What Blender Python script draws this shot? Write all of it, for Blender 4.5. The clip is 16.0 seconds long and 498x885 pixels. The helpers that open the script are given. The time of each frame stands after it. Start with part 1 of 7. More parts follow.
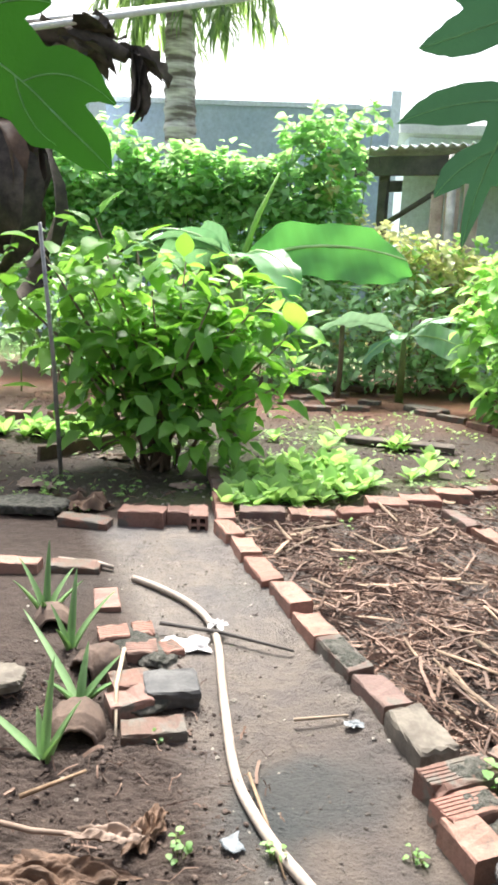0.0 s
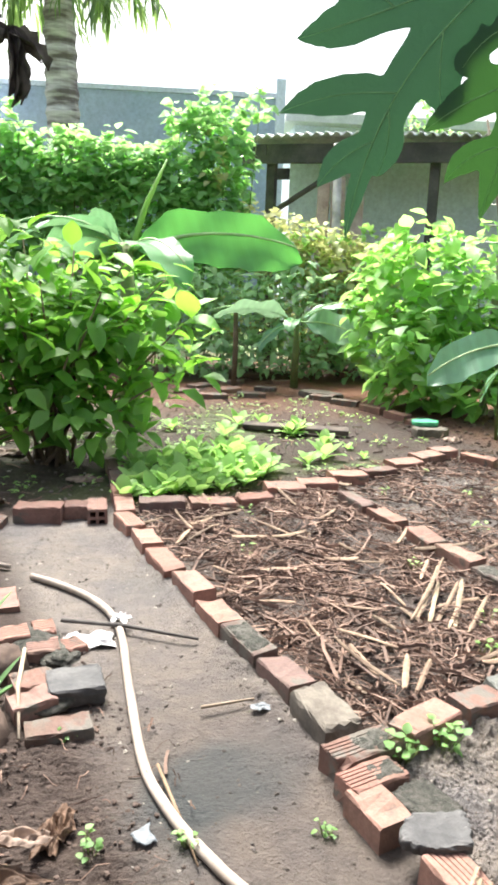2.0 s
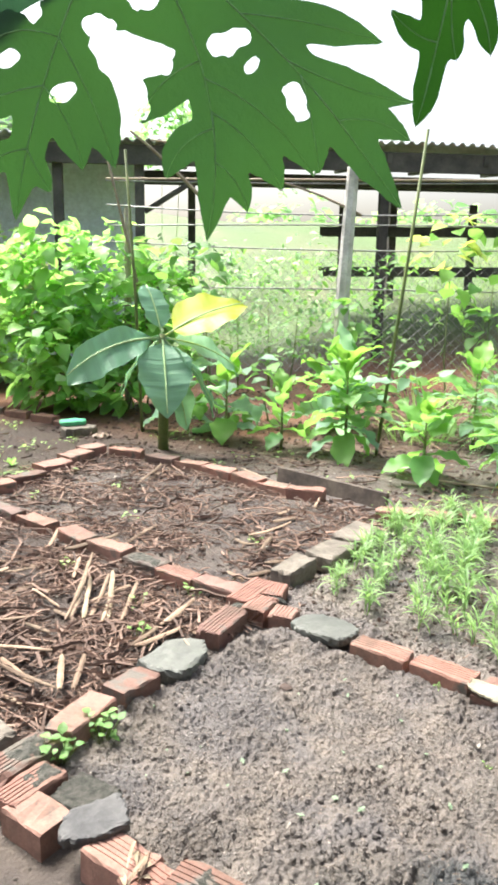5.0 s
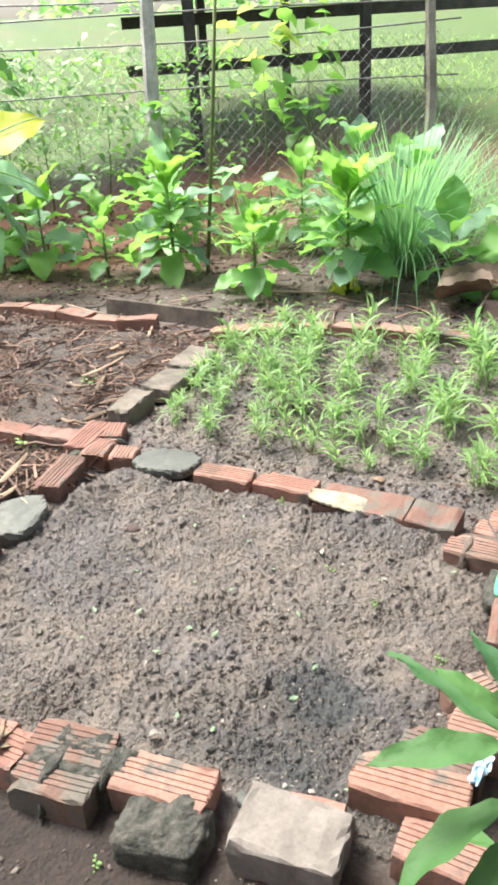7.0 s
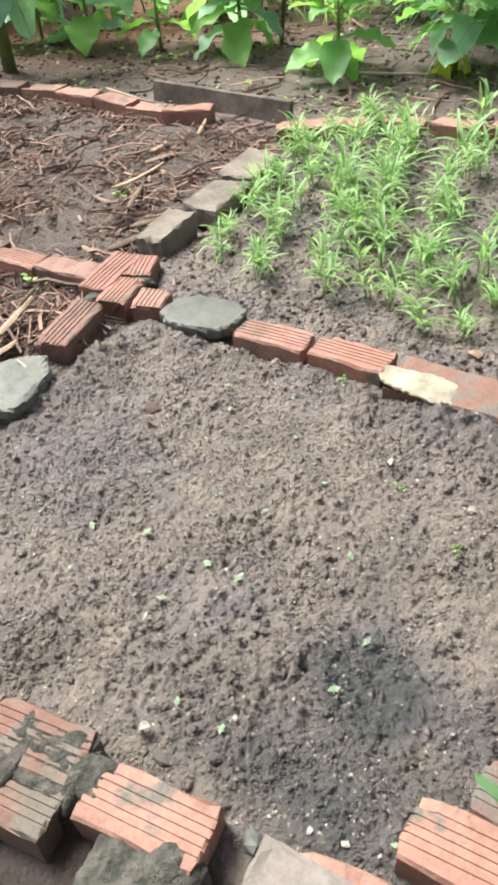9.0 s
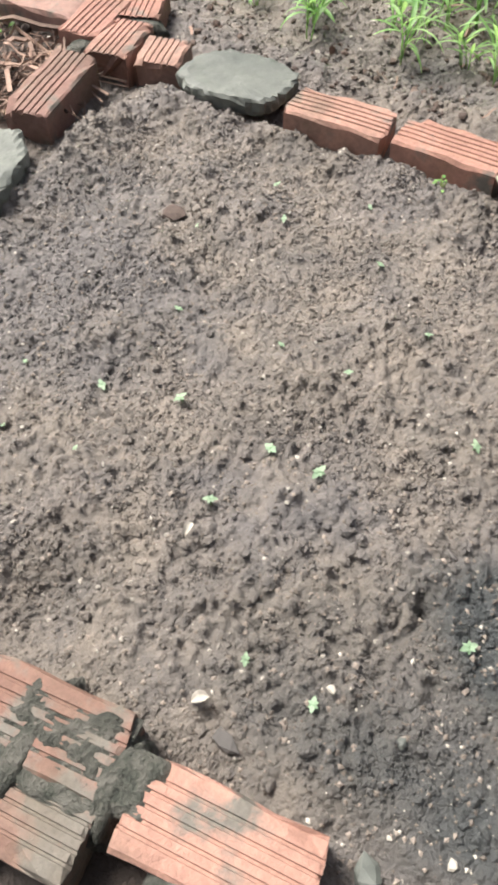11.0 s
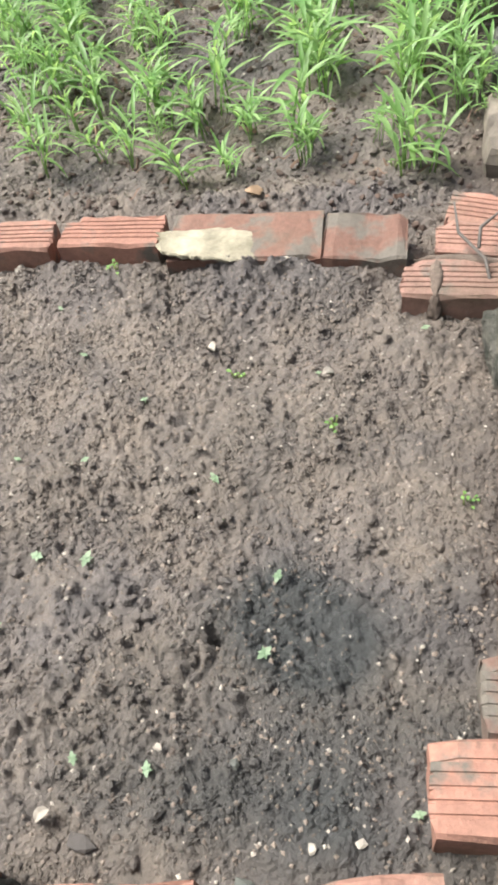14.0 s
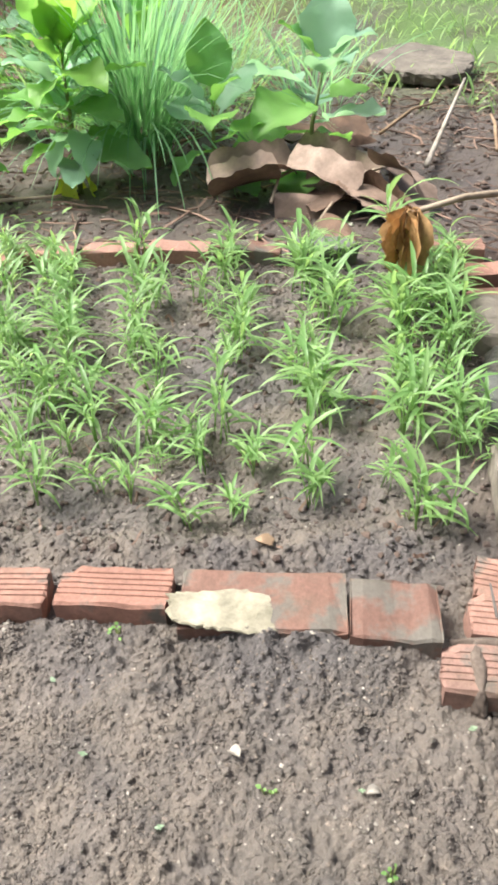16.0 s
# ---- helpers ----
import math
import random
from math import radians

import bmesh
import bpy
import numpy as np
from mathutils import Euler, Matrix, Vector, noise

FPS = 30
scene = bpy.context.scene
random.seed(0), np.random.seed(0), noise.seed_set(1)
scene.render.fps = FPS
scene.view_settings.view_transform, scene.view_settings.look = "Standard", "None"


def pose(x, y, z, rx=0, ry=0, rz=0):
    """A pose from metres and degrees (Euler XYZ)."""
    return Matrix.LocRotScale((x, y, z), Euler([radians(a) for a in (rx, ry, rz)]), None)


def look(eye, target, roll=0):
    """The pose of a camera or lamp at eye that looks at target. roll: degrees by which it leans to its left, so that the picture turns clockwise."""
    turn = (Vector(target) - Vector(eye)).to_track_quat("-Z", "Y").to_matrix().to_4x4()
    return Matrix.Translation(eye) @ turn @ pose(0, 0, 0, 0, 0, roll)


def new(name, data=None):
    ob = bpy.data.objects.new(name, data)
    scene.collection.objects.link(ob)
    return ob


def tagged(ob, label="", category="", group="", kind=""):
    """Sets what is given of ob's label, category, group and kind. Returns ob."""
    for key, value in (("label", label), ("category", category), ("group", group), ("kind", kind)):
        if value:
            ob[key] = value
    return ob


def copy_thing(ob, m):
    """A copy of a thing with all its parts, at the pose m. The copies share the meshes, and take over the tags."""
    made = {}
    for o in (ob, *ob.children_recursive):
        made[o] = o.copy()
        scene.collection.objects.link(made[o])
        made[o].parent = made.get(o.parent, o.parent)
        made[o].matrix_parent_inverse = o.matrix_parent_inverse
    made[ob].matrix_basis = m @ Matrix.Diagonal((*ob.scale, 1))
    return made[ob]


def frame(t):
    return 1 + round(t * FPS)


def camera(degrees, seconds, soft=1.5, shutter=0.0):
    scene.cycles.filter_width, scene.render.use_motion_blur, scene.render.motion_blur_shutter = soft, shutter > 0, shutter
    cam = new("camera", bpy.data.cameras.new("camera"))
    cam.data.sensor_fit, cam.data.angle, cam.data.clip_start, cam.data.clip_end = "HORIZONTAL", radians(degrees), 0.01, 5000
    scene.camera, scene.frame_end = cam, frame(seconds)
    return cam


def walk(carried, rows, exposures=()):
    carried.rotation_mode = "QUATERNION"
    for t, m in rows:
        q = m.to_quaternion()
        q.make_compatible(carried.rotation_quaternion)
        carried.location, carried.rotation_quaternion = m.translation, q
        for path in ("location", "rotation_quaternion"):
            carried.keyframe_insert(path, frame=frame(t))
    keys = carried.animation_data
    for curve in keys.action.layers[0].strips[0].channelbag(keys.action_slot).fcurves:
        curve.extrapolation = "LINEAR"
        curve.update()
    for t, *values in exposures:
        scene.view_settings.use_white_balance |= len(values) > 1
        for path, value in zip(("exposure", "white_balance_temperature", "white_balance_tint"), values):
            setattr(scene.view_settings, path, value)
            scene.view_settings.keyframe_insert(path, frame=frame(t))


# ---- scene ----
cam = camera(35.5, 16.0, soft=3.3)
EXPOSURE = 1.55
PATH = [
    (0, (0.085, -0.036, 1.139), (-0.026, 1.912, 0.7), 2.6),
    (0.5, (0.083, -0.048, 1.147), (0.048, 1.902, 0.702), 2.8),
    (1, (0.081, -0.054, 1.154), (0.115, 1.896, 0.71), 2.9),
    (1.5, (0.079, -0.047, 1.15), (0.148, 1.902, 0.707), 2.8),
    (2, (0.089, -0.036, 1.141), (0.239, 1.905, 0.683), 2.2),
    (2.5, (0.117, -0.028, 1.145), (0.407, 1.895, 0.678), 2.2),
    (3, (0.125, -0.036, 1.151), (0.55, 1.863, 0.692), 2.2),
    (3.5, (0.138, -0.05, 1.156), (0.7, 1.818, 0.715), 2.5),
    (4, (0.152, -0.063, 1.151), (0.851, 1.761, 0.72), 2.3),
    (4.5, (0.169, -0.069, 1.144), (1.002, 1.697, 0.711), 1.8),
    (5, (0.182, -0.08, 1.144), (1.137, 1.622, 0.708), 0.9),
    (5.2, (0.177, -0.098, 1.154), (1.181, 1.576, 0.717), 0.7),
    (7.3, (0.393, -0.013, 1.138), (1.53, 1.321, 0.176), -3.1),
    (7.5, (0.45, 0.005, 1.143), (1.536, 1.34, 0.124), -3.3),
    (8, (0.535, 0.082, 1.124), (1.503, 1.439, 0.018), -3.2),
    (8.2, (0.571, 0.117, 1.121), (1.494, 1.478, -0.017), -3.7),
    (10.3, (0.779, 0.64, 0.829), (1.475, 1.678, -0.732), -4.6),
    (10.5, (0.763, 0.66, 0.816), (1.46, 1.652, -0.775), -3.2),
    (11, (0.76, 0.691, 0.799), (1.407, 1.638, -0.839), -2.3),
    (11.5, (0.725, 0.723, 0.8), (1.37, 1.67, -0.84), 0.9),
    (12, (0.687, 0.742, 0.795), (1.319, 1.713, -0.836), 2.7),
    (12.5, (0.676, 0.723, 0.78), (1.336, 1.758, -0.798), 0.2),
    (13, (0.736, 0.657, 0.809), (1.543, 1.535, -0.796), -3.1),
    (13.5, (0.776, 0.601, 0.824), (1.711, 1.395, -0.756), -7.2),
    (14, (0.806, 0.562, 0.834), (1.84, 1.315, -0.703), -9.6),
    (14.5, (0.892, 0.564, 0.871), (2.073, 1.319, -0.556), -8.7),
    (15, (0.963, 0.604, 0.932), (2.311, 1.351, -0.343), -5.2),
    (15.5, (0.979, 0.671, 0.944), (2.43, 1.387, -0.231), -2.2),
    (16, (0.961, 0.802, 0.943), (2.424, 1.531, -0.209), -1.4),
]
walk(cam, [(t, look(eye, target, roll)) for t, eye, target, roll in PATH], exposures=((0.0, 1.91), (3.0, 1.92), (5.0, 1.86), (7.5, 1.59), (10.5, 1.42), (12.5, 1.38), (14.0, 1.29), (16.0, 1.42)))

# ---- world and sun: a bright overcast sky ----
world = bpy.data.worlds.new("overcast_sky")
scene.world = world
world.use_nodes = True
wn = world.node_tree
sky = wn.nodes.new("ShaderNodeTexSky")
sky.sky_type, sky.sun_disc = "NISHITA", False
sky.sun_elevation, sky.sun_rotation = radians(58), radians(-13)
sky.air_density, sky.dust_density, sky.ozone_density = 1.0, 6.0, 0.6
pale = wn.nodes.new("ShaderNodeHueSaturation")
pale.inputs["Saturation"].default_value = 0.7
wn.links.new(sky.outputs[0], pale.inputs["Color"])
wn.links.new(pale.outputs[0], wn.nodes["Background"].inputs[0])
wn.nodes["Background"].inputs[1].default_value = 0.1
sun_data = bpy.data.lights.new("sun", "SUN")
sun_data.energy, sun_data.angle, sun_data.color = 3.5, radians(24), (1.0, 0.98, 0.94)
sun = new("sun", sun_data)
sun.matrix_world = look((-1.2, 6.6, 8.5), (0, 1.5, 0))
scene.view_settings.exposure = EXPOSURE


# ---- materials ----
def shader(name):
    m = bpy.data.materials.new(name)
    m.use_nodes = True
    t = m.node_tree
    return m, t, t.nodes["Principled BSDF"], t.nodes["Material Output"]


def noise_node(t, scale, detail=4.0, rough=0.6):
    n = t.nodes.new("ShaderNodeTexNoise")
    n.inputs["Scale"].default_value, n.inputs["Detail"].default_value, n.inputs["Roughness"].default_value = scale, detail, rough
    g = t.nodes.new("ShaderNodeNewGeometry")
    t.links.new(g.outputs["Position"], n.inputs["Vector"])
    return n


def ramp_node(t, source, stops):
    r = t.nodes.new("ShaderNodeValToRGB")
    while len(r.color_ramp.elements) < len(stops):
        r.color_ramp.elements.new(0.5)
    for e, (p, c) in zip(r.color_ramp.elements, stops):
        e.position, e.color = p, (*c, 1) if len(c) == 3 else c
    t.links.new(source, r.inputs["Fac"])
    return r.outputs["Color"]


def mix_node(t, fac, a, b, blend="MIX"):
    n = t.nodes.new("ShaderNodeMix")
    n.data_type, n.blend_type = "RGBA", blend
    for socket, v in ((n.inputs[0], fac), (n.inputs[6], a), (n.inputs[7], b)):
        if isinstance(v, (int, float)):
            socket.default_value = v
        elif isinstance(v, tuple):
            socket.default_value = (*v, 1)
        else:
            t.links.new(v, socket)
    return n.outputs[2]


def spread_node(t, colour, source, low, high):
    """Varies the value of a colour by a 0 to 1 source."""
    mr = t.nodes.new("ShaderNodeMapRange")
    mr.inputs["To Min"].default_value, mr.inputs["To Max"].default_value = low, high
    t.links.new(source, mr.inputs["Value"])
    h = t.nodes.new("ShaderNodeHueSaturation")
    t.links.new(mr.outputs[0], h.inputs["Value"])
    if hasattr(colour, "is_output"):
        t.links.new(colour, h.inputs["Color"])
    else:
        h.inputs["Color"].default_value = (*colour, 1)
    return h.outputs["Color"]


def bump_node(t, b, source, strength, distance):
    n = t.nodes.new("ShaderNodeBump")
    n.inputs["Strength"].default_value, n.inputs["Distance"].default_value = strength, distance
    t.links.new(source, n.inputs["Height"])
    t.links.new(n.outputs[0], b.inputs["Normal"])
    return n


def plain(name, c1, c2, scale=6.0, rough=0.8, bump=0.4, bscale=80.0, vary=0.25, island=False, spec=0.3, metal=0.0, dist=0.004):
    """A rough two-colour surface with grain, and a shift from piece to piece."""
    m, t, b, _ = shader(name)
    big, fine = noise_node(t, scale), noise_node(t, bscale, 5.0, 0.7)
    colour = ramp_node(t, big.outputs["Fac"], ((0.35, c1), (0.65, c2)))
    colour = spread_node(t, colour, fine.outputs["Fac"], 0.55, 1.45)
    if island:
        src = t.nodes.new("ShaderNodeNewGeometry").outputs["Random Per Island"]
    else:
        src = t.nodes.new("ShaderNodeObjectInfo").outputs["Random"]
    colour = spread_node(t, colour, src, 1 - vary, 1 + vary)
    t.links.new(colour, b.inputs["Base Color"])
    b.inputs["Roughness"].default_value, b.inputs["Metallic"].default_value = rough, metal
    b.inputs["Specular IOR Level"].default_value = spec
    bump_node(t, b, fine.outputs["Fac"], bump, dist)
    return m


def leafy(name, dark, light, through_light, rough=0.5, island=False, share=0.5, spots=None, bscale=60.0, ribs=0.0, spec=0.5):
    """A leaf: glossy skin, light passing through, tone shifting from leaf to leaf."""
    m, t, b, out = shader(name)
    n, f = noise_node(t, 9.0), noise_node(t, bscale, 3.0)
    if island:
        rnd = t.nodes.new("ShaderNodeNewGeometry").outputs["Random Per Island"]
    else:
        rnd = t.nodes.new("ShaderNodeObjectInfo").outputs["Random"]
    tone = ramp_node(t, rnd, ((0.1, dark), (0.85, light)))
    tone = spread_node(t, tone, n.outputs["Fac"], 0.7, 1.3)
    if ribs:
        place, stretch = t.nodes.new("ShaderNodeTexCoord"), t.nodes.new("ShaderNodeMapping")
        stretch.inputs["Scale"].default_value = (0.6, ribs, 0.6)
        t.links.new(place.outputs["Object"], stretch.inputs["Vector"])
        rib = t.nodes.new("ShaderNodeTexNoise")
        rib.inputs["Scale"].default_value, rib.inputs["Detail"].default_value = 1.0, 3.0
        t.links.new(stretch.outputs[0], rib.inputs["Vector"])
        tone = spread_node(t, tone, rib.outputs["Fac"], 0.55, 1.5)
    if spots:
        s = noise_node(t, 5.0)
        tone = mix_node(t, ramp_node(t, s.outputs["Fac"], ((0.58, (0, 0, 0)), (0.66, (1, 1, 1)))), tone, spots)
    t.links.new(tone, b.inputs["Base Color"])
    b.inputs["Roughness"].default_value, b.inputs["Specular IOR Level"].default_value = rough, spec
    bump_node(t, b, rib.outputs["Fac"] if ribs else f.outputs["Fac"], 0.5, 0.02 if ribs else 0.005)
    tr = t.nodes.new("ShaderNodeBsdfTranslucent")
    t.links.new(spread_node(t, through_light, rnd, 0.7, 1.3), tr.inputs["Color"])
    mixer = t.nodes.new("ShaderNodeMixShader")
    mixer.inputs[0].default_value = share
    t.links.new(b.outputs[0], mixer.inputs[1])
    t.links.new(tr.outputs[0], mixer.inputs[2])
    t.links.new(mixer.outputs[0], out.inputs["Surface"])
    return m


def soil_material():
    """Damp soil; the zone attribute tells mulch (red), red dirt (green) and grass (blue), alpha the wet patches."""
    m, t, b, _ = shader("soil")
    zone = t.nodes.new("ShaderNodeAttribute")
    zone.attribute_name = "zone"
    sep = t.nodes.new("ShaderNodeSeparateColor")
    t.links.new(zone.outputs["Color"], sep.inputs[0])
    n1, n2, n3 = noise_node(t, 2.3, 5.0), noise_node(t, 26.0, 6.0, 0.7), noise_node(t, 160.0, 5.0, 0.75)
    base = ramp_node(t, n1.outputs["Fac"], ((0.36, (0.132, 0.117, 0.108)), (0.5, (0.186, 0.156, 0.126)), (0.64, (0.145, 0.126, 0.114))))
    base = spread_node(t, base, n2.outputs["Fac"], 0.55, 1.45)
    base = spread_node(t, base, n3.outputs["Fac"], 0.5, 1.5)
    damp = noise_node(t, 11.0, 6.0, 0.75)
    base = mix_node(t, ramp_node(t, damp.outputs["Fac"], ((0.4, (0.4, 0.4, 0.4)), (0.6, (0, 0, 0)))), base, (0.062, 0.058, 0.058))
    crumb = t.nodes.new("ShaderNodeTexVoronoi")
    crumb.inputs["Scale"].default_value = 115.0
    t.links.new(t.nodes.new("ShaderNodeNewGeometry").outputs["Position"], crumb.inputs["Vector"])
    mulch = spread_node(t, (0.052, 0.038, 0.031), n2.outputs["Fac"], 0.4, 1.6)
    red = spread_node(t, ramp_node(t, n1.outputs["Fac"], ((0.35, (0.2, 0.092, 0.052)), (0.65, (0.13, 0.075, 0.052)))), n2.outputs["Fac"], 0.6, 1.4)
    green = ramp_node(t, n2.outputs["Fac"], ((0.35, (0.06, 0.115, 0.03)), (0.6, (0.105, 0.165, 0.05)), (0.75, (0.13, 0.145, 0.065))))
    col = mix_node(t, sep.outputs[0], base, mulch)
    col = mix_node(t, sep.outputs[1], col, red)
    col = mix_node(t, sep.outputs[2], col, green)
    col = mix_node(t, zone.outputs["Alpha"], col, (0.046, 0.049, 0.048))
    t.links.new(col, b.inputs["Base Color"])
    rough = t.nodes.new("ShaderNodeMapRange")
    rough.inputs["To Min"].default_value, rough.inputs["To Max"].default_value = 0.58, 0.36
    t.links.new(zone.outputs["Alpha"], rough.inputs["Value"])
    t.links.new(rough.outputs[0], b.inputs["Roughness"])
    gloss = t.nodes.new("ShaderNodeMapRange")
    gloss.inputs["To Min"].default_value, gloss.inputs["To Max"].default_value = 0.5, 0.12
    t.links.new(sep.outputs[0], gloss.inputs["Value"])
    t.links.new(gloss.outputs[0], b.inputs["Specular IOR Level"])
    add = t.nodes.new("ShaderNodeMath")
    add.operation = "MULTIPLY_ADD"
    add.inputs[1].default_value = 0.35
    t.links.new(n3.outputs["Fac"], add.inputs[0])
    t.links.new(n2.outputs["Fac"], add.inputs[2])
    rim = t.nodes.new("ShaderNodeMath")
    rim.operation = "MULTIPLY_ADD"
    rim.inputs[1].default_value = -0.22
    t.links.new(crumb.outputs["Distance"], rim.inputs[0])
    t.links.new(add.outputs[0], rim.inputs[2])
    bump_node(t, b, rim.outputs[0], 1.0, 0.016)
    return m


def brick_material(name, c1, c2, cement):
    m, t, b, _ = shader(name)
    n1, n2, n3 = noise_node(t, 13.0, 5.0), noise_node(t, 120.0, 5.0, 0.7), noise_node(t, 5.0, 4.0)
    rnd = t.nodes.new("ShaderNodeObjectInfo").outputs["Random"]
    dull = (c1[0] * 0.62, c1[1] * 0.8, c1[2] * 0.9)
    col = ramp_node(t, rnd, ((0.0, c1), (0.3, c2), (0.55, (c2[0] * 0.95, c2[1] * 0.9, c2[2] * 0.86)), (0.72, c1), (0.82, dull), (0.9, dull), (1.0, c2)))
    col = spread_node(t, col, n1.outputs["Fac"], 0.45, 1.5)
    col = spread_node(t, col, n2.outputs["Fac"], 0.55, 1.45)
    grey = spread_node(t, (0.115, 0.103, 0.086), n2.outputs["Fac"], 0.6, 1.4)
    col = mix_node(t, ramp_node(t, n1.outputs["Fac"], ((cement, (0, 0, 0)), (cement + 0.1, (1, 1, 1)))), col, grey)
    moss = ramp_node(t, n3.outputs["Fac"], ((0.5, (0, 0, 0)), (0.68, (0.6, 0.6, 0.6))))
    col = mix_node(t, moss, col, spread_node(t, (0.1, 0.078, 0.055), n2.outputs["Fac"], 0.5, 1.5))
    n4 = noise_node(t, 38.0, 6.0, 0.75)
    specks = ramp_node(t, n4.outputs["Fac"], ((0.6, (0, 0, 0)), (0.7, (0.65, 0.65, 0.65))))
    col = mix_node(t, specks, col, (0.085, 0.066, 0.05))
    t.links.new(col, b.inputs["Base Color"])
    b.inputs["Roughness"].default_value, b.inputs["Specular IOR Level"].default_value = 0.75, 0.3
    bump_node(t, b, n4.outputs["Fac"], 0.7, 0.006)
    return m


M_SOIL = soil_material()
M_BRICK = brick_material("hollow_brick_clay", (0.232, 0.116, 0.087), (0.285, 0.162, 0.125), 0.56)
M_BRICK_OLD = brick_material("weathered_brick_clay", (0.145, 0.08, 0.06), (0.18, 0.104, 0.08), 0.46)
M_CONCRETE = plain("old_concrete", (0.095, 0.083, 0.068), (0.185, 0.163, 0.132), 9, 0.9, 0.6, 70, 0.15)
M_SLATE = plain("grey_slab_stone", (0.068, 0.073, 0.064), (0.12, 0.125, 0.108), 7, 0.58, 0.5, 60, 0.12)
M_MORTAR = plain("mossy_mortar", (0.04, 0.043, 0.034), (0.12, 0.114, 0.096), 45, 0.95, 1.0, 130, 0.15, dist=0.012)
M_JOINT = plain("muddy_brown_mortar", (0.085, 0.066, 0.053), (0.165, 0.13, 0.105), 25, 0.95, 0.8, 120, 0.15)
M_CREAM = plain("cream_mortar_patch", (0.17, 0.155, 0.11), (0.32, 0.295, 0.22), 20, 0.85, 0.5, 60, 0.05)
M_DARKSTONE = plain("dark_broken_slab", (0.05, 0.05, 0.05), (0.1, 0.098, 0.094), 9, 0.7, 0.6, 70, 0.1)
M_PALECEMENT = plain("pale_smooth_cement", (0.15, 0.133, 0.116), (0.22, 0.196, 0.172), 8, 0.85, 0.4, 90, 0.05)
M_GREENPAINT = plain("turquoise_paint", (0.07, 0.36, 0.19), (0.09, 0.41, 0.23), 14, 0.5, 0.2, 60, 0.04)
M_CLOD = plain("soil_clods", (0.09, 0.079, 0.07), (0.14, 0.118, 0.098), 5, 0.9, 0.8, 160, 0.25, island=True)
M_CRUMB = plain("dry_soil_crumbs", (0.13, 0.108, 0.09), (0.2, 0.168, 0.138), 7, 0.85, 0.5, 200, 0.45, island=True)
M_CLOD_DARK = plain("dark_soil_clods", (0.06, 0.044, 0.037), (0.1, 0.072, 0.057), 5, 0.9, 0.6, 160, 0.35, island=True)
M_PEBBLE = plain("pale_grit", (0.21, 0.19, 0.16), (0.38, 0.35, 0.3), 30, 0.7, 0.2, 90, 0.3, island=True)
M_STRAW = plain("dry_straw", (0.11, 0.07, 0.053), (0.225, 0.15, 0.112), 11, 0.8, 0.4, 150, 0.6, island=True)
M_HUSK = plain("pale_dry_stalk", (0.18, 0.122, 0.083), (0.3, 0.222, 0.15), 12, 0.75, 0.6, 90, 0.4)
M_HUSK_PALE = plain("bleached_dry_stalk", (0.22, 0.165, 0.105), (0.35, 0.28, 0.19), 14, 0.75, 0.6, 90, 0.2)
M_DRYLEAF = plain("brown_dry_leaf", (0.062, 0.038, 0.025), (0.14, 0.085, 0.054), 9, 0.7, 0.7, 45, 0.12, dist=0.01)
M_ORANGELEAF = plain("orange_dry_leaf", (0.34, 0.19, 0.075), (0.56, 0.35, 0.16), 18, 0.7, 0.7, 60, 0.1, dist=0.008)
M_TANLEAF = plain("tan_dry_leaf", (0.15, 0.105, 0.078), (0.26, 0.19, 0.145), 8, 0.65, 0.5, 45, 0.1)
M_WOOD = plain("grey_weathered_wood", (0.24, 0.21, 0.17), (0.4, 0.36, 0.31), 5, 0.85, 0.7, 60, 0.15)
M_DARKWOOD = plain("dark_timber", (0.06, 0.055, 0.052), (0.11, 0.1, 0.09), 5, 0.85, 0.6, 50, 0.2)
M_DEADLEAF = plain("grey_dead_leaf", (0.045, 0.037, 0.033), (0.115, 0.095, 0.076), 9, 0.9, 0.6, 50, 0.3)
M_STICK = plain("brown_stick", (0.13, 0.085, 0.05), (0.24, 0.17, 0.11), 12, 0.85, 0.6, 90, 0.3)
M_PALE_STICK = plain("pale_stick", (0.26, 0.2, 0.14), (0.38, 0.31, 0.23), 12, 0.7, 0.5, 90, 0.1)
M_STEM = plain("green_stem", (0.1, 0.14, 0.045), (0.17, 0.2, 0.07), 8, 0.6, 0.3, 60, 0.2)
M_BROWNSTEM = plain("brown_stem", (0.12, 0.09, 0.06), (0.2, 0.15, 0.1), 9, 0.8, 0.5, 70, 0.2)
M_HOSE = plain("beige_hose", (0.29, 0.24, 0.195), (0.38, 0.325, 0.272), 9, 0.5, 0.15, 40, 0.02)
M_PLASTIC = plain("white_plastic_film", (0.26, 0.255, 0.25), (0.48, 0.47, 0.46), 30, 0.45, 0.3, 60, 0.03)
M_BLUEPLASTIC = plain("blue_white_wrapper", (0.12, 0.35, 0.6), (0.75, 0.8, 0.82), 60, 0.35, 0.4, 60, 0.02)
M_GLASS = plain("grey_glass_shard", (0.08, 0.09, 0.095), (0.19, 0.21, 0.22), 30, 0.6, 0.1, 40, 0.05, spec=0.3)
M_WALL = plain("grey_rendered_wall", (0.38, 0.47, 0.58), (0.47, 0.56, 0.66), 1.2, 0.9, 0.2, 20, 0.02)
M_PALEWALL = plain("pale_painted_wall", (0.58, 0.65, 0.73), (0.7, 0.75, 0.81), 1.5, 0.9, 0.2, 20, 0.05)
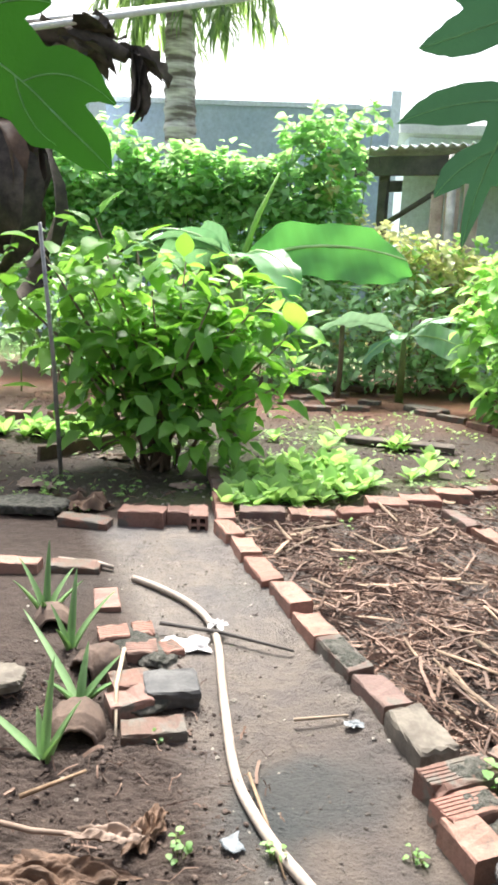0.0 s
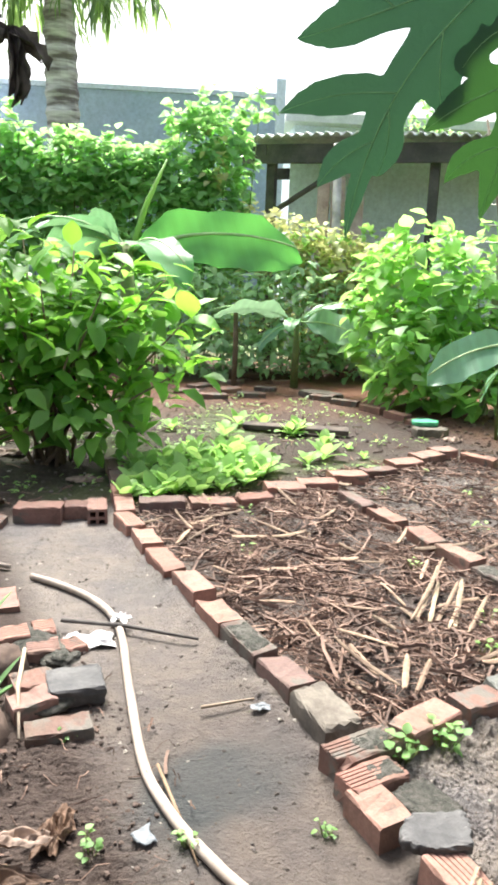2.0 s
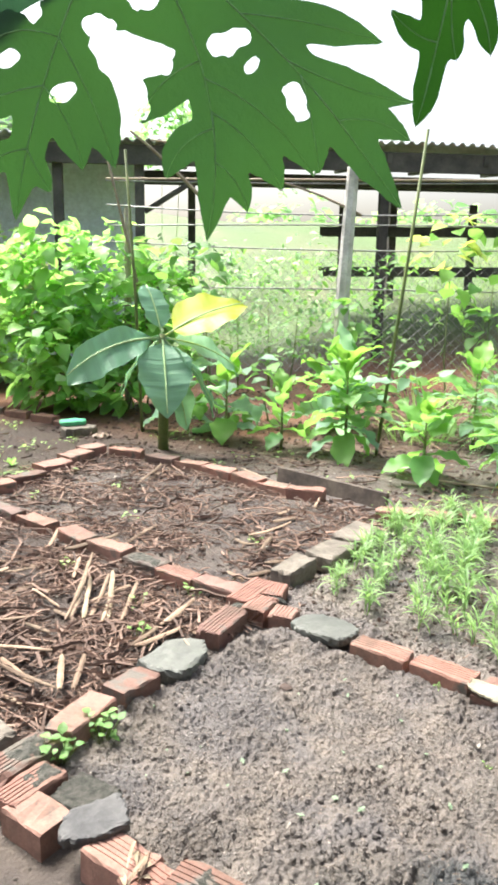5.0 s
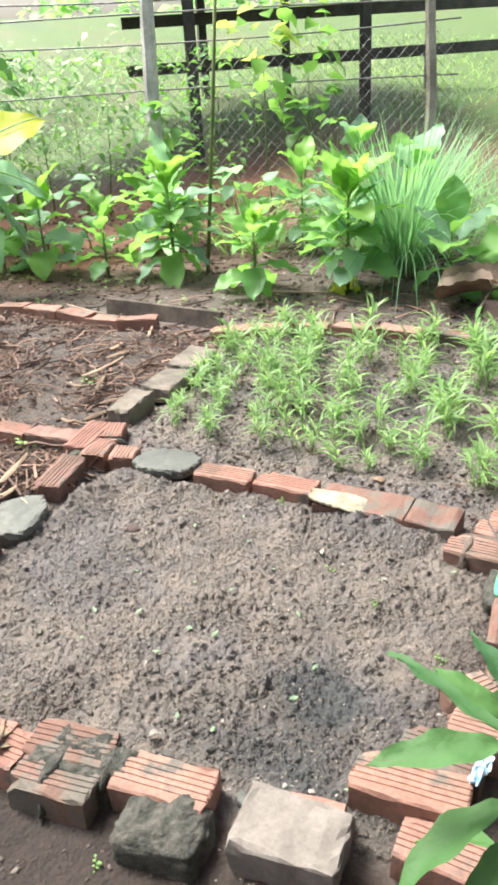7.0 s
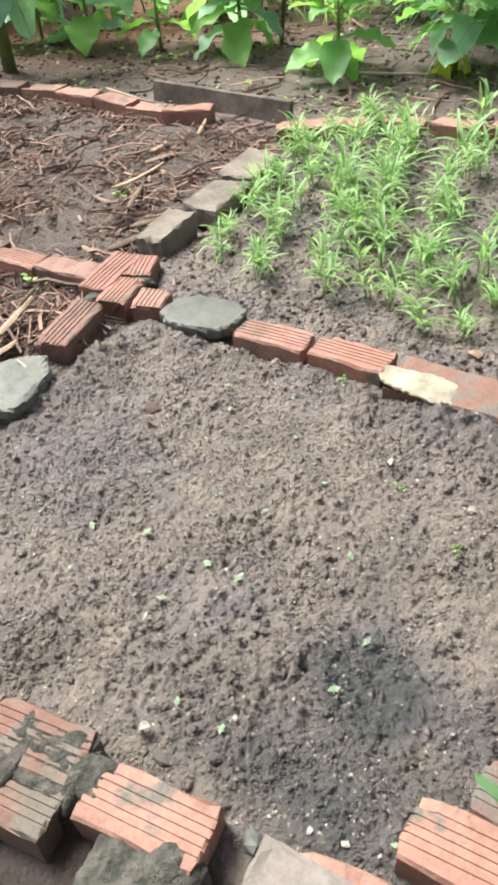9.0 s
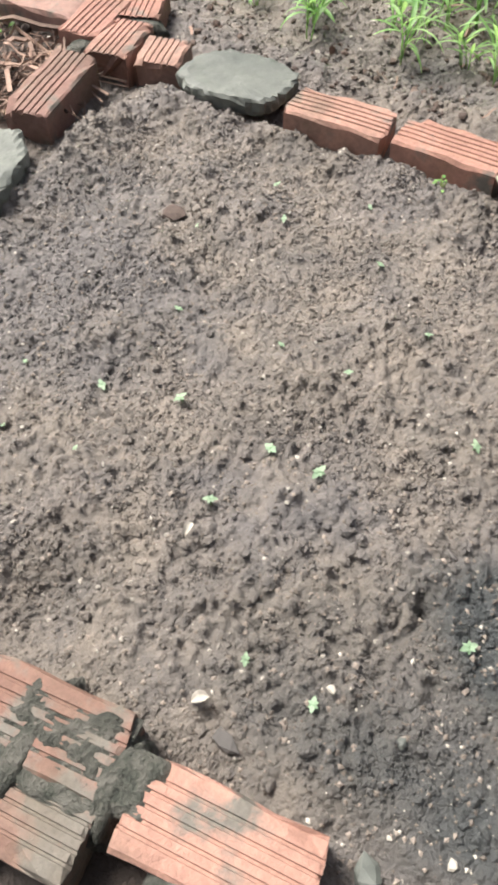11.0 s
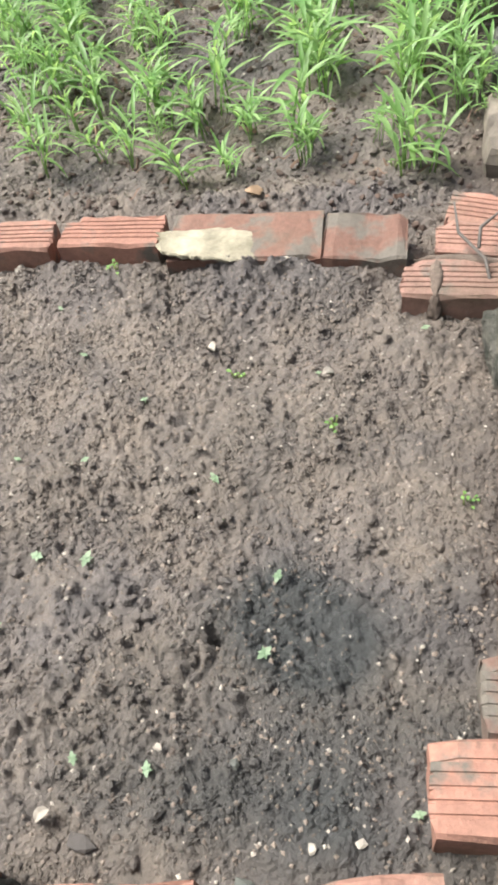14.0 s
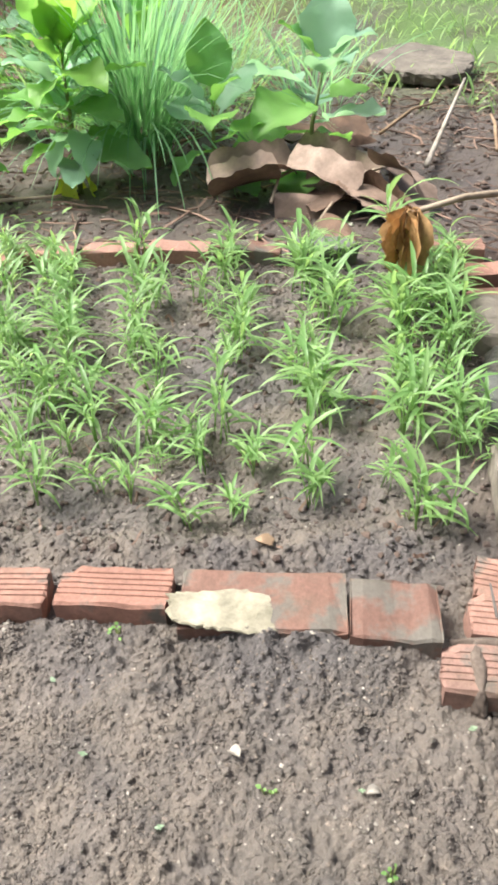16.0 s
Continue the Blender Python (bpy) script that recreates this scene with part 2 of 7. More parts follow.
M_TIN = plain("grey_corrugated_sheet", (0.42, 0.44, 0.45), (0.58, 0.6, 0.6), 4, 0.55, 0.2, 30, 0.06, metal=0.2)
M_POST = plain("whitish_weathered_post", (0.36, 0.34, 0.31), (0.66, 0.63, 0.6), 7, 0.9, 0.6, 60, 0.05)
M_RUSTBOARD = plain("faded_rusty_board", (0.34, 0.24, 0.2), (0.55, 0.44, 0.38), 6, 0.9, 0.4, 50, 0.2)


def bark_material():
    """Ringed palm bark: pale bands over darker scars."""
    m, t, b, _ = shader("ringed_palm_bark")
    place, stretch = t.nodes.new("ShaderNodeTexCoord"), t.nodes.new("ShaderNodeMapping")
    stretch.inputs["Scale"].default_value = (2.2, 2.2, 13.0)
    t.links.new(place.outputs["Object"], stretch.inputs["Vector"])
    band = t.nodes.new("ShaderNodeTexNoise")
    band.inputs["Scale"].default_value, band.inputs["Detail"].default_value = 1.0, 4.0
    t.links.new(stretch.outputs[0], band.inputs["Vector"])
    t.links.new(ramp_node(t, band.outputs["Fac"], ((0.4, (0.16, 0.13, 0.12)), (0.52, (0.45, 0.4, 0.38)), (0.65, (0.72, 0.67, 0.65)))), b.inputs["Base Color"])
    b.inputs["Roughness"].default_value = 0.9
    bump_node(t, b, band.outputs["Fac"], 0.8, 0.03)
    return m


M_BARK = bark_material()
M_WIRE = plain("galvanised_wire", (0.2, 0.2, 0.19), (0.3, 0.3, 0.29), 20, 0.5, 0.2, 60, 0.05, metal=0.5)
M_POLE = plain("white_painted_pole", (0.6, 0.6, 0.58), (0.72, 0.72, 0.7), 6, 0.5, 0.2, 40, 0.02)
M_TERRACOTTA = plain("dirty_terracotta", (0.07, 0.05, 0.04), (0.13, 0.09, 0.068), 12, 0.9, 0.7, 70, 0.2)

M_SHRUB = leafy("shrub_leaf", (0.1, 0.25, 0.05), (0.19, 0.39, 0.07), (0.3, 0.6, 0.09))
M_SHRUB_INNER = leafy("inner_shrub_leaf", (0.09, 0.23, 0.05), (0.2, 0.4, 0.08), (0.3, 0.6, 0.09), island=True)
M_SHRUB_TOP = leafy("young_shrub_leaf", (0.12, 0.34, 0.04), (0.17, 0.42, 0.05), (0.27, 0.58, 0.06))
M_DENSE = leafy("dense_bush_leaf", (0.15, 0.37, 0.09), (0.34, 0.6, 0.18), (0.48, 0.8, 0.2), island=True)
M_GREYGREEN = leafy("grey_green_leaf", (0.2, 0.36, 0.18), (0.42, 0.6, 0.35), (0.58, 0.85, 0.42), island=True)
M_VINE = leafy("vine_leaf", (0.17, 0.4, 0.14), (0.36, 0.6, 0.26), (0.48, 0.78, 0.27), island=True)
M_YELLOWING = leafy("yellowing_leaf", (0.4, 0.46, 0.18), (0.65, 0.64, 0.32), (0.7, 0.72, 0.3), island=True)
M_CLIMBER = leafy("climber_leaf", (0.34, 0.5, 0.1), (0.5, 0.64, 0.16), (0.66, 0.8, 0.16), island=True)
M_BANANA = leafy("banana_leaf", (0.09, 0.29, 0.09), (0.12, 0.33, 0.12), (0.15, 0.5, 0.09), rough=0.38, share=0.5, ribs=16)
M_BANANA_PALE = leafy("waxy_banana_leaf", (0.11, 0.26, 0.15), (0.21, 0.39, 0.25), (0.26, 0.52, 0.22), rough=0.42, share=0.3, ribs=22)
M_BANANA_WAXY = leafy("pale_banana_leaf", (0.28, 0.46, 0.32), (0.4, 0.58, 0.42), (0.4, 0.66, 0.36), rough=0.4, share=0.3, ribs=22)
M_BANANA_YEL = leafy("yellow_banana_leaf", (0.5, 0.55, 0.04), (0.55, 0.6, 0.06), (0.85, 0.9, 0.1), share=0.5, spots=(0.25, 0.5, 0.08))
M_PAPAYA = leafy("papaya_leaf", (0.045, 0.118, 0.074), (0.05, 0.126, 0.076), (0.075, 0.24, 0.035), rough=0.62, share=0.2, spec=0.35)
M_PAPAYA_LIGHT = leafy("young_papaya_leaf", (0.018, 0.08, 0.013), (0.021, 0.09, 0.014), (0.03, 0.13, 0.012), rough=0.7, share=0.2, spec=0.2)
# darker, bluer copy of papaya_leaf: the side leaf's shade put into colour
M_PAPAYA_SHADED = leafy("shaded_papaya_leaf", (0.046, 0.108, 0.084), (0.05, 0.115, 0.088), (0.05, 0.16, 0.06), rough=0.62, share=0.15, spec=0.35)
M_PAPAYA_VEIN = plain("papaya_vein", (0.2, 0.4, 0.2), (0.25, 0.46, 0.23), 20, 0.6, 0.1, 60, 0.05)
M_RIB = plain("pale_leaf_rib", (0.34, 0.5, 0.22), (0.42, 0.58, 0.28), 20, 0.5, 0.1, 60, 0.1)
M_LETTUCE = leafy("mustard_green_leaf", (0.2, 0.4, 0.09), (0.33, 0.55, 0.17), (0.42, 0.66, 0.18))
M_SPROUT = leafy("spinach_shoot", (0.15, 0.3, 0.09), (0.31, 0.475, 0.2), (0.37, 0.57, 0.17), rough=0.4, island=True)
M_SEEDLING = leafy("seedling_leaf", (0.22, 0.34, 0.2), (0.34, 0.45, 0.3), (0.3, 0.42, 0.24))
M_WEED = leafy("ground_weed_leaf", (0.15, 0.28, 0.09), (0.27, 0.42, 0.14), (0.34, 0.52, 0.14), island=True)
M_HERB = leafy("small_herb_leaf", (0.12, 0.27, 0.07), (0.22, 0.4, 0.12), (0.3, 0.52, 0.12))
M_EGGPLANT = leafy("broad_vegetable_leaf", (0.1, 0.28, 0.08), (0.21, 0.43, 0.09), (0.3, 0.6, 0.11))
M_EGG_PALE = leafy("pale_vegetable_leaf", (0.2, 0.37, 0.24), (0.31, 0.51, 0.34), (0.38, 0.64, 0.32))
M_EGG_TOP = leafy("young_vegetable_leaf", (0.16, 0.36, 0.06), (0.22, 0.43, 0.08), (0.33, 0.62, 0.09))
M_EGG_YEL = leafy("fading_yellow_leaf", (0.36, 0.38, 0.04), (0.45, 0.46, 0.06), (0.6, 0.6, 0.06))
M_LEMONGRASS = leafy("lemongrass_blade", (0.1, 0.26, 0.15), (0.24, 0.45, 0.24), (0.3, 0.56, 0.22), island=True)
M_DRYGRASS = leafy("meadow_grass", (0.14, 0.26, 0.08), (0.27, 0.4, 0.15), (0.32, 0.48, 0.15), island=True)
M_ALOE = leafy("aloe_leaf", (0.13, 0.25, 0.09), (0.22, 0.36, 0.15), (0.2, 0.4, 0.1), share=0.15)
M_LONGLEAF = leafy("sapling_leaf", (0.036, 0.105, 0.038), (0.09, 0.2, 0.055), (0.15, 0.32, 0.06), rough=0.6, share=0.3, spec=0.3)
M_FROND = leafy("palm_frond", (0.08, 0.16, 0.07), (0.18, 0.28, 0.12), (0.28, 0.42, 0.12), island=True)


# ---- shape kit ----
class Shape:
    """Vertices and faces gathered before they become one mesh."""

    def __init__(self):
        self.v, self.f = [], []

    def add(self, verts, faces, m=None):
        k = len(self.v)
        self.v += [tuple(m @ Vector(p)) for p in verts] if m is not None else [tuple(p) for p in verts]
        self.f += [tuple(k + i for i in f) for f in faces]
        return self

    def mesh(self, name, material, smooth=True):
        me = bpy.data.meshes.new(name)
        me.from_pydata(self.v, [], self.f)
        me.materials.append(material)
        if smooth:
            me.shade_smooth()
        return me


def thing(name, label, category, m=None, group="", kind=""):
    """An Empty that carries the parts of one thing."""
    ob = new(name)
    ob.empty_display_size = 0.05
    ob.matrix_basis = m if m is not None else Matrix()
    return tagged(ob, label, category, group, kind)


def part(name, me, parent=None, m=None, label=""):
    ob = new(name, me)
    if parent is not None:
        ob.parent = parent
    ob.matrix_basis = m if m is not None else Matrix()
    if label:
        ob["label"] = label
    return ob


def single(name, me, m, label, category, group="", kind=""):
    return tagged(part(name, me, None, m), label, category, group, kind)


def tube(points, radii, seg=6, close=True):
    """A tapered tube along points."""
    pts = [Vector(p) for p in points]
    if isinstance(radii, (int, float)):
        radii = [radii] * len(pts)
    verts, faces = [], []
    for i, p in enumerate(pts):
        d = (pts[min(i + 1, len(pts) - 1)] - pts[max(i - 1, 0)]).normalized()
        a = d.orthogonal().normalized() if i == 0 else (a - d * a.dot(d)).normalized()
        b = d.cross(a)
        for k in range(seg):
            q = 2 * math.pi * k / seg
            verts.append(p + radii[i] * (math.cos(q) * a + math.sin(q) * b))
    for i in range(len(pts) - 1):
        for k in range(seg):
            n = (k + 1) % seg
            faces.append((i * seg + k, i * seg + n, (i + 1) * seg + n, (i + 1) * seg + k))
    if close:
        faces += [tuple(reversed(range(seg))), tuple(range((len(pts) - 1) * seg, len(pts) * seg))]
    return verts, faces


def arc(a, b, sag, n=8):
    """Points from a to b, bowed up (or down) by sag in the middle."""
    a, b = Vector(a), Vector(b)
    return [a.lerp(b, i / n) + Vector((0, 0, sag * 4 * (i / n) * (1 - i / n))) for i in range(n + 1)]


def width_at(s, kind):
    if kind == "ovate":
        return max(0.0, math.sin(math.pi * s ** 0.72)) ** 0.8
    if kind == "lance":
        return max(0.0, math.sin(math.pi * s ** 0.85)) ** 0.9
    if kind == "oblong":
        return min(1.0, 4.5 * s, 3.4 * (1 - s) + 0.02) ** 0.6 if s < 1 else 0.02
    if kind == "strip":
        return 1.0 if 0 < s < 1 else 0.6
    if kind == "spoon":
        return 0.16 + 0.84 * max(0.0, math.sin(math.pi * max(0.0, s - 0.25) / 0.75)) ** 0.8
    return (1 - s) ** 0.6 * min(1, 0.55 + 2 * s)


def blade(length, width, kind="ovate", n=6, cols=3, droop=0.6, fold=0.25, wave=0.0, stalk=0.0, seed=0, ragged=0.0, twist=0.0):
    """One leaf from the origin along +Y, face up, bending down by droop (radians), turned about its rib by twist (degrees)."""
    ct, st = math.cos(radians(twist)), math.sin(radians(twist))
    r = random.Random(seed)
    verts, faces, y, z, ang = [], [], 0.0, 0.0, 0.0
    rows = []
    if stalk:
        for i in range(2):
            rows.append((y, z, ang, 0.012 * length + 0.002))
            y, z = y + stalk / 2, z
    step = length / n
    for i in range(n + 1):
        s = i / n
        rows.append((y, z, ang, width / 2 * max(0.03, width_at(s, kind)) * (1 + ragged * r.uniform(-1, 1))))
        ang -= droop / n
        y, z = y + step * math.cos(ang), z + step * math.sin(ang)
    half = cols // 2
    for j, (y, z, ang, w) in enumerate(rows):
        for c in range(-half, half + 1):
            q = c / half
            lift = fold * w * abs(q) + wave * length * math.sin(1.25 * j + 2.6 * q + seed) * abs(q)
            up = st * w * q + ct * lift
            verts.append((ct * w * q - st * lift, y - up * math.sin(ang), z + up * math.cos(ang)))
    for j in range(len(rows) - 1):
        for c in range(cols - 1):
            k = j * cols + c
            faces.append((k, k + 1, k + cols + 1, k + cols))
    return verts, faces


def aim(x, y, z, az, el, size=1.0, roll=0.0):
    """The pose of a leaf whose base is at x, y, z and which points to azimuth az, raised by el degrees."""
    return pose(x, y, z, 0, 0, az - 90) @ pose(0, 0, 0, el, 0, 0) @ pose(0, 0, 0, 0, roll, 0) @ Matrix.Scale(size, 4)


def lump(r, jag, rnd, flat=0.7, fine=False):
    """A small uneven clod or stone."""
    t = (1 + 5 ** 0.5) / 2
    v = [Vector(p).normalized() for p in ((-1, t, 0), (1, t, 0), (-1, -t, 0), (1, -t, 0), (0, -1, t), (0, 1, t), (0, -1, -t), (0, 1, -t), (t, 0, -1), (t, 0, 1), (-t, 0, -1), (-t, 0, 1))]
    f = [(0, 11, 5), (0, 5, 1), (0, 1, 7), (0, 7, 10), (0, 10, 11), (1, 5, 9), (5, 11, 4), (11, 10, 2), (10, 7, 6), (7, 1, 8), (3, 9, 4), (3, 4, 2), (3, 2, 6), (3, 6, 8), (3, 8, 9), (4, 9, 5), (2, 4, 11), (6, 2, 10), (8, 6, 7), (9, 8, 1)]
    sx, sy = rnd.uniform(0.7, 1.3), rnd.uniform(0.7, 1.3)
    return [(p.x * r * sx * (1 + rnd.uniform(-jag, jag)), p.y * r * sy * (1 + rnd.uniform(-jag, jag)), p.z * r * flat * (1 + rnd.uniform(-jag, jag))) for p in v], f


def octa(r, rnd):
    v = [(r * rnd.uniform(0.6, 1.4), 0, 0), (-r * rnd.uniform(0.6, 1.4), 0, 0), (0, r * rnd.uniform(0.5, 1.3), 0), (0, -r * rnd.uniform(0.5, 1.3), 0), (0, 0, r * 0.6), (0, 0, -r * 0.6)]
    return v, [(0, 2, 4), (2, 1, 4), (1, 3, 4), (3, 0, 4), (2, 0, 5), (1, 2, 5), (3, 1, 5), (0, 3, 5)]


def slab_mesh(name, rx, ry, thick, seed, material, corners=9, squarish=0.5, rough=0.06):
    """A broken slab: uneven outline, chipped rims, top at z = 0."""
    corners = 4 if squarish >= 0.8 else corners
    r = random.Random(seed)
    sh = Shape()
    ring, tips = [], []
    for i in range(corners):
        q = 2 * math.pi * (i + 0.5 + r.uniform(-0.3, 0.3) * (corners > 4)) / corners
        k = 1 / max(abs(math.cos(q)), abs(math.sin(q))) ** squarish * (1 + 1.3 * r.uniform(-rough, rough))
        tips.append((rx * k * math.cos(q), ry * k * math.sin(q)))
    for i, (x, y) in enumerate(tips):
        a, b = tips[(i + 1) % corners]
        for s in (0.0, 0.17, 0.34, 0.5, 0.67, 0.84):
            j = 1 + r.uniform(-0.3, 0.3) * max(rough, 0.05) - (0.03 if s == 0.0 else 0.0)
            ring.append(((x + (a - x) * s) * j, (y + (b - y) * s) * j))
    n = corners * 6
    levels = ((0.3, 0.0), (0.58, 0.0), (0.82, 0.0), (0.955, -0.001), (1.0, -0.06 * thick - 0.003), (1.015, -0.35 * thick), (0.99, -0.7 * thick), (0.96, -thick))
    verts, faces = [(0, 0, 0.0)], []
    for s, z in levels:
        for x, y in ring:
            j = 1 + r.uniform(-0.03, 0.03) * (s > 0.9)
            verts.append((x * s * j, y * s * j, z + (r.uniform(-0.06, 0.06) * thick if s >= 0.95 else 0.004 * noise.noise((x * s * 28, y * s * 28, seed)))))
    faces += [(0, 1 + i, 1 + (i + 1) % n) for i in range(n)]
    for lv in range(len(levels) - 1):
        a, b = 1 + lv * n, 1 + (lv + 1) * n
        faces += [(a + i, b + i, b + (i + 1) % n, a + (i + 1) % n) for i in range(n)]
    sh.add(verts, faces)
    me = sh.mesh(name, material, smooth=False)
    return me


def brick_mesh(name, seed, material, length=0.19, width=0.085, height=0.085, grooves=5, broken=0.0, holes=False):
    """A hollow clay brick along Y with grooves on its top, worn edges and chipped ends; its top is at z = 0."""
    r = random.Random(seed)
    prof = [(-width / 2, -height), (-width / 2, -0.004), (-width / 2 + 0.004, 0)]
    if grooves:
        pitch = (width - 0.026) / grooves
        for g in range(grooves):
            x = -width / 2 + 0.013 + pitch * (g + 0.5)
            prof += [(x - 0.0021, 0), (x - 0.0013, -0.0022), (x + 0.0013, -0.0022), (x + 0.0021, 0)]
    prof += [(width / 2 - 0.004, 0), (width / 2, -0.004), (width / 2, -height)]
    stations = [0, 0.04, 0.16, 0.32, 0.5, 0.68, 0.86, 0.96, 1]
    n = len(prof)
    verts, faces = [], []
    bites = [r.uniform(0, 1) for _ in range(4)]
    for si, s in enumerate(stations):
        end = si in (0, len(stations) - 1)
        for pi, (x, z) in enumerate(prof):
            y = (s - 0.5) * length
            if end:
                y -= (1 if s else -1) * (0.003 + broken * length * abs(math.sin(2.1 * x / width * 3 + seed)) * r.uniform(0.5, 1))
            edge = abs(x) > width / 2 - 0.006
            dz = -0.009 * r.random() ** 3 * (edge or end) * (z > -0.03)
            if si in (0, 1) and x * (bites[0] - 0.5) > 0 and abs(x) > 0.024 and bites[1] > 0.55 and z > -0.02:
                dz -= 0.008 + 0.012 * bites[2]
            worn = Vector((x * 22, y * 22, z * 22 + 3.7 * seed))
            if end:
                y -= (1 if s else -1) * 0.006 * max(0.0, abs(x) / (width / 2) - 0.5)
            verts.append((x * (1 - 0.012 * r.random()) + 0.0035 * noise.noise(worn) * edge, y + 0.005 * noise.noise(worn * 1.7) * end, z + dz + 0.002 * noise.noise(worn * 0.8)))
    for si in range(len(stations) - 1):
        for pi in range(n):
            a, b = si * n + pi, si * n + (pi + 1) % n
            faces.append((a, b, b + n, a + n))
    if not holes:
        faces.append(tuple(reversed(range(n))))
    k = (len(stations) - 1) * n
    faces.append(tuple(range(k, k + n)))
    sh = Shape().add(verts, faces)
    if holes:
        w, t, y0 = width / 2, 0.012, -length / 2 + 0.003
        gx, gz = (-w, -w + t, -t / 2, t / 2, w - t, w), (-height, -height + t, -height / 2 - t / 2, -height / 2 + t / 2, -t, -0.001)
        for i in range(5):
            for j in range(5):
                x0, x1, z0, z1 = gx[i], gx[i + 1], gz[j], gz[j + 1]
                if i % 2 and j % 2:
                    d = y0 + 0.07
                    sh.add([(x0, y0, z0), (x1, y0, z0), (x1, y0, z1), (x0, y0, z1), (x0, d, z0), (x1, d, z0), (x1, d, z1), (x0, d, z1)], [(0, 1, 5, 4), (1, 2, 6, 5), (2, 3, 7, 6), (3, 0, 4, 7), (4, 5, 6, 7)])
                else:
                    sh.add([(x0, y0, z0), (x1, y0, z0), (x1, y0, z1), (x0, y0, z1)], [(0, 1, 2, 3)])
    return sh.mesh(name, material, smooth=False)


def value_noise(x, y, seed):
    """Smooth noise from 0 to 1 on numpy arrays."""
    xi, yi = np.floor(x).astype(np.int64), np.floor(y).astype(np.int64)
    fx, fy = x - xi, y - yi
    fx, fy = fx * fx * (3 - 2 * fx), fy * fy * (3 - 2 * fy)

    def at_grid(a, b):
        h = (a * 374761393 + b * 668265263 + seed * 974711) & 0xFFFFFFFF
        h = ((h ^ (h >> 13)) * 1274126177) & 0xFFFFFFFF
        return ((h ^ (h >> 16)) & 0xFFFF) / 65535.0

    top = at_grid(xi, yi) * (1 - fx) + at_grid(xi + 1, yi) * fx
    low = at_grid(xi, yi + 1) * (1 - fx) + at_grid(xi + 1, yi + 1) * fx
    return top * (1 - fy) + low * fy


# ---- the plan: s runs across the beds from the path, w along the path ----
ROOT, ACROSS, ALONG = (0.37, 1.874), (0.93, 0.368), (0.368, -0.93)


def plan(x, y):
    dx, dy = x - ROOT[0], y - ROOT[1]
    return dx * ACROSS[0] + dy * ACROSS[1], dx * ALONG[0] + dy * ALONG[1]


def unplan(s, w):
    return ROOT[0] + s * ACROSS[0] + w * ALONG[0], ROOT[1] + s * ACROSS[1] + w * ALONG[1]


def inside(v, a, b, soft):
    return np.clip((v - a) / soft, 0, 1) * np.clip((b - v) / soft, 0, 1)


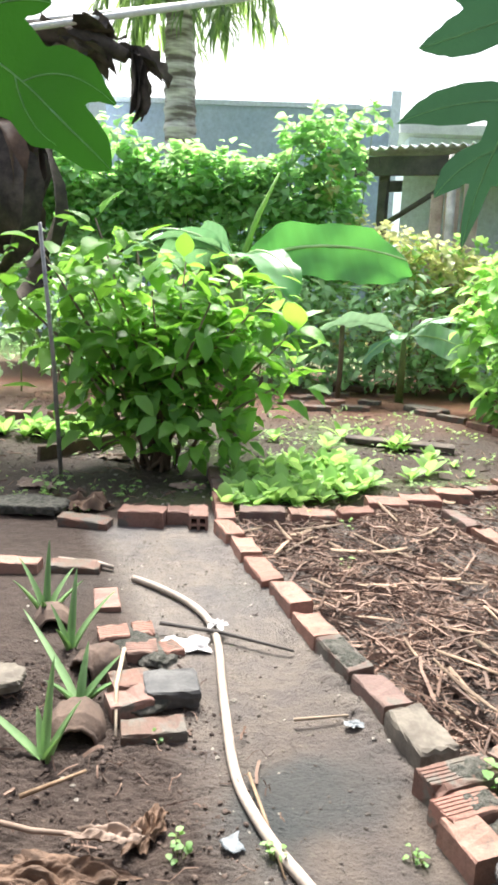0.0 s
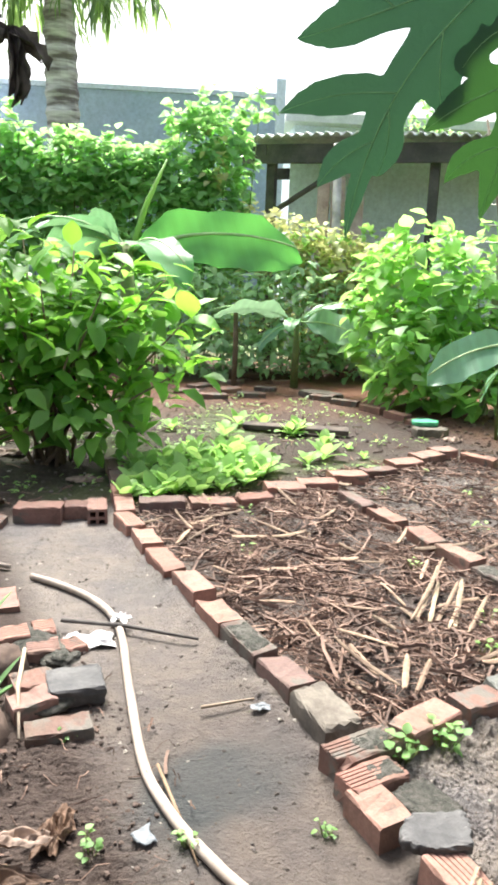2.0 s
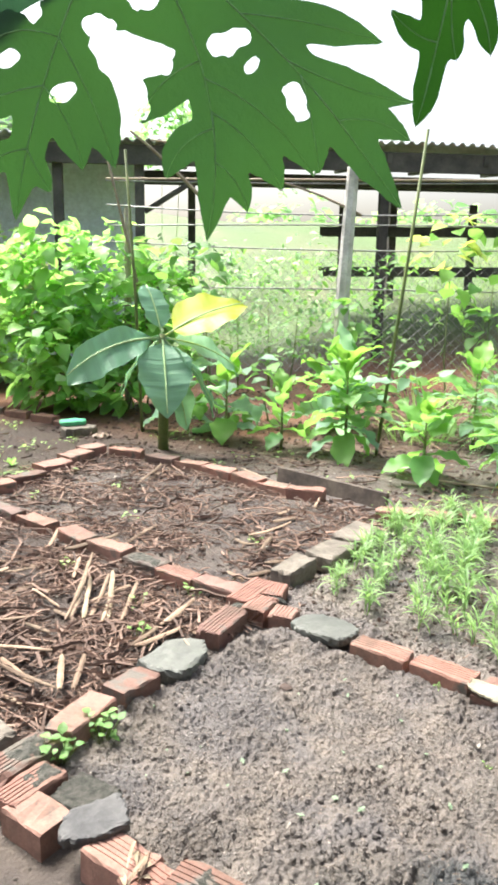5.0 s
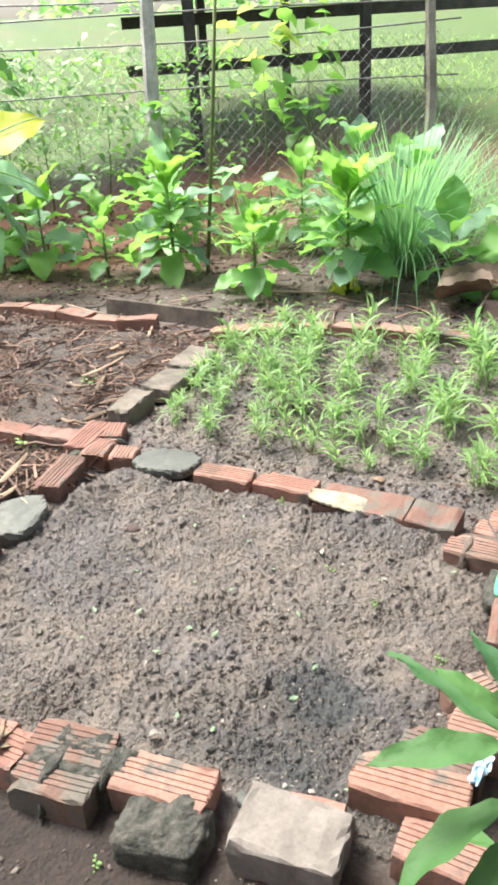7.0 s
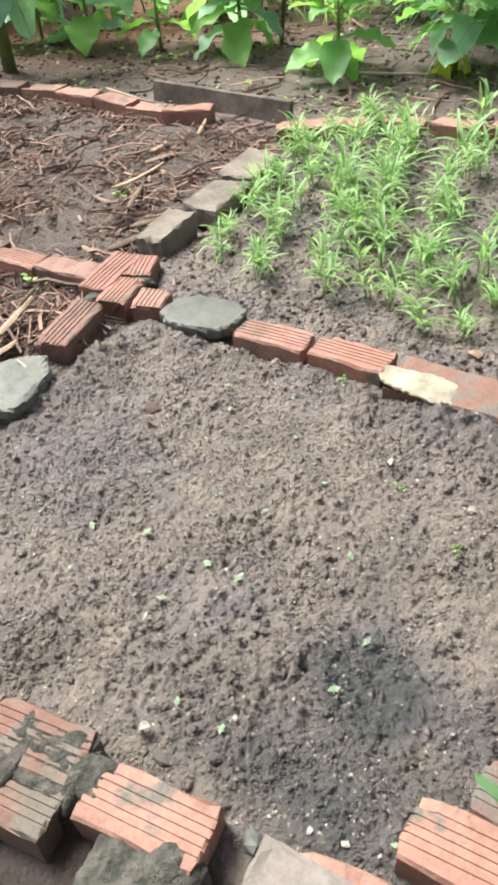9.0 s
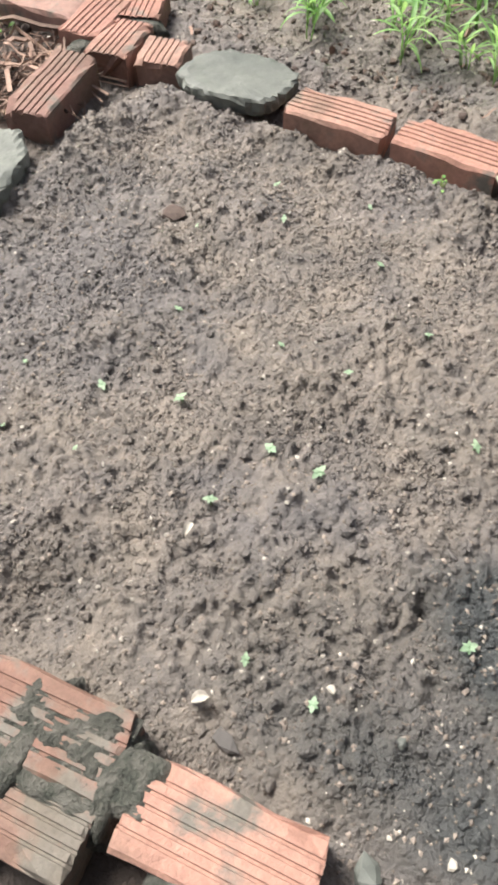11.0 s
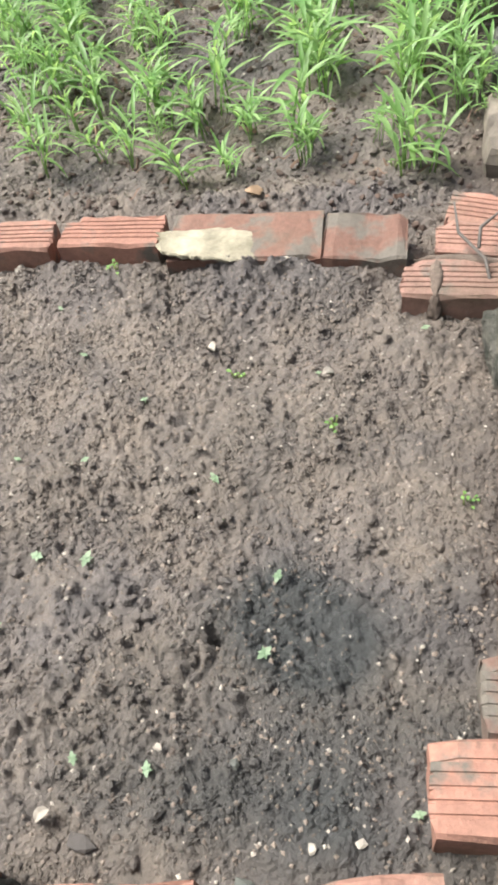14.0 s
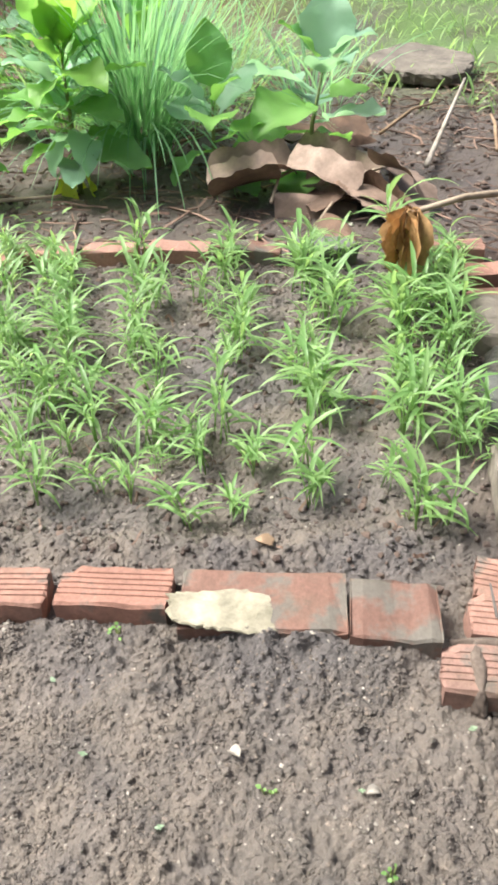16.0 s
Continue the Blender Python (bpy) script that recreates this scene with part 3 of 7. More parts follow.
def ground_parts(x, y):
    """Height and zones of the ground."""
    s, w = plan(x, y)
    big = inside(s, 0.02, 1.0, 0.08) * inside(w, 0.3, 1.6, 0.08)
    mulch = np.maximum(inside(s, 0.0, 1.05, 0.06) * inside(w, -1.6, 0.32, 0.06), inside(s, 1.0, 2.2, 0.06) * inside(w, -1.9, 0.2, 0.06) * 0.75)
    bed = inside(s, 1.0, 2.45, 0.08) * inside(w, 0.17, 1.7, 0.08)
    left = inside(s, -1.6, -0.5, 0.12) * inside(w, -0.6, 1.2, 0.15)
    path = inside(s, -0.95, 0.0, 0.1) * inside(w, -1.45, 2.5, 0.2) * (1 - left)
    n1, n2 = value_noise(x * 3.1, y * 3.1, 1), value_noise(0.8 * x * 11 - 0.6 * y * 11, 0.6 * x * 11 + 0.8 * y * 11, 2)
    wx, wy = x + 0.016 * (value_noise(x * 23, y * 23, 11) - 0.5), y + 0.016 * (value_noise(x * 23, y * 23, 12) - 0.5)
    n3, n4 = value_noise(0.6 * wx * 34 - 0.8 * wy * 34, 0.8 * wx * 34 + 0.6 * wy * 34, 3), value_noise(0.92 * wx * 70 - 0.39 * wy * 70, 0.39 * wx * 70 + 0.92 * wy * 70, 4)
    rough = 0.45 + 1.0 * big + 0.7 * mulch + 0.6 * bed + 0.9 * left - 0.32 * path
    n5, n6 = value_noise(0.71 * wx * 125 - 0.71 * wy * 125, 0.71 * wx * 125 + 0.71 * wy * 125, 5), value_noise(0.5 * wx * 52 - 0.87 * wy * 52, 0.87 * wx * 52 + 0.5 * wy * 52, 6)
    patchy = np.clip(1.5 * value_noise(x * 7, y * 7, 13) + 0.6 * n2 - 0.45, 0.2, 1)
    crumbs = np.abs(2 * n4 - 1) * 0.008 + np.abs(2 * n6 - 1) * 0.008 + np.abs(2 * n5 - 1) * 0.007
    clod = np.clip(n3 - 0.5, 0, 1) * 0.012 + 0.7 * patchy * crumbs + (n5 - 0.5) * 0.006
    z = (n1 - 0.5) * 0.016 + (n2 - 0.5) * 0.014 * rough + rough * (clod - 0.006) + 0.024 * np.maximum(np.maximum(big, mulch), bed)
    lumpy = 0.35 + 0.9 * n3 + 0.5 * n4
    z += 0.02 * lumpy * (np.exp(-((s - 0.93) / 0.045) ** 2) + 0.8 * np.exp(-((s - 1.13) / 0.045) ** 2)) * inside(w, 0.35, 1.45, 0.08)
    z += 0.018 * lumpy * np.exp(-((w - 0.37) / 0.05) ** 2) * inside(s, 0.1, 0.9, 0.08)
    z += 0.02 * lumpy * np.exp(-((s + 0.075) / 0.05) ** 2) * inside(w, -1.4, 0.6, 0.1)
    # the footing of the bricks, a hollow at the bed's corner, a damp dip
    z -= 0.05 * np.exp(-((x - 0.77) ** 2 + (y - 1.12) ** 2) / 0.004)
    z -= 0.012 * np.exp(-((x - 1.17) ** 2 + (y - 0.8) ** 2) / 0.012)
    z -= 0.03 * np.exp(-((x - 1.085) ** 2 + (y - 0.853) ** 2) / 0.00006)
    d0 = np.hypot(x, y)
    far = np.clip((np.hypot(x - 1, y - 2) - 9) / 25, 0, 1)
    z = z * (1 - far) + far * 0.15 * (value_noise(x * 0.2, y * 0.2, 7) - 0.5)
    z += 0.3 * np.clip((x - 4.2) / 3.0, 0, 1) * np.clip((y - 3.6) / 2.0, 0, 1) * np.clip((12 - x) / 3, 0, 1)
    z += np.clip(d0 - 8.6, 0, 16) * 0.16 * np.clip((x - 5.2) / 2.0, 0, 1) * np.clip((y - 2.0) / 3.0, 0, 1)
    wet = np.clip(1.6 * np.exp(-((x - 1.145) ** 2 / 0.006 + (y - 0.77) ** 2 / 0.009)) - 0.3 + 0.7 * (n2 - 0.5), 0, 0.95)
    wet += 0.35 * np.exp(-((x - 1.22) ** 2 + (y - 0.66) ** 2) / 0.06) * np.clip(n2 + n1 - 0.5, 0, 1)
    wet += 0.45 * inside(s, 0.02, 0.2, 0.12) * big * np.clip(n2 * 1.5 - 0.2, 0, 1)
    wet += 0.95 * np.clip(1.9 * np.exp(-((x - 0.18) ** 2 / 0.035 + (y - 1.5) ** 2 / 0.03)) - 0.4 + 0.8 * (n2 - 0.5) + 0.8 * (n1 - 0.5), 0, 0.9)
    wet += 0.35 * np.clip(n1 * 2.4 - 1.1, 0, 1) * path
    wet += 0.3 * np.clip(n1 * 3 - 1.9, 0, 1) * big
    wet += 0.6 * inside(s, 0.0, 0.34, 0.14) * inside(w, 0.95, 1.7, 0.2) * np.clip(0.9 * n2 + 0.9 * n1 - 0.25, 0, 1)
    d = np.hypot(x, y)
    red = np.clip((s - 2.5) / 0.8, 0, 1) * np.clip(2.6 - w * 0.9, 0, 1) * np.clip((y - 3.2) / 1.5, 0, 1) * 0.9 + np.clip((y - 5.4) / 1.2, 0, 1) * 0.75
    green = np.clip((d - 8.8) / 1.2, 0, 1) * np.clip(0.6 + n1, 0, 1)
    green = np.maximum(green, np.clip((x - 5.2) / 1.5, 0, 1) * np.clip((4.6 - y) / 1.5, 0, 1) * np.clip(n1 * 1.8 - 0.1, 0, 1))
    mossy = 0.45 * np.clip(n1 * 2 - 0.9, 0, 1) * inside(s, -0.4, 1.8, 0.2) * inside(w, -4.0, -1.7, 0.2)
    near = np.maximum(inside(s, -0.6, 0.04, 0.06) * inside(w, 0.72, 2.3, 0.1), inside(s, -0.3, 2.6, 0.1) * inside(w, 1.66, 2.5, 0.1))
    common = 0.85 * (1 - inside(s, -1.5, 2.6, 0.5) * inside(w, -2.0, 1.72, 0.3)) * np.clip(0.6 + n1, 0, 1)
    common = common * (1 - 0.7 * np.clip((s - 2.3) / 0.3, 0, 1) * inside(w, -1.6, 4.0, 0.5) * inside(x, 2.0, 8.0, 0.5))
    return z, np.clip(np.maximum(common, 0) + (0.22 + 0.36 * np.clip((w + 0.7) / 0.8, 0, 1)) * path + 0.1 * bed + 0.9 * near + mulch * 0.85 + 1.0 * np.maximum(left, inside(s, -5.0, -0.5, 0.15) * inside(w, -3.6, 1.8, 0.2)) + 1.0 * inside(s, -3.0, 6.0, 0.3) * inside(w, -6.5, -1.55, 0.2) + 0.35 * np.clip((s - 2.35) / 0.3, 0, 1) * np.clip(9 - d, 0, 1) + 0.45 * np.clip((-1.6 - w) / 0.2, 0, 1) * np.clip((0.1 - s) / 0.2, 0, 1), 0, 1), np.clip(red, 0, 1), np.clip(np.maximum(green, mossy), 0, 1), np.clip(wet, 0, 1)


def ground_z(x, y):
    return float(ground_parts(np.array([x]), np.array([y]))[0][0])


def steps(spans):
    """Grid lines from (start, end, step) spans that follow one another, then growing steps outwards."""
    v = []
    for a, b, d in spans:
        v += list(np.arange(a, b - d * 0.5, d))
    v.append(spans[-1][1])
    lo, hi, d = [], [], 0.04
    x0, x1 = v[0], v[-1]
    while d < 30:
        x0, x1 = x0 - d, x1 + d
        lo.append(x0), hi.append(x1)
        d *= 1.14
    return np.array(lo[::-1] + v + hi)


def build_ground():
    xs = steps(((-1.5, 0.4, 0.014), (0.4, 2.0, 0.0034), (2.0, 3.8, 0.016)))
    ys = steps(((-0.3, 0.5, 0.016), (0.5, 2.1, 0.0034), (2.1, 4.4, 0.02)))
    gx, gy = np.meshgrid(xs, ys)
    z, mulch, red, green, wet = ground_parts(gx.ravel(), gy.ravel())
    nx, ny = len(xs), len(ys)
    co = np.stack([gx.ravel(), gy.ravel(), z], 1).astype(np.float32)
    i = (np.arange(ny - 1)[:, None] * nx + np.arange(nx - 1)[None]).ravel()
    quads = np.stack([i, i + 1, i + nx + 1, i + nx], 1).astype(np.int32)
    me = bpy.data.meshes.new("ground")
    me.vertices.add(len(co))
    me.vertices.foreach_set("co", co.ravel())
    me.loops.add(quads.size)
    me.loops.foreach_set("vertex_index", quads.ravel())
    me.polygons.add(len(quads))
    me.polygons.foreach_set("loop_start", np.arange(len(quads), dtype=np.int32) * 4)
    me.update(calc_edges=True)
    zone = me.attributes.new("zone", "FLOAT_COLOR", "POINT")
    zone.data.foreach_set("color", np.stack([mulch, red, green, wet], 1).astype(np.float32).ravel())
    me.materials.append(M_SOIL)
    me.shade_smooth()
    return tagged(new("ground", me), "damp grey-brown garden soil with loose clods", "ground", "", "structure")


build_ground()


# ---- the far side: wall, shed, fence, palm ----
def boxed(sx, sy, sz, bevel=0.0):
    bm = bmesh.new()
    bmesh.ops.create_cube(bm, size=1)
    bmesh.ops.scale(bm, vec=(sx, sy, sz), verts=bm.verts)
    if bevel:
        bmesh.ops.bevel(bm, geom=bm.edges[:], offset=bevel, segments=1, affect="EDGES")
    return bm


def box_mesh(name, sx, sy, sz, material, bevel=0.004):
    bm = boxed(sx, sy, sz, bevel)
    me = bpy.data.meshes.new(name)
    bm.to_mesh(me)
    bm.free()
    me.materials.append(material)
    return me


def far_building():
    wall = thing("wall_far", "tall plain grey rendered boundary wall with coping", "wall", pose(-4.6, 13.9, 0, 0, 0, 0), kind="structure")
    part("wall_face", box_mesh("wall_face", 12, 0.25, 3.8, M_WALL), wall, pose(0, 0, 1.85))
    part("coping", box_mesh("coping", 12.1, 0.33, 0.08, M_PALEWALL), wall, pose(0, 0, 3.79), "thin concrete coping")
    part("pilaster", box_mesh("pilaster", 0.16, 0.36, 4.1, M_PALEWALL, 0.01), wall, pose(6.06, -0.02, 2.0))
    house = thing("neighbour_house", "pale low house with a flat white eave behind the shed", "house", pose(7.2, 14.4, 0), kind="structure")
    part("wall", box_mesh("wall", 3.4, 3, 3.55, M_PALEWALL), house, pose(-3.7, 1.6, 1.7))
    part("eave", box_mesh("eave", 3.8, 3.5, 0.16, M_POLE), house, pose(-3.7, 1.5, 3.56), "white eave")
    side = thing("side_house", "plain grey-green side wall beside the palm", "house", pose(-5.9, 12.6, 0), kind="structure")
    part("wall", box_mesh("wall", 5.4, 1.0, 4.3, M_PALEWALL), side, pose(0, 0, 2.1))


def light_blocking_wall():
    """An added, unseen dark wall behind the path's start that blocks rear sky light."""
    wall = thing("wall_near", "plain dark wall added behind the camera to hold back sky light", "wall", pose(1.0, -1.35, 0, 0, 0, -6), kind="structure")
    part("wall_face", box_mesh("wall_face", 9.0, 0.2, 2.7, M_DARKWOOD), wall, pose(0, 0, 1.3))
    part("coping", box_mesh("coping", 9.1, 0.28, 0.08, M_DARKWOOD), wall, pose(0, 0, 2.69), "dark cap of the added wall")


def shed():
    """An open shed with a corrugated roof; its front runs from (0.57, 9.15) to (7.3, 6.2)."""
    root = thing("open_shed", "open timber shed with a grey corrugated sheet roof", "shed", pose(0.57, 9.15, 0, 0, 0, -23.8))
    n, length, depth = 300, 8.2, 2.9
    top, low = [], []
    for i in range(n + 1):
        x = length * i / n
        z = 0.022 * math.sin(2 * math.pi * x / 0.11)
        sag = 0.03 * math.sin(1.3 * x)
        top.append((x, z + sag))
    verts = [(x, -0.12, 2.44 + z) for x, z in top] + [(x, depth, 2.66 + z) for x, z in top]
    verts += [(x, -0.12, 2.428 + z) for x, z in top] + [(x, depth, 2.648 + z) for x, z in top]
    m = n + 1
    faces = [(i, i + 1, m + i + 1, m + i) for i in range(n)] + [(2 * m + i, 3 * m + i, 3 * m + i + 1, 2 * m + i + 1) for i in range(n)]
    faces += [(i, 2 * m + i, 2 * m + i + 1, i + 1) for i in range(n)]
    part("roof", Shape().add(verts, faces).mesh("roof", M_TIN), root, label="corrugated sheet roof")
    part("fascia", box_mesh("fascia", length, 0.05, 0.2, M_DARKWOOD), root, pose(length / 2, 0.0, 2.28), "dark beam")
    part("beam", box_mesh("beam", length, 0.07, 0.13, M_DARKWOOD), root, pose(length / 2, 1.2, 2.2))
    part("beam", box_mesh("beam", length, 0.07, 0.13, M_DARKWOOD), root, pose(length / 2, 2.5, 2.3))
    post = box_mesh("post", 0.1, 0.1, 2.4, M_DARKWOOD)
    for x in (0.35, 2.15, 3.0, 5.65, 7.6):
        part("post", post, root, pose(x, 0.12, 1.15))
    for x in (1.0, 3.6, 6.4):
        part("post", post, root, pose(x, 2.45, 1.2))
    rafter = box_mesh("rafter", 0.06, depth, 0.1, M_DARKWOOD)
    for k in range(8):
        part("rafter", rafter, root, pose(0.3 + 1.07 * k, depth / 2 - 0.05, 2.42, 4.3))
    brace = Shape().add(*tube([(0, 0, 0), (0.8, 0, 0.5)], 0.03)).mesh("brace", M_DARKWOOD)
    part("brace", brace, root, pose(3.05, 0.1, 1.72))
    part("brace", brace, root, pose(0.4, 0.1, 1.68))
    part("back_wall", box_mesh("back_wall", 2.7, 0.1, 2.3, M_PALEWALL), root, pose(1.65, 1.0, 1.15), "grey back wall")
    r = random.Random(14)
    board = [box_mesh("board", 0.13 + 0.02 * k, 0.03, 1.95 + 0.06 * k, M_RUSTBOARD) for k in range(3)]
    for k in range(3):
        single("board", board[k], pose(1.45 + 0.17 * k, 8.6 - 0.03 * k, 1.0 + 0.03 * k, r.uniform(-4, -2), r.uniform(-2, 2), r.uniform(-10, 5)), "rusty pinkish board leaning upright at the open shed", "board", "boards leaning at the shed")
    single("pole", Shape().add(*tube([(1.6, 8.45, -0.05), (1.59, 8.45, 1.2), (1.56, 8.47, 2.35)], [0.05, 0.048, 0.045], 8)).mesh("pole", M_POST), Matrix(), "whitish weathered pole standing before the shed", "pole")


def tree_palm():
    root = thing("palm_tree", "palm tree with a ringed grey trunk and drooping fronds", "tree", pose(-1.8, 11.8, 0))
    pts, rad, n = [], [], 60
    for i in range(n + 1):
        z = 5.15 * i / n
        pts.append((0.03 * math.sin(z), 0.02 * z, z - 0.05))
        rad.append(0.265 - 0.012 * z + (0.02 if i % 3 == 0 else -0.004))
    part("trunk", Shape().add(*tube(pts, rad, 14)).mesh("trunk", M_BARK, False), root)
    r = random.Random(5)
    for k in range(15):
        az, sh = 24 * k + r.uniform(-8, 8), Shape()
        L, el = r.uniform(1.2, 1.75), r.uniform(5, 45)
        spine, y, z, a = [], 0.0, 0.0, radians(el)
        for i in range(15):
            spine.append((0, y, z))
            y, z, a = y + L / 14 * math.cos(a), z + L / 14 * math.sin(a), a - r.uniform(0.12, 0.19)
        sh.add(*tube(spine, [0.02 - 0.0012 * i for i in range(15)], 4))
        for i in range(2, 15):
            for sd in (-1, 1):
                for q in range(2):
                    v, f = blade(r.uniform(0.4, 0.6), 0.055, "lance", 3, 3, 0.9, 0.3)
                    p = spine[i]
                    sh.add(v, f, aim(p[0], p[1] - q * 0.05, p[2], 90 + sd * r.uniform(40, 70), r.uniform(-50, -10)))
        part("frond", sh.mesh("frond", M_FROND), root, pose(0.03, 0.1, 5.05, 0, 0, az))


def dead_plant():
    """A dead banana stem whose brown leaves hang to the ground."""
    root = thing("dead_banana_plant", "dead banana plant with hanging dark brown leaves", "plant", pose(-1.95, 4.75, 0))
    part("stem", Shape().add(*tube([(0, 0, -0.05), (0.02, 0, 1.2), (0.1, 0.1, 2.3), (0.25, 0.2, 2.75)], [0.13, 0.11, 0.09, 0.05], 10)).mesh("stem", M_BROWNSTEM), root)
    r = random.Random(9)
    for k in range(9):
        az = r.uniform(-60, 30) if k < 6 else r.uniform(60, 300)
        v, f = blade(r.uniform(0.9, 1.5), r.uniform(0.1, 0.18), "oblong", 9, 3, 3.2, 0.9, 0.02, 0.04, k, 0.3)
        part("dry_leaf", Shape().add(v, f).mesh("dry_leaf", M_DEADLEAF if k % 3 else M_DRYLEAF), root, aim(0.1, 0.05, r.uniform(1.5, 2.3), az, r.uniform(-10, 20)))
    bough = [(0.1, 0.0, 2.2), (0.3, 0.03, 2.42), (0.57, 0.05, 2.4), (0.8, 0.05, 2.36), (0.95, 0.05, 2.3)]
    part("bough", Shape().add(*tube(bough, [0.07, 0.075, 0.07, 0.06, 0.04], 8)).mesh("bough", M_DEADLEAF), root)
    for k in range(26):
        d = r.uniform(0.2, 0.95)
        v, f = blade(r.uniform(0.22, 0.4), r.uniform(0.09, 0.16), "oblong", 9, 5, r.uniform(0.2, 0.9), 0.9, 0.03, 0.05, k + 40, 0.3)
        part("dry_leaf", Shape().add(v, f).mesh("dry_leaf", M_DEADLEAF), root, aim(d, 0.05, 2.4 - 0.06 * d + r.uniform(-0.04, 0.06), r.uniform(-25, 25) + 180 * (k % 3 == 0), r.uniform(-25, 15), 1.0, r.uniform(-60, 60)))
    for k in range(7):
        v, f = blade(r.uniform(0.3, 0.42), r.uniform(0.07, 0.11), "oblong", 9, 5, r.uniform(0.0, 0.3), 0.9, 0.03, 0.02, k + 70, 0.3)
        part("dry_leaf", Shape().add(v, f).mesh("dry_leaf", M_DEADLEAF), root, aim(0.92 + r.uniform(0, 0.1), 0.06, 2.36, r.uniform(-60, 60), r.uniform(-88, -75), 1.0, r.uniform(-60, 60)))
    for k in range(8):
        v, f = blade(r.uniform(0.5, 0.8), r.uniform(0.1, 0.16), "oblong", 9, 5, r.uniform(0.0, 0.3), 0.9, 0.03, 0.02, k + 90, 0.3)
        part("dry_leaf", Shape().add(v, f).mesh("dry_leaf", M_DRYLEAF if k % 3 == 0 else M_DEADLEAF), root, aim(r.uniform(0.1, 0.42), 0.06, r.uniform(2.0, 2.15), r.uniform(-60, 60), r.uniform(-89, -78), 1.0, r.uniform(-60, 60)))


def pole_rack():
    root = thing("pole_rack", "white pole lying across wooden uprights", "pole", Matrix())
    part("pole", Shape().add(*tube([(-2.9, 4.35, 2.1), (-0.3, 4.96, 2.68)], 0.02, 8)).mesh("pole", M_POLE), root)
    part("upright", Shape().add(*tube([(-2.75, 4.39, -0.05), (-2.75, 4.39, 2.16)], 0.035, 8)).mesh("upright", M_WOOD), root)
    part("thin_pole", Shape().add(*tube([(-2.85, 4.42, 2.2), (-0.2, 5.1, 2.74)], 0.012, 6)).mesh("thin_pole", M_POLE), root)


def fence():
    """A wire fence: leaning posts, four strands and chain link, from (2.3, 6.0) to (5.4, 3.8)."""
    root = thing("wire_fence", "wire fence with a grey wooden post and chain-link mesh", "fence", Matrix())
    a, b = Vector((2.3, 6.05, 0)), Vector((5.6, 3.62, 0))
    u = (b - a).normalized()
    for k, (d, lean, r, h) in enumerate(((0.15, 0.02, 0.03, 1.6), (1.87, 0.05, 0.055, 1.9), (3.9, -0.05, 0.04, 1.75))):
        p = a + u * d
        sh = Shape().add(*tube([p + Vector((0, 0, -0.1)), p + Vector((0.01, 0.0, h * 0.5)), p + u * lean + Vector((0, 0, h))], [r * 1.1, r, r * 0.85], 7))
        part("post", sh.mesh("post", M_POST if k == 1 else M_WOOD, False), root)
    for z, sag in ((1.8, -0.02), (1.62, -0.07), (1.46, 0.02), (1.34, -0.05), (0.98, 0.02)):
        part("strand", Shape().add(*tube([p + Vector((0, 0, z)) for p in arc(a, b, sag, 10)], 0.006, 5)).mesh("strand", M_WIRE), root)
    rail = Shape().add(*tube([a + Vector((0, 0, 1.815)), b + Vector((0, 0, 1.8))], 0.008, 6))
    part("top_rail", rail.mesh("top_rail", M_PALE_STICK), root)
    mesh = Shape()
    z0, z1, pitch = 0.35, 1.28, 0.085
    n = int((b - a).length / pitch)
    for k in range(-15, n):
        for sgn in (1, -1):
            d0 = k * pitch if sgn > 0 else k * pitch + (z1 - z0)
            d1 = d0 + sgn * (z1 - z0)
            d0c, d1c = max(0.0, min(n * pitch, d0)), max(0.0, min(n * pitch, d1))
            if abs(d1c - d0c) < 0.02:
                continue
            h0, h1 = z0 + abs(d0c - d0), z0 + abs(d1c - d0)
            off = Vector((0, 0.004 * sgn, 0))
            mesh.add(*tube([a + u * d0c + Vector((0, 0, h0)) + off, a + u * d1c + Vector((0, 0, h1)) + off], 0.0017, 3, False))
    part("chain_link", mesh.mesh("chain_link", M_WIRE), root, label="galvanised chain-link mesh")
    for k, (p, q, rr) in enumerate((((2.65, 5.7, 0.0), (2.2, 5.9, 2.2), 0.016), ((3.02, 5.5, 1.52), (2.34, 5.6, 2.11), 0.016), ((3.06, 5.5, 1.93), (2.5, 5.6, 2.06), 0.012), ((3.9, 4.86, 1.55), (3.3, 5.3, 1.82), 0.012))):
        part("branch", Shape().add(*tube(arc(p, q, 0.03, 5), [rr * (1 - 0.08 * i) for i in range(6)], 5)).mesh("branch", M_PALE_STICK), root)
    return root


def rail_fence():
    root = thing("plank_fence", "low dark plank fence across the green meadow", "fence", pose(8.6, 7.2, 0.35, 0, 0, -40))
    post = box_mesh("post", 0.1, 0.1, 1.7, M_DARKWOOD)
    for x in (-2.6, -0.9, 0.9, 2.7):
        part("post", post, root, pose(x, 0, 0.8))
    for z in (0.8, 1.3):
        part("plank", box_mesh("plank", 5.8, 0.04, 0.13, M_DARKWOOD), root, pose(0, -0.07, z, 0, random.Random(int(z * 100)).uniform(-1.2, 1.2)))


far_building()
light_blocking_wall()
shed()
tree_palm()
dead_plant()
pole_rack()
fence()
rail_fence()


def stake(x0, y0, x1, y1, h, r, material, label):
    sh = Shape().add(*tube([(x0, y0, -0.05), ((x0 + x1) / 2 + 0.01, (y0 + y1) / 2, h / 2), (x1, y1, h)], [r, r, r * 0.8], 7))
    single("garden_stake", sh.mesh("garden_stake", material), Matrix(), label, "stake")


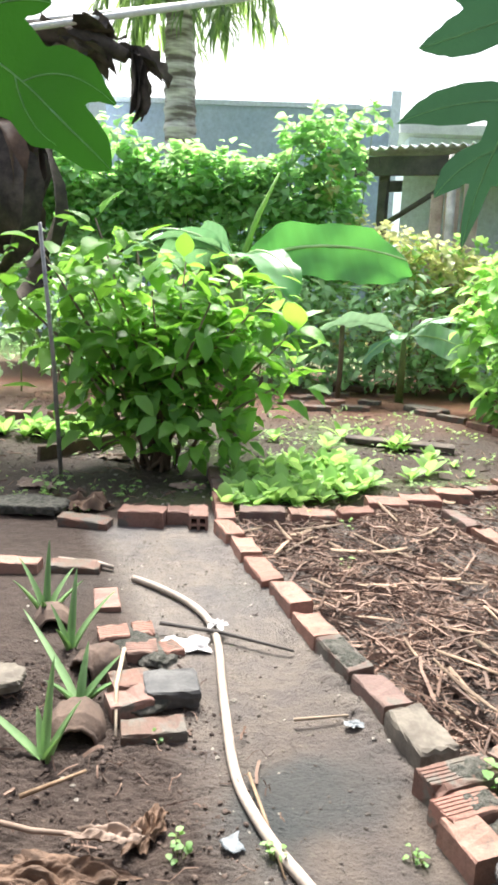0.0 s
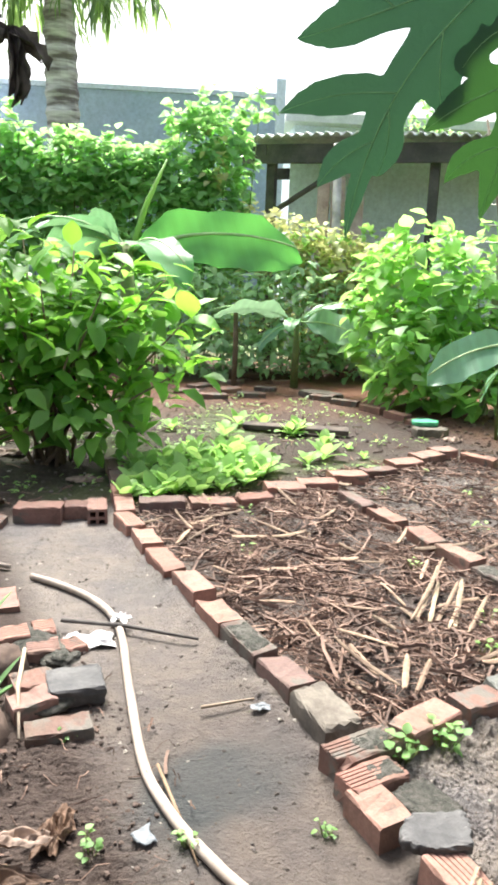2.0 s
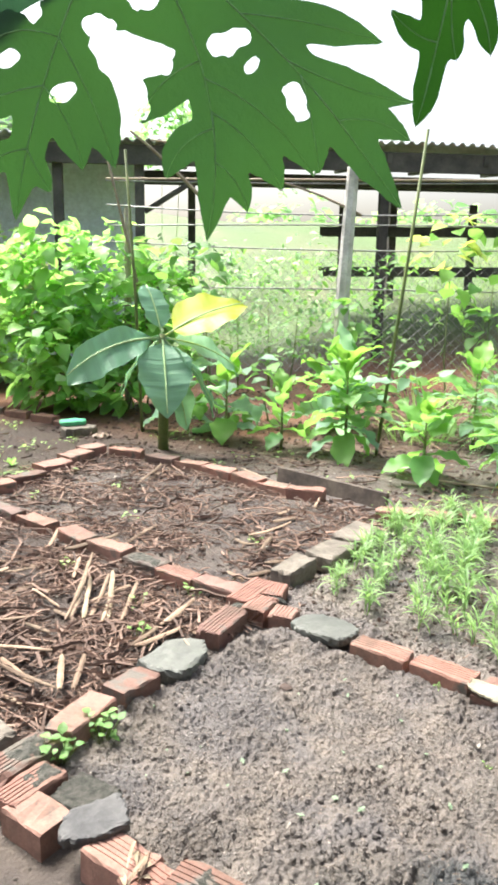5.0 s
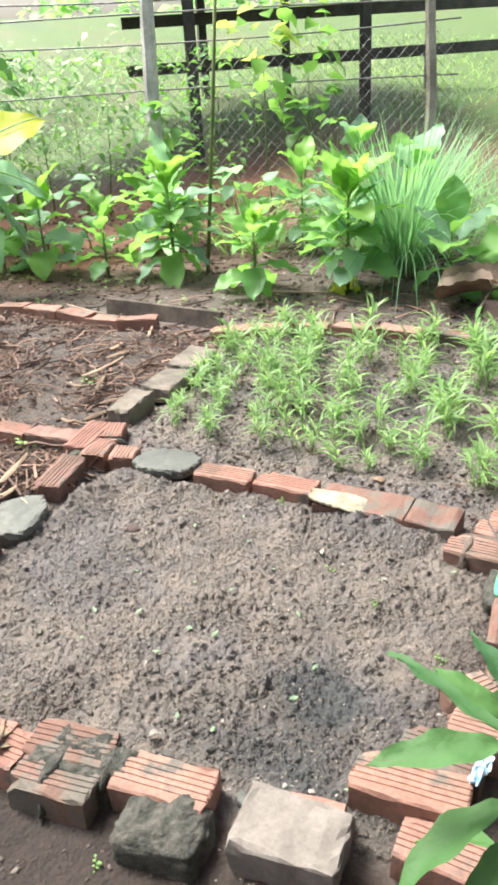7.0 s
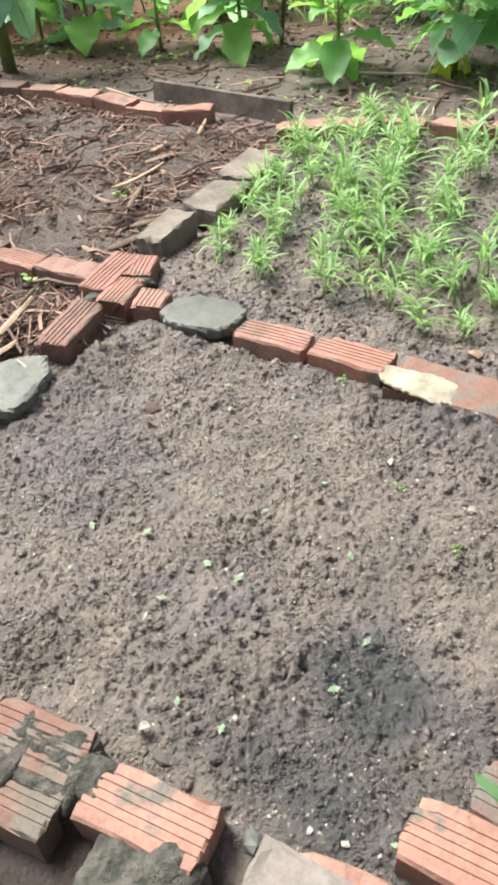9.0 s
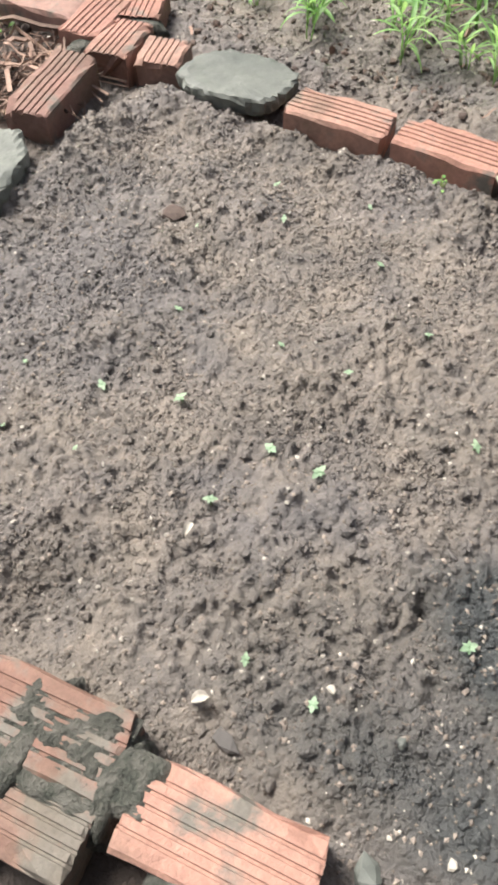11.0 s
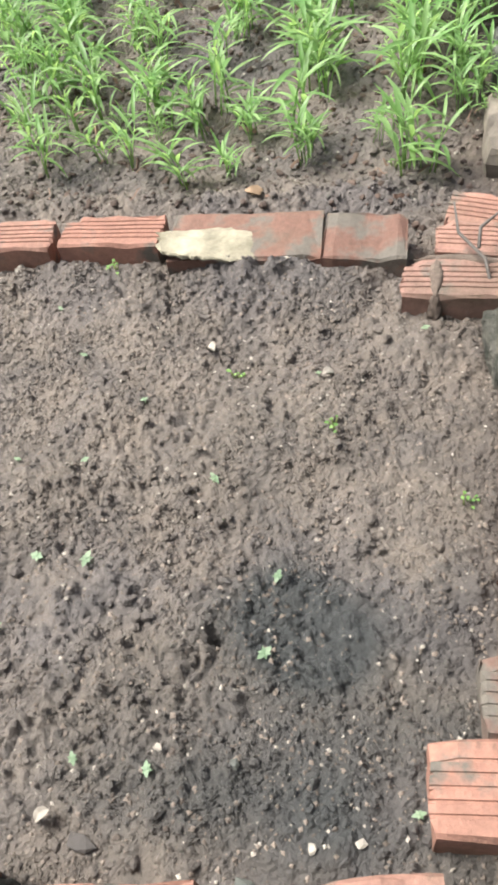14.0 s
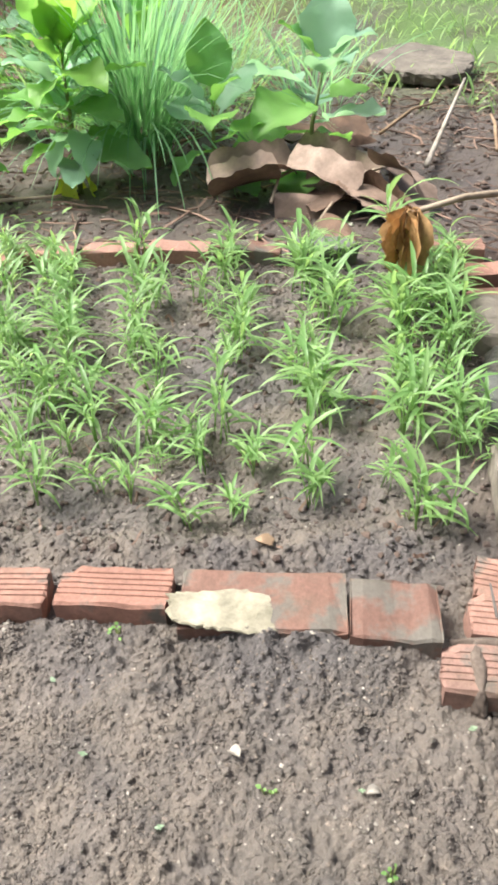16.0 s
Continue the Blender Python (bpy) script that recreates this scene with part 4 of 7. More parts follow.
stake(-1.13, 3.9, -1.15, 3.66, 1.3, 0.012, M_WIRE, "thin grey metal stake beside the leafy shrub")
stake(3.25, 3.74, 3.42, 3.62, 1.95, 0.011, M_STEM, "thin green leaning stake among vegetable plants")
stake(2.18, 5.04, 2.1, 5.07, 1.9, 0.011, M_STEM, "thin green stake before the dense bush")
stake(0.47, 7.05, 0.47, 7.05, 0.75, 0.025, M_BROWNSTEM, "short brown stake beside the small banana plant")


# ---- bushes and hedges ----
def leaf_cloud(name, spots, size, material, seed, kind="ovate", aspect=0.6, n=3):
    """Many single leaves about the given spots (x, y, z, rx, ry, rz, count), gathered as a crown with gaps."""
    r, sh = random.Random(seed), Shape()
    shapes = [blade(size, size * aspect, kind, n, 3, dr, 0.3, 0.02) for dr in (0.3, 0.8, 1.2)]
    for x, y, z, rx, ry, rz, count in spots:
        for _ in range(count):
            q, e, k = r.uniform(0, 2 * math.pi), r.uniform(-1, 1), r.uniform(0.45, 1.0) ** 0.6
            c = math.sqrt(1 - e * e)
            p = (x + rx * k * c * math.cos(q), y + ry * k * c * math.sin(q), z + rz * k * e)
            if p[2] < 0.05:
                continue
            v, f = shapes[r.randrange(3)]
            sh.add(v, f, aim(*p, math.degrees(q) + r.uniform(-70, 70), r.uniform(-25, 45), r.uniform(0.6, 1.25), r.uniform(-35, 35)))
    return sh.mesh(name, material)


def stem_mesh(base, t, r0, material, seed):
    r = random.Random(seed)
    b = (base[0] + r.uniform(-0.06, 0.06), base[1] + r.uniform(-0.06, 0.06), -0.04)
    mid = [(b[i] * 0.55 + t[i] * 0.45) + r.uniform(-0.05, 0.05) for i in range(3)]
    return Shape().add(*tube([b, mid, t], [r0, r0 * 0.75, r0 * 0.35], 6)).mesh("stem", material)


def cloud_bush(name, label, category, spots, size, material, seed, aspect=0.6, extra=None):
    x = sum(s[0] for s in spots) / len(spots)
    y = sum(s[1] for s in spots) / len(spots)
    root = thing(name, label, category, Matrix())
    tops = [(s[0], s[1], s[2]) for s in spots]
    for i, t in enumerate(tops):
        part("stem", stem_mesh((t[0] * 0.85 + x * 0.15, t[1]), t, 0.009, M_STEM, seed + i), root)
    tagged(part("crown", leaf_cloud("crown", spots, size, material, seed, aspect=aspect), root), kind="stuff")
    if extra:
        tagged(part("yellowing_foliage", leaf_cloud("yellowing_foliage", extra[0], size, extra[1], seed + 1, aspect=aspect), root, label="yellowing leaves"), kind="stuff")
    return root


r_h = random.Random(21)
hedge = []
for k in range(17):
    x = -3.1 + 0.225 * k
    top = 2.2 + 0.07 * math.sin(2.2 * k) + (0.38 if x > -0.15 else 0) - (0.15 if x > 0.42 else 0)
    for z in (0.7, 1.25, 1.75, top - 0.24):
        hedge.append((x + r_h.uniform(-0.1, 0.1), 8.5 + r_h.uniform(-0.15, 0.15), z + r_h.uniform(-0.06, 0.06), r_h.uniform(0.22, 0.34), 0.3, r_h.uniform(0.26, 0.36), r_h.randint(130, 240) if z > 1 else 90))
for k in range(16):
    x = -2.9 + 0.24 * k + r_h.uniform(-0.08, 0.08)
    hedge.append((x, 8.4, 2.22 + r_h.uniform(-0.12, 0.1) + (0.38 if x > -0.15 else 0), 0.13, 0.14, r_h.uniform(0.08, 0.22), 34))
hedge.append((-1.9, 8.4, 2.45, 0.16, 0.14, 0.24, 60))
hedge_root = cloud_bush("vine_hedge", "dense green climbing vine covering the back fence", "hedge", hedge, 0.12, M_VINE, 3, 0.85,
                        ([(0.25, 8.2, 2.1, 0.12, 0.1, 0.35, 25), (-0.9, 8.2, 1.2, 0.2, 0.1, 0.2, 20)], M_YELLOWING))
cloud_bush("shrub", "pale yellow-green shrub below the shed roof", "shrub", [(0.75 + 0.22 * k, 8.1 - 0.05 * k, 1.35 - 0.07 * k, 0.3, 0.3, 0.36, 200) for k in range(7)] + [(0.7 + 0.3 * k, 8.0, 0.6, 0.32, 0.3, 0.5, 90) for k in range(5)], 0.1, M_YELLOWING, 8, 0.7,
           ([(0.8 + 0.22 * k, 8.0, 1.15, 0.3, 0.3, 0.4, 70) for k in range(7)], M_DENSE))
cloud_bush("tomato_row", "grey-green feathery vegetable bushes behind the beds", "bush", [(-0.2 + 0.27 * k, 7.75 + 0.08 * math.sin(k), 0.62 + 0.1 * math.sin(1.7 * k), 0.3, 0.3, 0.5, 210) for k in range(9)] + [(-0.2 + 0.3 * k, 7.5, 0.22, 0.3, 0.2, 0.22, 80) for k in range(8)], 0.14, M_GREYGREEN, 12, 0.45)
cloud_bush("dense_bush", "dense bright green leafy bush taller than a person's waist", "bush",
           [(1.74, 6.5, 0.75, 0.34, 0.4, 0.6, 260), (1.95, 6.3, 0.95, 0.42, 0.4, 0.62, 340), (2.35, 6.1, 0.9, 0.4, 0.4, 0.62, 320), (2.7, 5.95, 0.72, 0.34, 0.36, 0.58, 230), (2.1, 6.0, 0.5, 0.6, 0.32, 0.42, 300), (1.9, 6.05, 0.22, 0.4, 0.25, 0.22, 130), (2.4, 5.8, 0.2, 0.45, 0.25, 0.2, 130)], 0.17, M_DENSE, 15, 0.62,
           ([(2.0, 6.0, 0.45, 0.5, 0.3, 0.4, 60), (2.3, 5.9, 0.8, 0.4, 0.3, 0.3, 40)], M_GREYGREEN))
cloud_bush("weed_thicket", "pale green weeds growing behind the wire fence", "weeds", [(3.4 + 0.24 * k, 6.5 - 0.16 * k, 1.0 - 0.08 * (k % 3), 0.34, 0.3, 0.5, 80) for k in range(4)] + [(3.6, 7.8, 1.1, 1.0, 0.4, 0.4, 130)] + [(3.0 + 0.35 * k, 7.0 - 0.2 * k, 0.55, 0.4, 0.35, 0.35, 60) for k in range(5)], 0.085, M_GREYGREEN, 18, 0.5,
           ([(3.4 + 0.3 * k, 6.5 - 0.2 * k, 0.8, 0.34, 0.3, 0.6, 130) for k in range(6)], M_EGGPLANT))
cloud_bush("climbing_weed", "green climbing weed leaning on the wire fence", "weeds", [(3.75, 4.75, 0.75, 0.25, 0.2, 0.2, 26), (4.6, 4.15, 1.1, 0.2, 0.2, 0.45, 40), (4.75, 4.1, 0.6, 0.3, 0.2, 0.3, 30), (2.75, 5.45, 1.1, 0.25, 0.2, 0.3, 60)], 0.12, M_EGGPLANT, 24, 0.8)
cloud_bush("fence_climber", "yellow-green climbing leaves hanging on the fence wires", "weeds", [(4.45, 4.45, 1.2, 0.3, 0.15, 0.42, 22)], 0.15, M_EGGPLANT, 26, 0.8, ([(4.4, 4.42, 1.35, 0.26, 0.15, 0.3, 18)], M_CLIMBER))
cloud_bush("fence_foot_weed", "broad-leaved green weeds along the fence foot", "weeds", [(2.75 + 0.28 * k, 5.0 - 0.2 * k, 0.2 + 0.06 * (k % 2), 0.26, 0.2, 0.22, 18) for k in range(8)], 0.13, M_EGGPLANT, 25, 0.75, ([(2.9 + 0.5 * k, 4.85 - 0.36 * k, 0.3, 0.2, 0.2, 0.25, 16) for k in range(4)], M_EGG_PALE))
cloud_bush("roadside_tree", "leafy tree rising behind the shed roof", "tree", [(3.4, 12.6, 3.35, 0.5, 0.4, 0.6, 240), (3.9, 12.6, 2.8, 0.5, 0.4, 0.5, 200), (5.55, 12.6, 3.35, 0.45, 0.4, 0.55, 240), (5.95, 12.6, 3.85, 0.4, 0.4, 0.5, 200), (5.0, 12.6, 2.9, 0.5, 0.4, 0.4, 160)], 0.14, M_VINE, 27, 0.6)
cloud_bush("far_trees", "pale green trees along the far meadow edge", "trees", [(13.5 + 1.15 * k, 23.5 - 0.95 * k, 1.6 + 0.3 * math.sin(2.3 * k), 1.3, 1.0, 1.7 + 0.3 * math.sin(1.7 * k), 230) for k in range(15)], 0.42, M_VINE, 29, 0.7)
cloud_bush("left_thicket", "dark leafy thicket beneath the dead banana plant", "bush", [(-2.6 + 0.3 * k, 6.6, 0.6 + 0.15 * (k % 2), 0.3, 0.3, 0.55, 90) for k in range(5)], 0.11, M_GREYGREEN, 31, 0.6)


def meadow():
    """Grass standing on the far meadow."""
    r, sh = random.Random(40), Shape()
    shapes = [blade(0.17, 0.016, "lance", 3, 3, d, 0.3) for d in (0.3, 0.9, 1.4)]
    for _ in range(7000):
        x, y = r.uniform(5.2, 14), r.uniform(1.0, 13)
        if y > 4.2 and x < 6.2:
            continue
        v, f = shapes[r.randrange(3)]
        sh.add(v, f, aim(x, y, ground_z(x, y) - 0.01, r.uniform(0, 360), r.uniform(45, 85), r.uniform(0.5, 1.3)))
    single("meadow_grass", sh.mesh("meadow_grass", M_DRYGRASS), Matrix(), "pale yellow-green grass on the meadow", "grass", kind="stuff")


meadow()


# ---- plants of the garden ----
def ovate_set(name, material, size, aspect, count=4, kind="ovate", droops=(0.3, 0.7, 1.0, 1.3), n=6, stalk=0.15, wave=0.02, fold=0.25, ragged=0.04):
    return [Shape().add(*blade(size, size * aspect, kind, n, 5, droops[k % len(droops)], fold, wave, stalk * size, k, ragged)).mesh(name, material) for k in range(count)]


def leafy_shrub():
    """The big leafy shrub by the path's end: several stems, each with its leaves."""
    root = thing("leafy_shrub", "large leafy shrub with bright green young tops", "shrub", pose(-0.68, 4.25, 0))
    old = ovate_set("leaf", M_SHRUB, 0.2, 0.52)
    young = ovate_set("leaf", M_SHRUB_TOP, 0.21, 0.56)
    r = random.Random(77)
    tips = [(-0.35, -0.05, 1.36), (-0.62, -0.15, 1.2), (-0.8, -0.2, 1.0), (-0.15, 0.1, 1.2), (0.12, 0.1, 1.15), (0.4, 0.05, 1.12), (0.62, -0.05, 1.02), (0.72, -0.1, 0.8), (-0.5, 0.2, 1.05),
            (0.3, -0.2, 0.95), (0.0, -0.25, 1.0), (-0.3, -0.3, 1.0), (0.55, 0.2, 0.75), (-0.7, 0.1, 0.75), (0.25, 0.25, 1.0), (0.7, -0.22, 0.55), (-0.05, 0.3, 0.85), (-0.45, -0.25, 0.7), (0.15, -0.3, 0.65)]
    for k, tip in enumerate(tips):
        b = (r.uniform(-0.12, 0.12), r.uniform(-0.1, 0.1), -0.04)
        mid = (b[0] * 0.6 + tip[0] * 0.4 + r.uniform(-0.04, 0.04), b[1] * 0.6 + tip[1] * 0.4, tip[2] * 0.5)
        stem = part("stem", Shape().add(*tube([b, mid, tip], [0.014, 0.011, 0.004], 6)).mesh("stem", M_BROWNSTEM), root)
        n = 18
        for i in range(n):
            s = 0.36 + 0.64 * i / (n - 1)
            a, c = (Vector(mid), Vector(tip)) if s > 0.5 else (Vector(b), Vector(mid))
            p = a.lerp(c, (s - 0.5) * 2 if s > 0.5 else s * 2) + Vector((r.uniform(-1, 1), r.uniform(-1, 1), r.uniform(-1, 1))) * 0.06
            az, el = 137.5 * i + 60 * k, r.uniform(-30, 20) if s < 0.9 else r.uniform(20, 65)
            me = young[i % 4] if s > 0.84 else old[i % 4]
            part("leaf", me, root, aim(*p, az, el, r.uniform(0.6, 1.1), r.uniform(-25, 25)))
    inner = [(t[0] * k, t[1] * k + 0.08, t[2] * (0.45 + 0.5 * k), 0.2, 0.2, 0.16, 13) for t in tips for k in (0.45, 0.75, 0.97)] + [(0.55 * t[0], 0.5 * t[1] - 0.12, 0.24 + 0.1 * (i % 3), 0.2, 0.15, 0.14, 9) for i, t in enumerate(tips)]
    tagged(part("inner_foliage", leaf_cloud("inner_foliage", inner, 0.15, M_SHRUB_INNER, 78, aspect=0.5), root), kind="stuff")
    return root


def banana(name, label, x, y, height, r0, leaves, spear=None):
    """leaves: azimuth, elevation, length, width, droop, stalk, material."""
    root = thing(name, label, "banana plant", pose(x, y, 0), group="banana plants")
    part("stem", Shape().add(*tube([(0, 0, -0.05), (0.005, 0, height * 0.5), (0, 0, height)], [r0, r0 * 0.85, r0 * 0.5], 10)).mesh("stem", M_STEM), root)
    for k, (az, el, ln, wd, droop, stalk, mt, roll) in enumerate(leaves):
        turned = roll if abs(roll) > 40 else 0
        v, f = blade(ln, wd, "oblong" if wd < 0.6 * ln else "ovate", 14, 7, droop, 0.16, 0.024, stalk, k + 3, 0.05, turned)
        me = Shape().add(v, f).mesh("leaf", mt)
        leaf = part("leaf", me, root, aim(0, 0, height * 0.97, az, el, 1.0, 0 if turned else roll))
        spine, y0, z0, a = [], 0.0, 0.0, 0.0
        for i in range(9):
            spine.append((0, y0, z0))
            d = (stalk + ln * 0.96) / 8
            a = -droop * max(0.0, (y0 - stalk)) / ln
            y0, z0 = y0 + d * math.cos(a), z0 + d * math.sin(a)
        part("midrib", Shape().add(*tube(spine, [0.011 * ln - 0.001 * ln * i + 0.002 for i in range(9)], 6)).mesh("midrib", M_RIB), leaf)
    if spear:
        part("furled_leaf", Shape().add(*tube([(0, 0, height * 0.9), (spear[0] * 0.5, spear[1] * 0.5, (height + spear[2]) / 2), spear], [0.022, 0.019, 0.006], 8)).mesh("furled_leaf", M_SPROUT), root)
    return root


def bananas():
    G, P, Y, W = M_BANANA, M_BANANA_PALE, M_BANANA_YEL, M_BANANA_WAXY
    banana("banana_plant", "banana plant with one huge arching leaf behind the shrub", -0.36, 5.35, 1.2, 0.07,
           [(-4, 20, 1.14, 0.38, 0.75, 0.06, G, -72), (174, 25, 0.52, 0.32, 1.2, 0.1, P, -60), (130, 45, 0.42, 0.32, 1.5, 0.1, P, -50), (195, 35, 0.8, 0.3, 1.5, 0.12, P, 0), (-60, 20, 0.7, 0.28, 1.4, 0.1, G, 10)], (0.26, 0.02, 1.76))
    banana("banana_plant", "small banana plant with drooping pale leaves", 1.03, 7.05, 0.62, 0.04,
           [(184, 24, 0.72, 0.3, 0.9, 0.1, W, 30), (-18, 4, 0.66, 0.3, 0.9, 0.08, W, -48), (-25, 38, 0.72, 0.22, 1.3, 0.08, W, 10), (215, -8, 0.45, 0.16, 0.8, 0.06, P, 0), (250, 20, 0.3, 0.14, 1.2, 0.05, G, 0)])
    banana("banana_plant", "young banana plant with waxy leaves, one yellow", 2.09, 4.45, 0.74, 0.035,
           [(-108, -42, 0.5, 0.34, 0.5, 0.06, P, 0), (186, -2, 0.62, 0.24, 0.75, 0.08, P, 50), (-20, 32, 0.52, 0.38, 0.6, 0.08, Y, 35), (-18, -10, 0.5, 0.3, 0.7, 0.08, P, 20), (-40, -42, 0.52, 0.27, 0.5, 0.08, P, -10), (95, 66, 0.34, 0.18, 0.5, 0.06, P, 0), (-70, -62, 0.52, 0.2, 0.3, 0.08, P, 0), (160, -40, 0.4, 0.18, 0.6, 0.06, P, 0)])


def bowed(a, b, bow, n=8):
    """Points from a to b on the leaf's plane, bowed sideways by a share of the length."""
    c = b - a
    side = Vector((c.y, -c.x))
    return [a + c * (i / n) + side * (bow * 4 * (i / n) * (1 - i / n)) for i in range(n + 1)]


LOBE = ((0, 0.2, 0.42, 0.62, 0.82, 1), (0.5, 0.84, 1.0, 0.86, 0.46, 0.02))
STRAP = ((0, 0.3, 0.6, 1), (1.9, 1.55, 1.1, 0.8))


def leaf_veins(lobes):
    """The veins of a papaya leaf: points, half-width, outline and vein thickness.
    A lobe is its angle, length, bow, tip width, strap width and side lobes (foot, length, turn, bow, width)."""
    out = []
    for q, ln, bow, wide, strap, sides in lobes:
        tip = Vector((math.sin(radians(q)), math.cos(radians(q)))) * ln
        main = bowed(Vector((0, 0)), tip, bow, 20)
        out.append((main[:16], strap, STRAP, 0.0014))
        out.append((main[12:], wide, LOBE, 0.001))
        for foot, sl, turn, sbow, sw in sides:
            a = main[round(foot * 20)]
            d = Vector((math.sin(radians(q + turn)), math.cos(radians(q + turn)))) * sl * ln
            out.append((bowed(a, a + d, sbow), sw, LOBE, 0.0008))
    return out


def leaf_bend(x, y, size, droop):
    rr = (x * x + y * y) / (size * size)
    return -droop * size * rr * 0.6 + 0.02 * size * math.sin(9 * x / size + 1.3) * math.cos(8 * y / size)


def stroke(gx, gy, ax, ay, bx, by, r):
    """Depth inside a round-ended stroke from a to b."""
    dx, dy = bx - ax, by - ay
    t = np.clip(((gx - ax) * dx + (gy - ay) * dy) / (dx * dx + dy * dy), 0, 1)
    return r - np.hypot(gx - ax - t * dx, gy - ay - t * dy)


def lobed_leaf(name, size, disc, material, lobes, droop, webs=(), gaps=()):
    """A deeply lobed leaf: the outline that its veins carry, cut from a fine sheet, with webs between lobes and rounded gaps."""
    veins, step, soft = leaf_veins(lobes), 0.0038, 0.0016
    n = int(size * 1.1 / step)
    g = np.arange(-n, n + 1) * step
    gx, gy = np.meshgrid(g, g)
    f = np.exp(np.clip((disc - np.hypot(gx, gy)) / soft, -60, 40))
    for pts, wide, outline, _ in veins:
        best, m = np.full(gx.shape, -1e3), len(pts) - 1
        for i in range(m):
            a, ab = pts[i], pts[i + 1] - pts[i]
            t = np.clip(((gx - a.x) * ab.x + (gy - a.y) * ab.y) / ab.length_squared, 0, 1)
            d = np.hypot(gx - a.x - t * ab.x, gy - a.y - t * ab.y)
            best = np.maximum(best, 0.78 * wide * np.interp((i + t) / m, *outline) - d)
        f = f + np.exp(np.clip(best / soft, -60, 40))
    for web in webs:
        f = f + np.exp(np.clip(stroke(gx, gy, *web) / soft, -60, 40))
    f = soft * np.log(f + 1e-12)
    for gap in gaps:
        f = np.minimum(f, -stroke(gx, gy, *gap) + 0.006 * (value_noise(gx * 120, gy * 120 + 5, 33) - 0.5))
    f = f + 0.0022 * (value_noise(gx * 55 + 9, gy * 55, 31) - 0.5)
    verts, faces, cache = [], [], {}

    def vert(x, y):
        key = (round(x * 2e4), round(y * 2e4))
        if key not in cache:
            cache[key] = len(verts)
            verts.append((x, y, leaf_bend(x, y, size, droop)))
        return cache[key]

    js, iz = np.nonzero((f[:-1, :-1] > 0) | (f[1:, :-1] > 0) | (f[:-1, 1:] > 0) | (f[1:, 1:] > 0))
    for j, i in zip(js.tolist(), iz.tolist()):
        ring = []
        corner = ((j, i), (j, i + 1), (j + 1, i + 1), (j + 1, i))
        for k in range(4):
            (ja, ia), (jb, ib) = corner[k], corner[(k + 1) % 4]
            fa, fb = float(f[ja, ia]), float(f[jb, ib])
            if fa > 0:
                ring.append(vert(float(g[ia]), float(g[ja])))
            if (fa > 0) != (fb > 0):
                u = fa / (fa - fb)
                ring.append(vert(float(g[ia] + u * (g[ib] - g[ia])), float(g[ja] + u * (g[jb] - g[ja]))))
        ring = [v for k, v in enumerate(ring) if v != ring[k - 1]]
        if len(ring) > 2:
            faces.append(tuple(ring))
    return Shape().add(verts, faces).mesh(name, material)


def vein_mesh(size, lobes, droop):
    sh = Shape()
    for pts, _, _, w in leaf_veins(lobes):
        m = len(pts) - 1
        sh.add(*tube([(p.x, p.y, leaf_bend(p.x, p.y, size, droop) + 0.0006) for p in pts], [w * (1 - 0.75 * i / m) for i in range(m + 1)], 5))
    return sh.mesh("vein_network", M_PAPAYA_VEIN)


def papaya():
    """The papaya whose leaves hang before the eye; its stem stands behind the path's start."""
    root = thing("papaya_plant", "papaya plant with big dark green lobed leaves overhead", "plant", pose(-0.45, -0.75, 0))
    part("trunk", Shape().add(*tube([(0, 0, -0.05), (0.02, 0.0, 1.0), (0.05, 0.05, 2.35)], [0.06, 0.052, 0.04], 10)).mesh("trunk", M_BROWNSTEM), root)
    for pos, face, size, disc, mt, lobes in PAPAYA_LEAVES:
        webs, gaps = (PAPAYA_WEBS, PAPAYA_GAPS) if size > 0.4 else ((), ())
        pos, face = Vector(pos), Vector(face).normalized()
        up = (Vector((0, 0, 1)) - face * face.z).normalized()
        m = Matrix((up.cross(face), up, face)).transposed().to_4x4()
        m.translation = pos - Vector((-0.45, -0.75, 0))
        leaf = part("leaf", lobed_leaf("leaf", size, disc, mt, lobes, 0.08, webs, gaps), root, m)
        part("vein_network", vein_mesh(size, lobes, 0.08), leaf)
        top = Vector((0.05, 0.05, 2.3))
        mid = (m.translation + top) / 2 + Vector((0, 0, 0.35))
        part("leaf_stalk", Shape().add(*tube([top, mid, m.translation + Vector((0, 0, 0.05)), m.translation], [0.009, 0.008, 0.006, 0.005], 6)).mesh("leaf_stalk", M_STEM), root)


